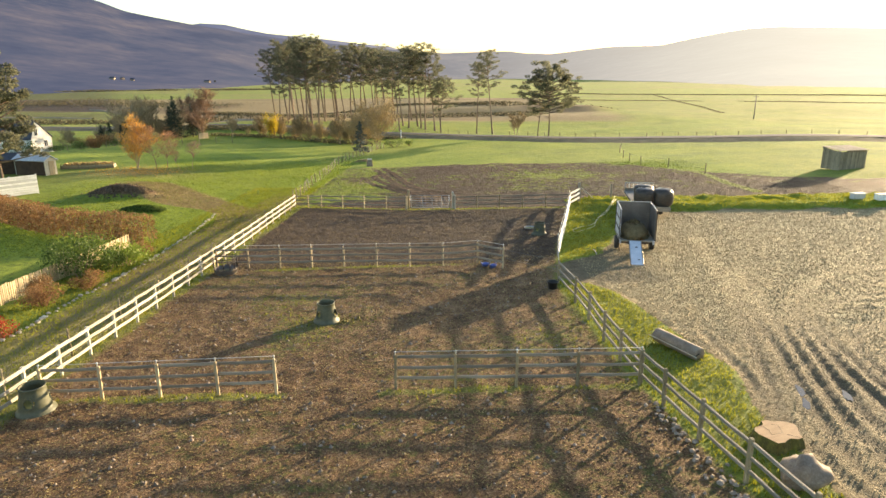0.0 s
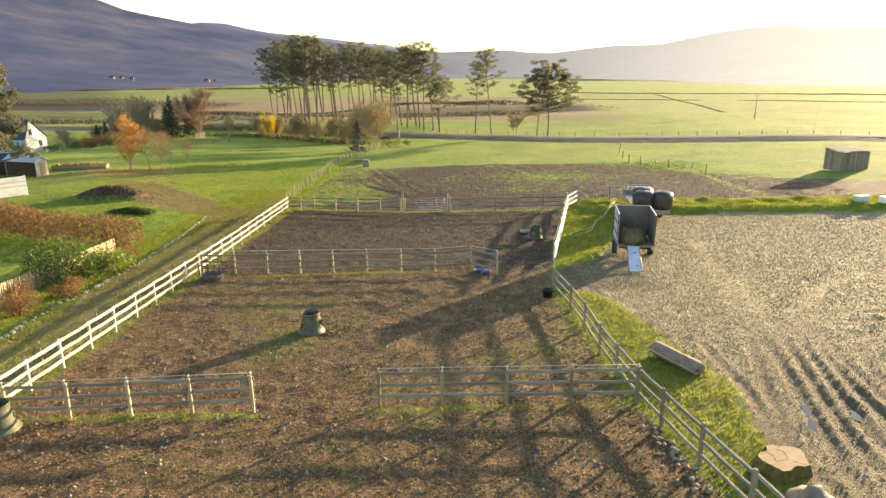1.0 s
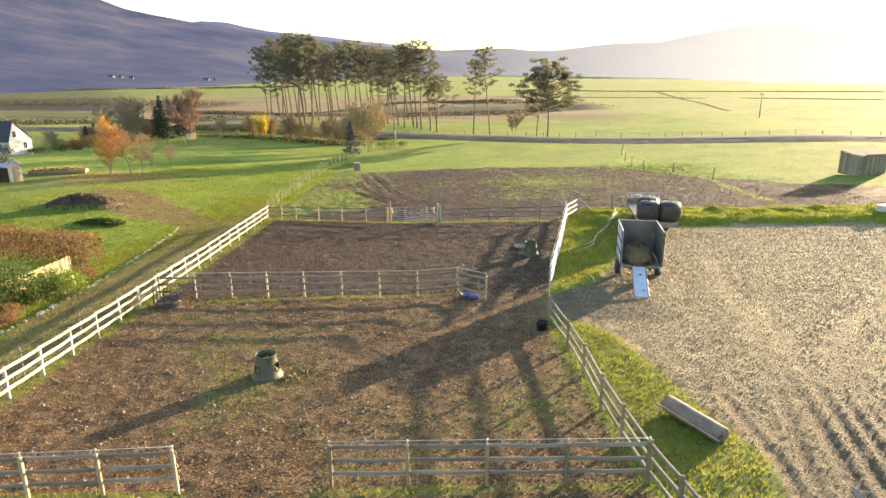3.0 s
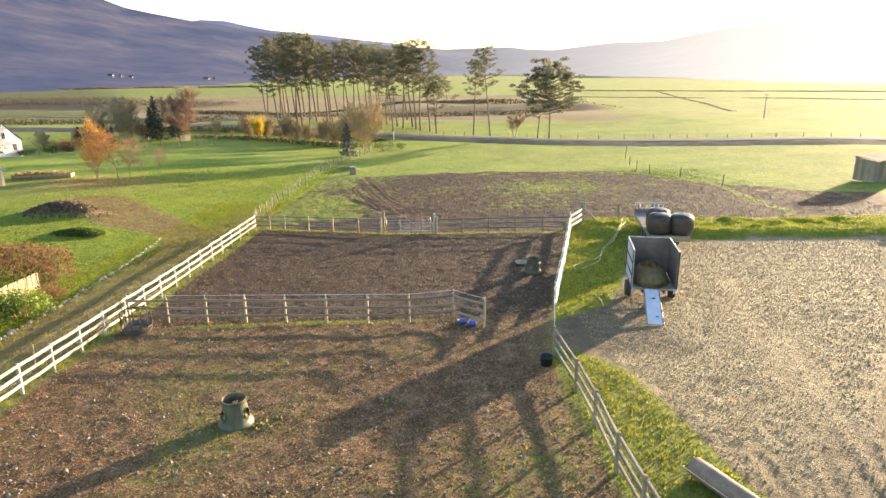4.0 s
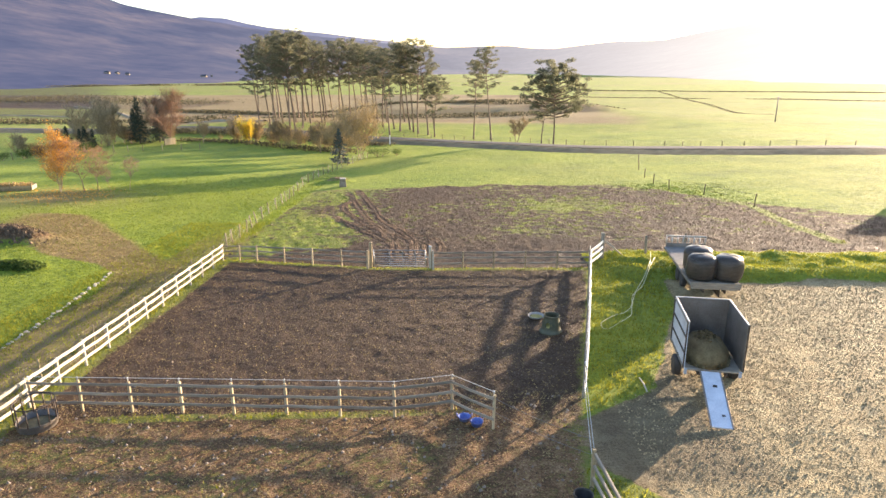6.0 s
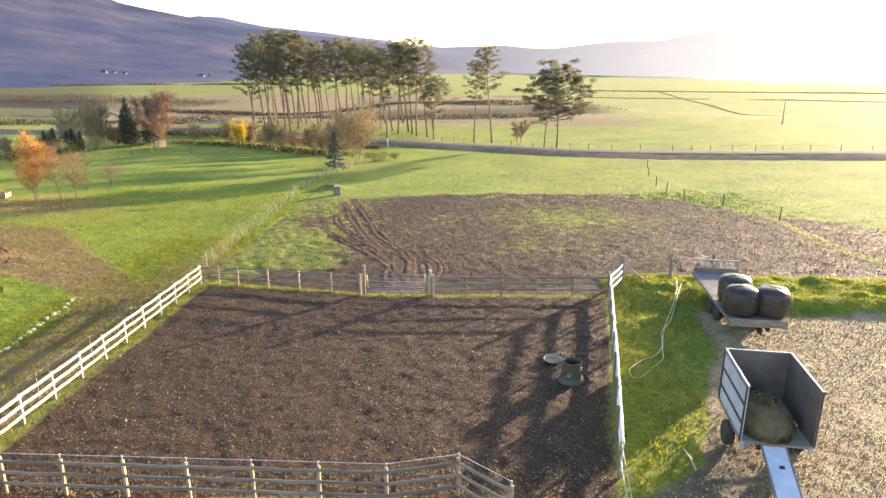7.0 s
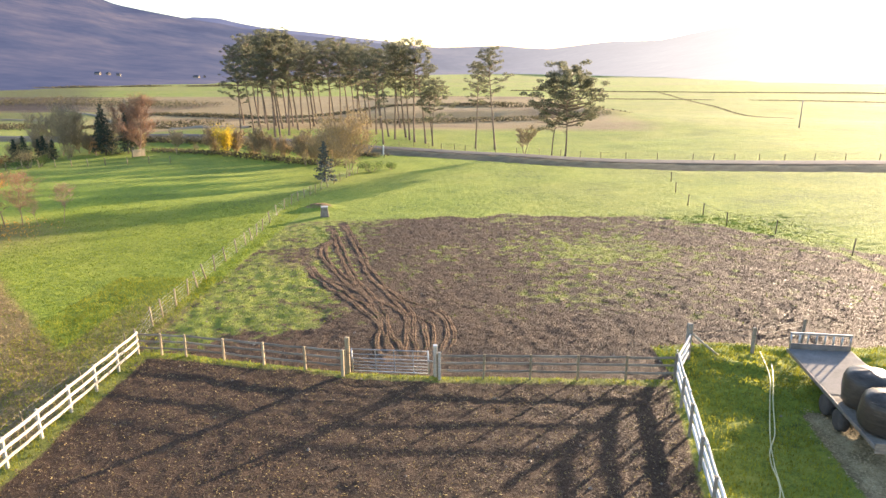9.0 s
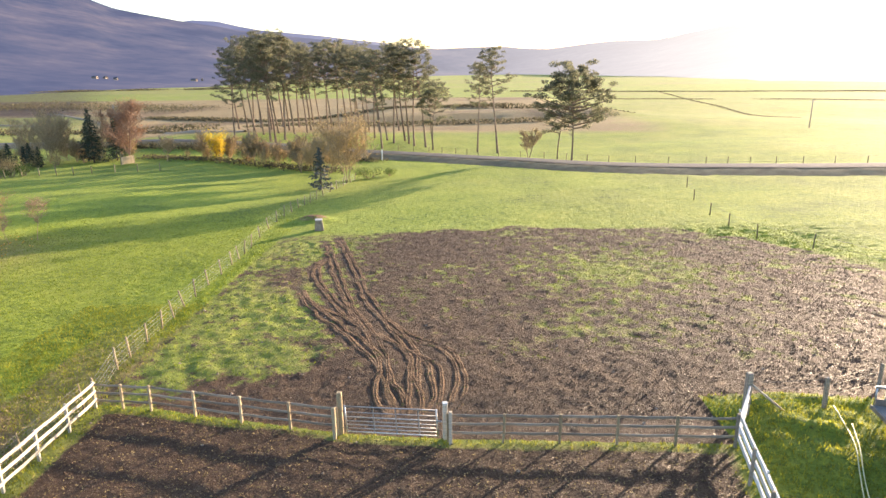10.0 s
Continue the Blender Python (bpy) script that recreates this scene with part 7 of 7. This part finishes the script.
scatter_rocks("loose_stones", "pale stones scattered over the trampled paddock", "stones", STONE, 9000, (-13.3, 9, 8, 34), 0.015, 0.10, lambda x, y, g_, s_, a_: in_paddock(x, y) * 0.55, 6)
scatter_rocks("loose_stones", "pale stones scattered over the muddy paddock and field", "stones", STONE, 5000, (-14, 24, 34, 80), 0.02, 0.11, lambda x, y, g_, s_, a_: (1 - g_) * (1 - a_) * 0.22, 6)
scatter_rocks("earth_clods", "dark clods of trampled mud", "mud", CLOD, 110000, (-13.4, 9.5, 8, 53), 0.014, 0.06, lambda x, y, g_, s_, a_: in_paddock(x, y) * np.where(y > 32.5, 0.42, 0.36))
scatter_rocks("earth_clods", "dark clods of hoof-poached mud in the field", "mud", CLOD, 150000, (-14, 34, 51, 84), 0.02, 0.07, lambda x, y, g_, s_, a_: np.clip(1.15 - 1.3 * g_, 0, 1) * (1 - a_) * 0.5 * (np.min([away(x, y, p) for p in TRACKS], axis=0) > 0.3))
SAND_CLOD = surface("sand_clods", ((0.26, 0.195, 0.10), (0.37, 0.285, 0.155), (0.49, 0.39, 0.22)), 3.0, 0.9, 0, 0.4, 20, None, 0.3, True)
scatter_rocks("earth_clods", "dark clods on the soil mound", "mud", CLOD, 3500, (-35, -27, 55.4, 59.6), 0.05, 0.2, lambda x, y, g_, s_, a_: np.exp(-(((x + 31) / 3.0) ** 2 + ((y - 57.4) / 1.5) ** 2) ** 2))
scatter_rocks("sand_lumps", "tan lumps of churned arena sand", "sand", SAND_CLOD, 150000, (7, 32, 8, 47), 0.014, 0.056, lambda x, y, g_, s_, a_: a_ * (0.35 + 0.6 * step(0.2, 0.5, np.min([away(x, y, p) for p in RUTS], axis=0))))
def scatter_blades(name, label, category, mat, count, area, wide, tall, keep, flat=0.0):
    """Single-pointed blades: upright, or lying when flat is 1."""
    r_ = np.random.default_rng(count + int(area[0] * 7))
    xs, ys = r_.uniform(area[0], area[1], count), r_.uniform(area[2], area[3], count)
    g_, st_, sa_, we_ = zones(xs, ys)
    ok = r_.random(count) < keep(xs, ys, g_, st_, sa_)
    xs, ys, g_, sa_, we_ = xs[ok], ys[ok], g_[ok], sa_[ok], we_[ok]
    zs = land(xs, ys) + relief(xs, ys, g_, sa_, we_)
    n_ = len(xs)
    a, lean_a = r_.uniform(0, 6.283, n_), r_.uniform(0, 6.283, n_)
    t_, w_ = tall * r_.uniform(0.5, 1.3, n_), wide * r_.uniform(0.6, 1.3, n_) / 2
    out = t_ * (r_.uniform(0.1, 0.7, n_) * (1 - flat) + flat)
    up = t_ * (1 - flat) + 0.01 + 0.02 * flat * r_.random(n_)
    v1 = np.stack([xs + w_ * np.cos(a), ys + w_ * np.sin(a), zs - 0.01 + 0.02 * flat], 1)
    v2 = np.stack([xs - w_ * np.cos(a), ys - w_ * np.sin(a), zs - 0.01 + 0.02 * flat], 1)
    v3 = np.stack([xs + out * np.cos(lean_a), ys + out * np.sin(lean_a), zs + up], 1)
    me = mesh_from(name, np.stack([v1, v2, v3], 1).reshape(-1, 3), np.arange(3 * n_).reshape(-1, 3), False)
    me.materials.append(mat)
    return tagged(new(name, me), label, category, kind="stuff")


scatter_blades("grass_tufts", "bright rough grass along fences, bank and arena edge", "grass", LEAF_OLIVE, 330000, (-14, 34, 8, 54), 0.04, 0.10, lambda x, y, g_, s_, a_: np.clip(1.6 * (g_ - 0.4), 0, 1) * (1 - a_))
scatter_blades("grass_tufts", "worn yellowing grass along the lane and edging", "grass", LEAF_OLIVE, 60000, (-21, -13.6, 10, 66), 0.045, 0.10, lambda x, y, g_, s_, a_: np.clip(g_ - 0.3, 0, 1) * 0.9)
scatter_blades("grass_tufts", "tussocky grass in the poached field", "grass", LEAF_LAWN, 130000, (-15, 30, 51, 106), 0.06, 0.075, lambda x, y, g_, s_, a_: np.clip(1.2 * (g_ - 0.3), 0, 1) * step(84, 74, y) * step(30, 22, x) * step(0.25, 0.5, np.min([away(x, y, p) for p in TRACKS], axis=0)))
scatter_blades("lawn_grass", "short mown lawn grass", "grass", LEAF_LAWN, 150000, (-42, -14, 36, 104), 0.06, 0.06, lambda x, y, g_, s_, a_: np.clip(1.4 * (g_ - 0.35), 0, 1) * (1 - 0.6 * np.clip(s_, 0, 1)) * step(104, 80, y) * step(-42, -34, x))
LITTER = surface("dry_litter", ((0.17, 0.125, 0.048), (0.29, 0.22, 0.09), (0.41, 0.325, 0.155)), 1.0, 0.9, 0, 0, 5, None, 0.35, True, 0.3)
scatter_blades("dry_litter", "trodden straw and dead grass on the paddock", "litter", LITTER, 65000, (-13.3, 7, 8, 34), 0.045, 0.08, lambda x, y, g_, s_, a_: in_paddock(x, y) * 0.8, 0.8)
scatter_blades("dry_litter", "trodden straw and dead grass in the back paddock", "litter", LITTER, 30000, (-13.3, 9.5, 33, 53), 0.05, 0.09, lambda x, y, g_, s_, a_: in_paddock(x, y) * 0.45, 0.8)
scatter_blades("dry_litter", "dead leaves and dry grass on the worn tan ground beside the lawn", "litter", LITTER, 45000, (-37, -14, 44, 68), 0.08, 0.14, lambda x, y, g_, s_, a_: np.clip(1.6 * (s_ - 0.45), 0, 1), 0.6)
scatter_leaves("dead_leaves", "fallen orange birch leaves on the lawn", "leaves", LEAF_ORANGE, 2500, (-46, -33, 70, 84), 0.13, 0.3, lambda x, y, g_, s_, a_: np.exp(-((x + 39) / 4) ** 2 - ((y - 77) / 4) ** 2), 0.03)
scatter_leaves("spilled_hay", "hay strewn round the feeder", "hay", HAY, 700, (-7, -3, 22.5, 25.5), 0.14, 0.4, lambda x, y, g_, s_, a_: np.exp(-((x + 4.3) / 0.9) ** 2 - ((y - 24.0) / 0.45) ** 2), 0.03)

# ---- wheel ruts pressed into the wet field ----
RUT_PROFILE = ((-0.3, -0.05), (-0.2, -0.006), (-0.13, 0.02), (-0.09, 0.018), (-0.06, 0.0), (0.0, -0.004), (0.06, 0.0), (0.09, 0.018), (0.13, 0.02), (0.2, -0.006), (0.3, -0.05))
for k, chain in enumerate(TRACKS + [[(x + 0.36, y + 0.2) for x, y in c] for c in TRACKS[:5]]):
    pts = np.array(smooth_chain(chain, 5))
    s_len = np.concatenate([[0], np.cumsum(np.hypot(*np.diff(pts, axis=0).T))])
    u = np.arange(0, s_len[-1], 0.12)
    px_, py_ = np.interp(u, s_len, pts[:, 0]), np.interp(u, s_len, pts[:, 1])
    dx, dy = np.gradient(px_), np.gradient(py_)
    dl = np.hypot(dx, dy)
    sway = 0.16 * fuzz(u, u * 0 + 3 * k, 1.3, 61 + k, 2)
    fade = np.minimum(1, np.minimum(u, s_len[-1] - u) / 2.5)
    wide_ = 0.85 + 0.35 * fuzz(u, u * 0, 2.2, 71 + k, 2)
    vs_ = []
    for off, h in RUT_PROFILE:
        o = 0.55 * off * wide_ + sway
        x, y = px_ - dy / dl * o, py_ + dx / dl * o
        lump = 0.03 * fuzz(x, y, 0.3, 81, 2) + 0.02 * fuzz(x, y, 1.1, 83, 2)
        vs_.append(np.stack([x, y, land(x, y) + 0.022 + (0.32 * h + 0.6 * lump * (abs(off) < 0.25)) * fade - 0.05 * (1 - fade)], 1))
    vs_ = np.stack(vs_, 1)
    c_ = len(RUT_PROFILE)
    q = (np.arange(len(u) - 1)[:, None] * c_ + np.arange(c_ - 1)[None, :]).ravel()
    me = mesh_from("wheel_rut", vs_.reshape(-1, 3), np.stack([q, q + 1, q + 1 + c_, q + c_], 1))
    me.materials.append(ground_mesh.materials[0])
    me.attributes.new("wet", "FLOAT", "POINT").data.foreach_set("value", np.full(len(me.vertices), 0.35, np.float32))
    me.attributes.new("grass", "FLOAT", "POINT").data.foreach_set("value", np.full(len(me.vertices), 0.30, np.float32))
    tagged(new("wheel_rut", me), "wet wheel rut with raised mud lips winding up the field", "rut", kind="structure")
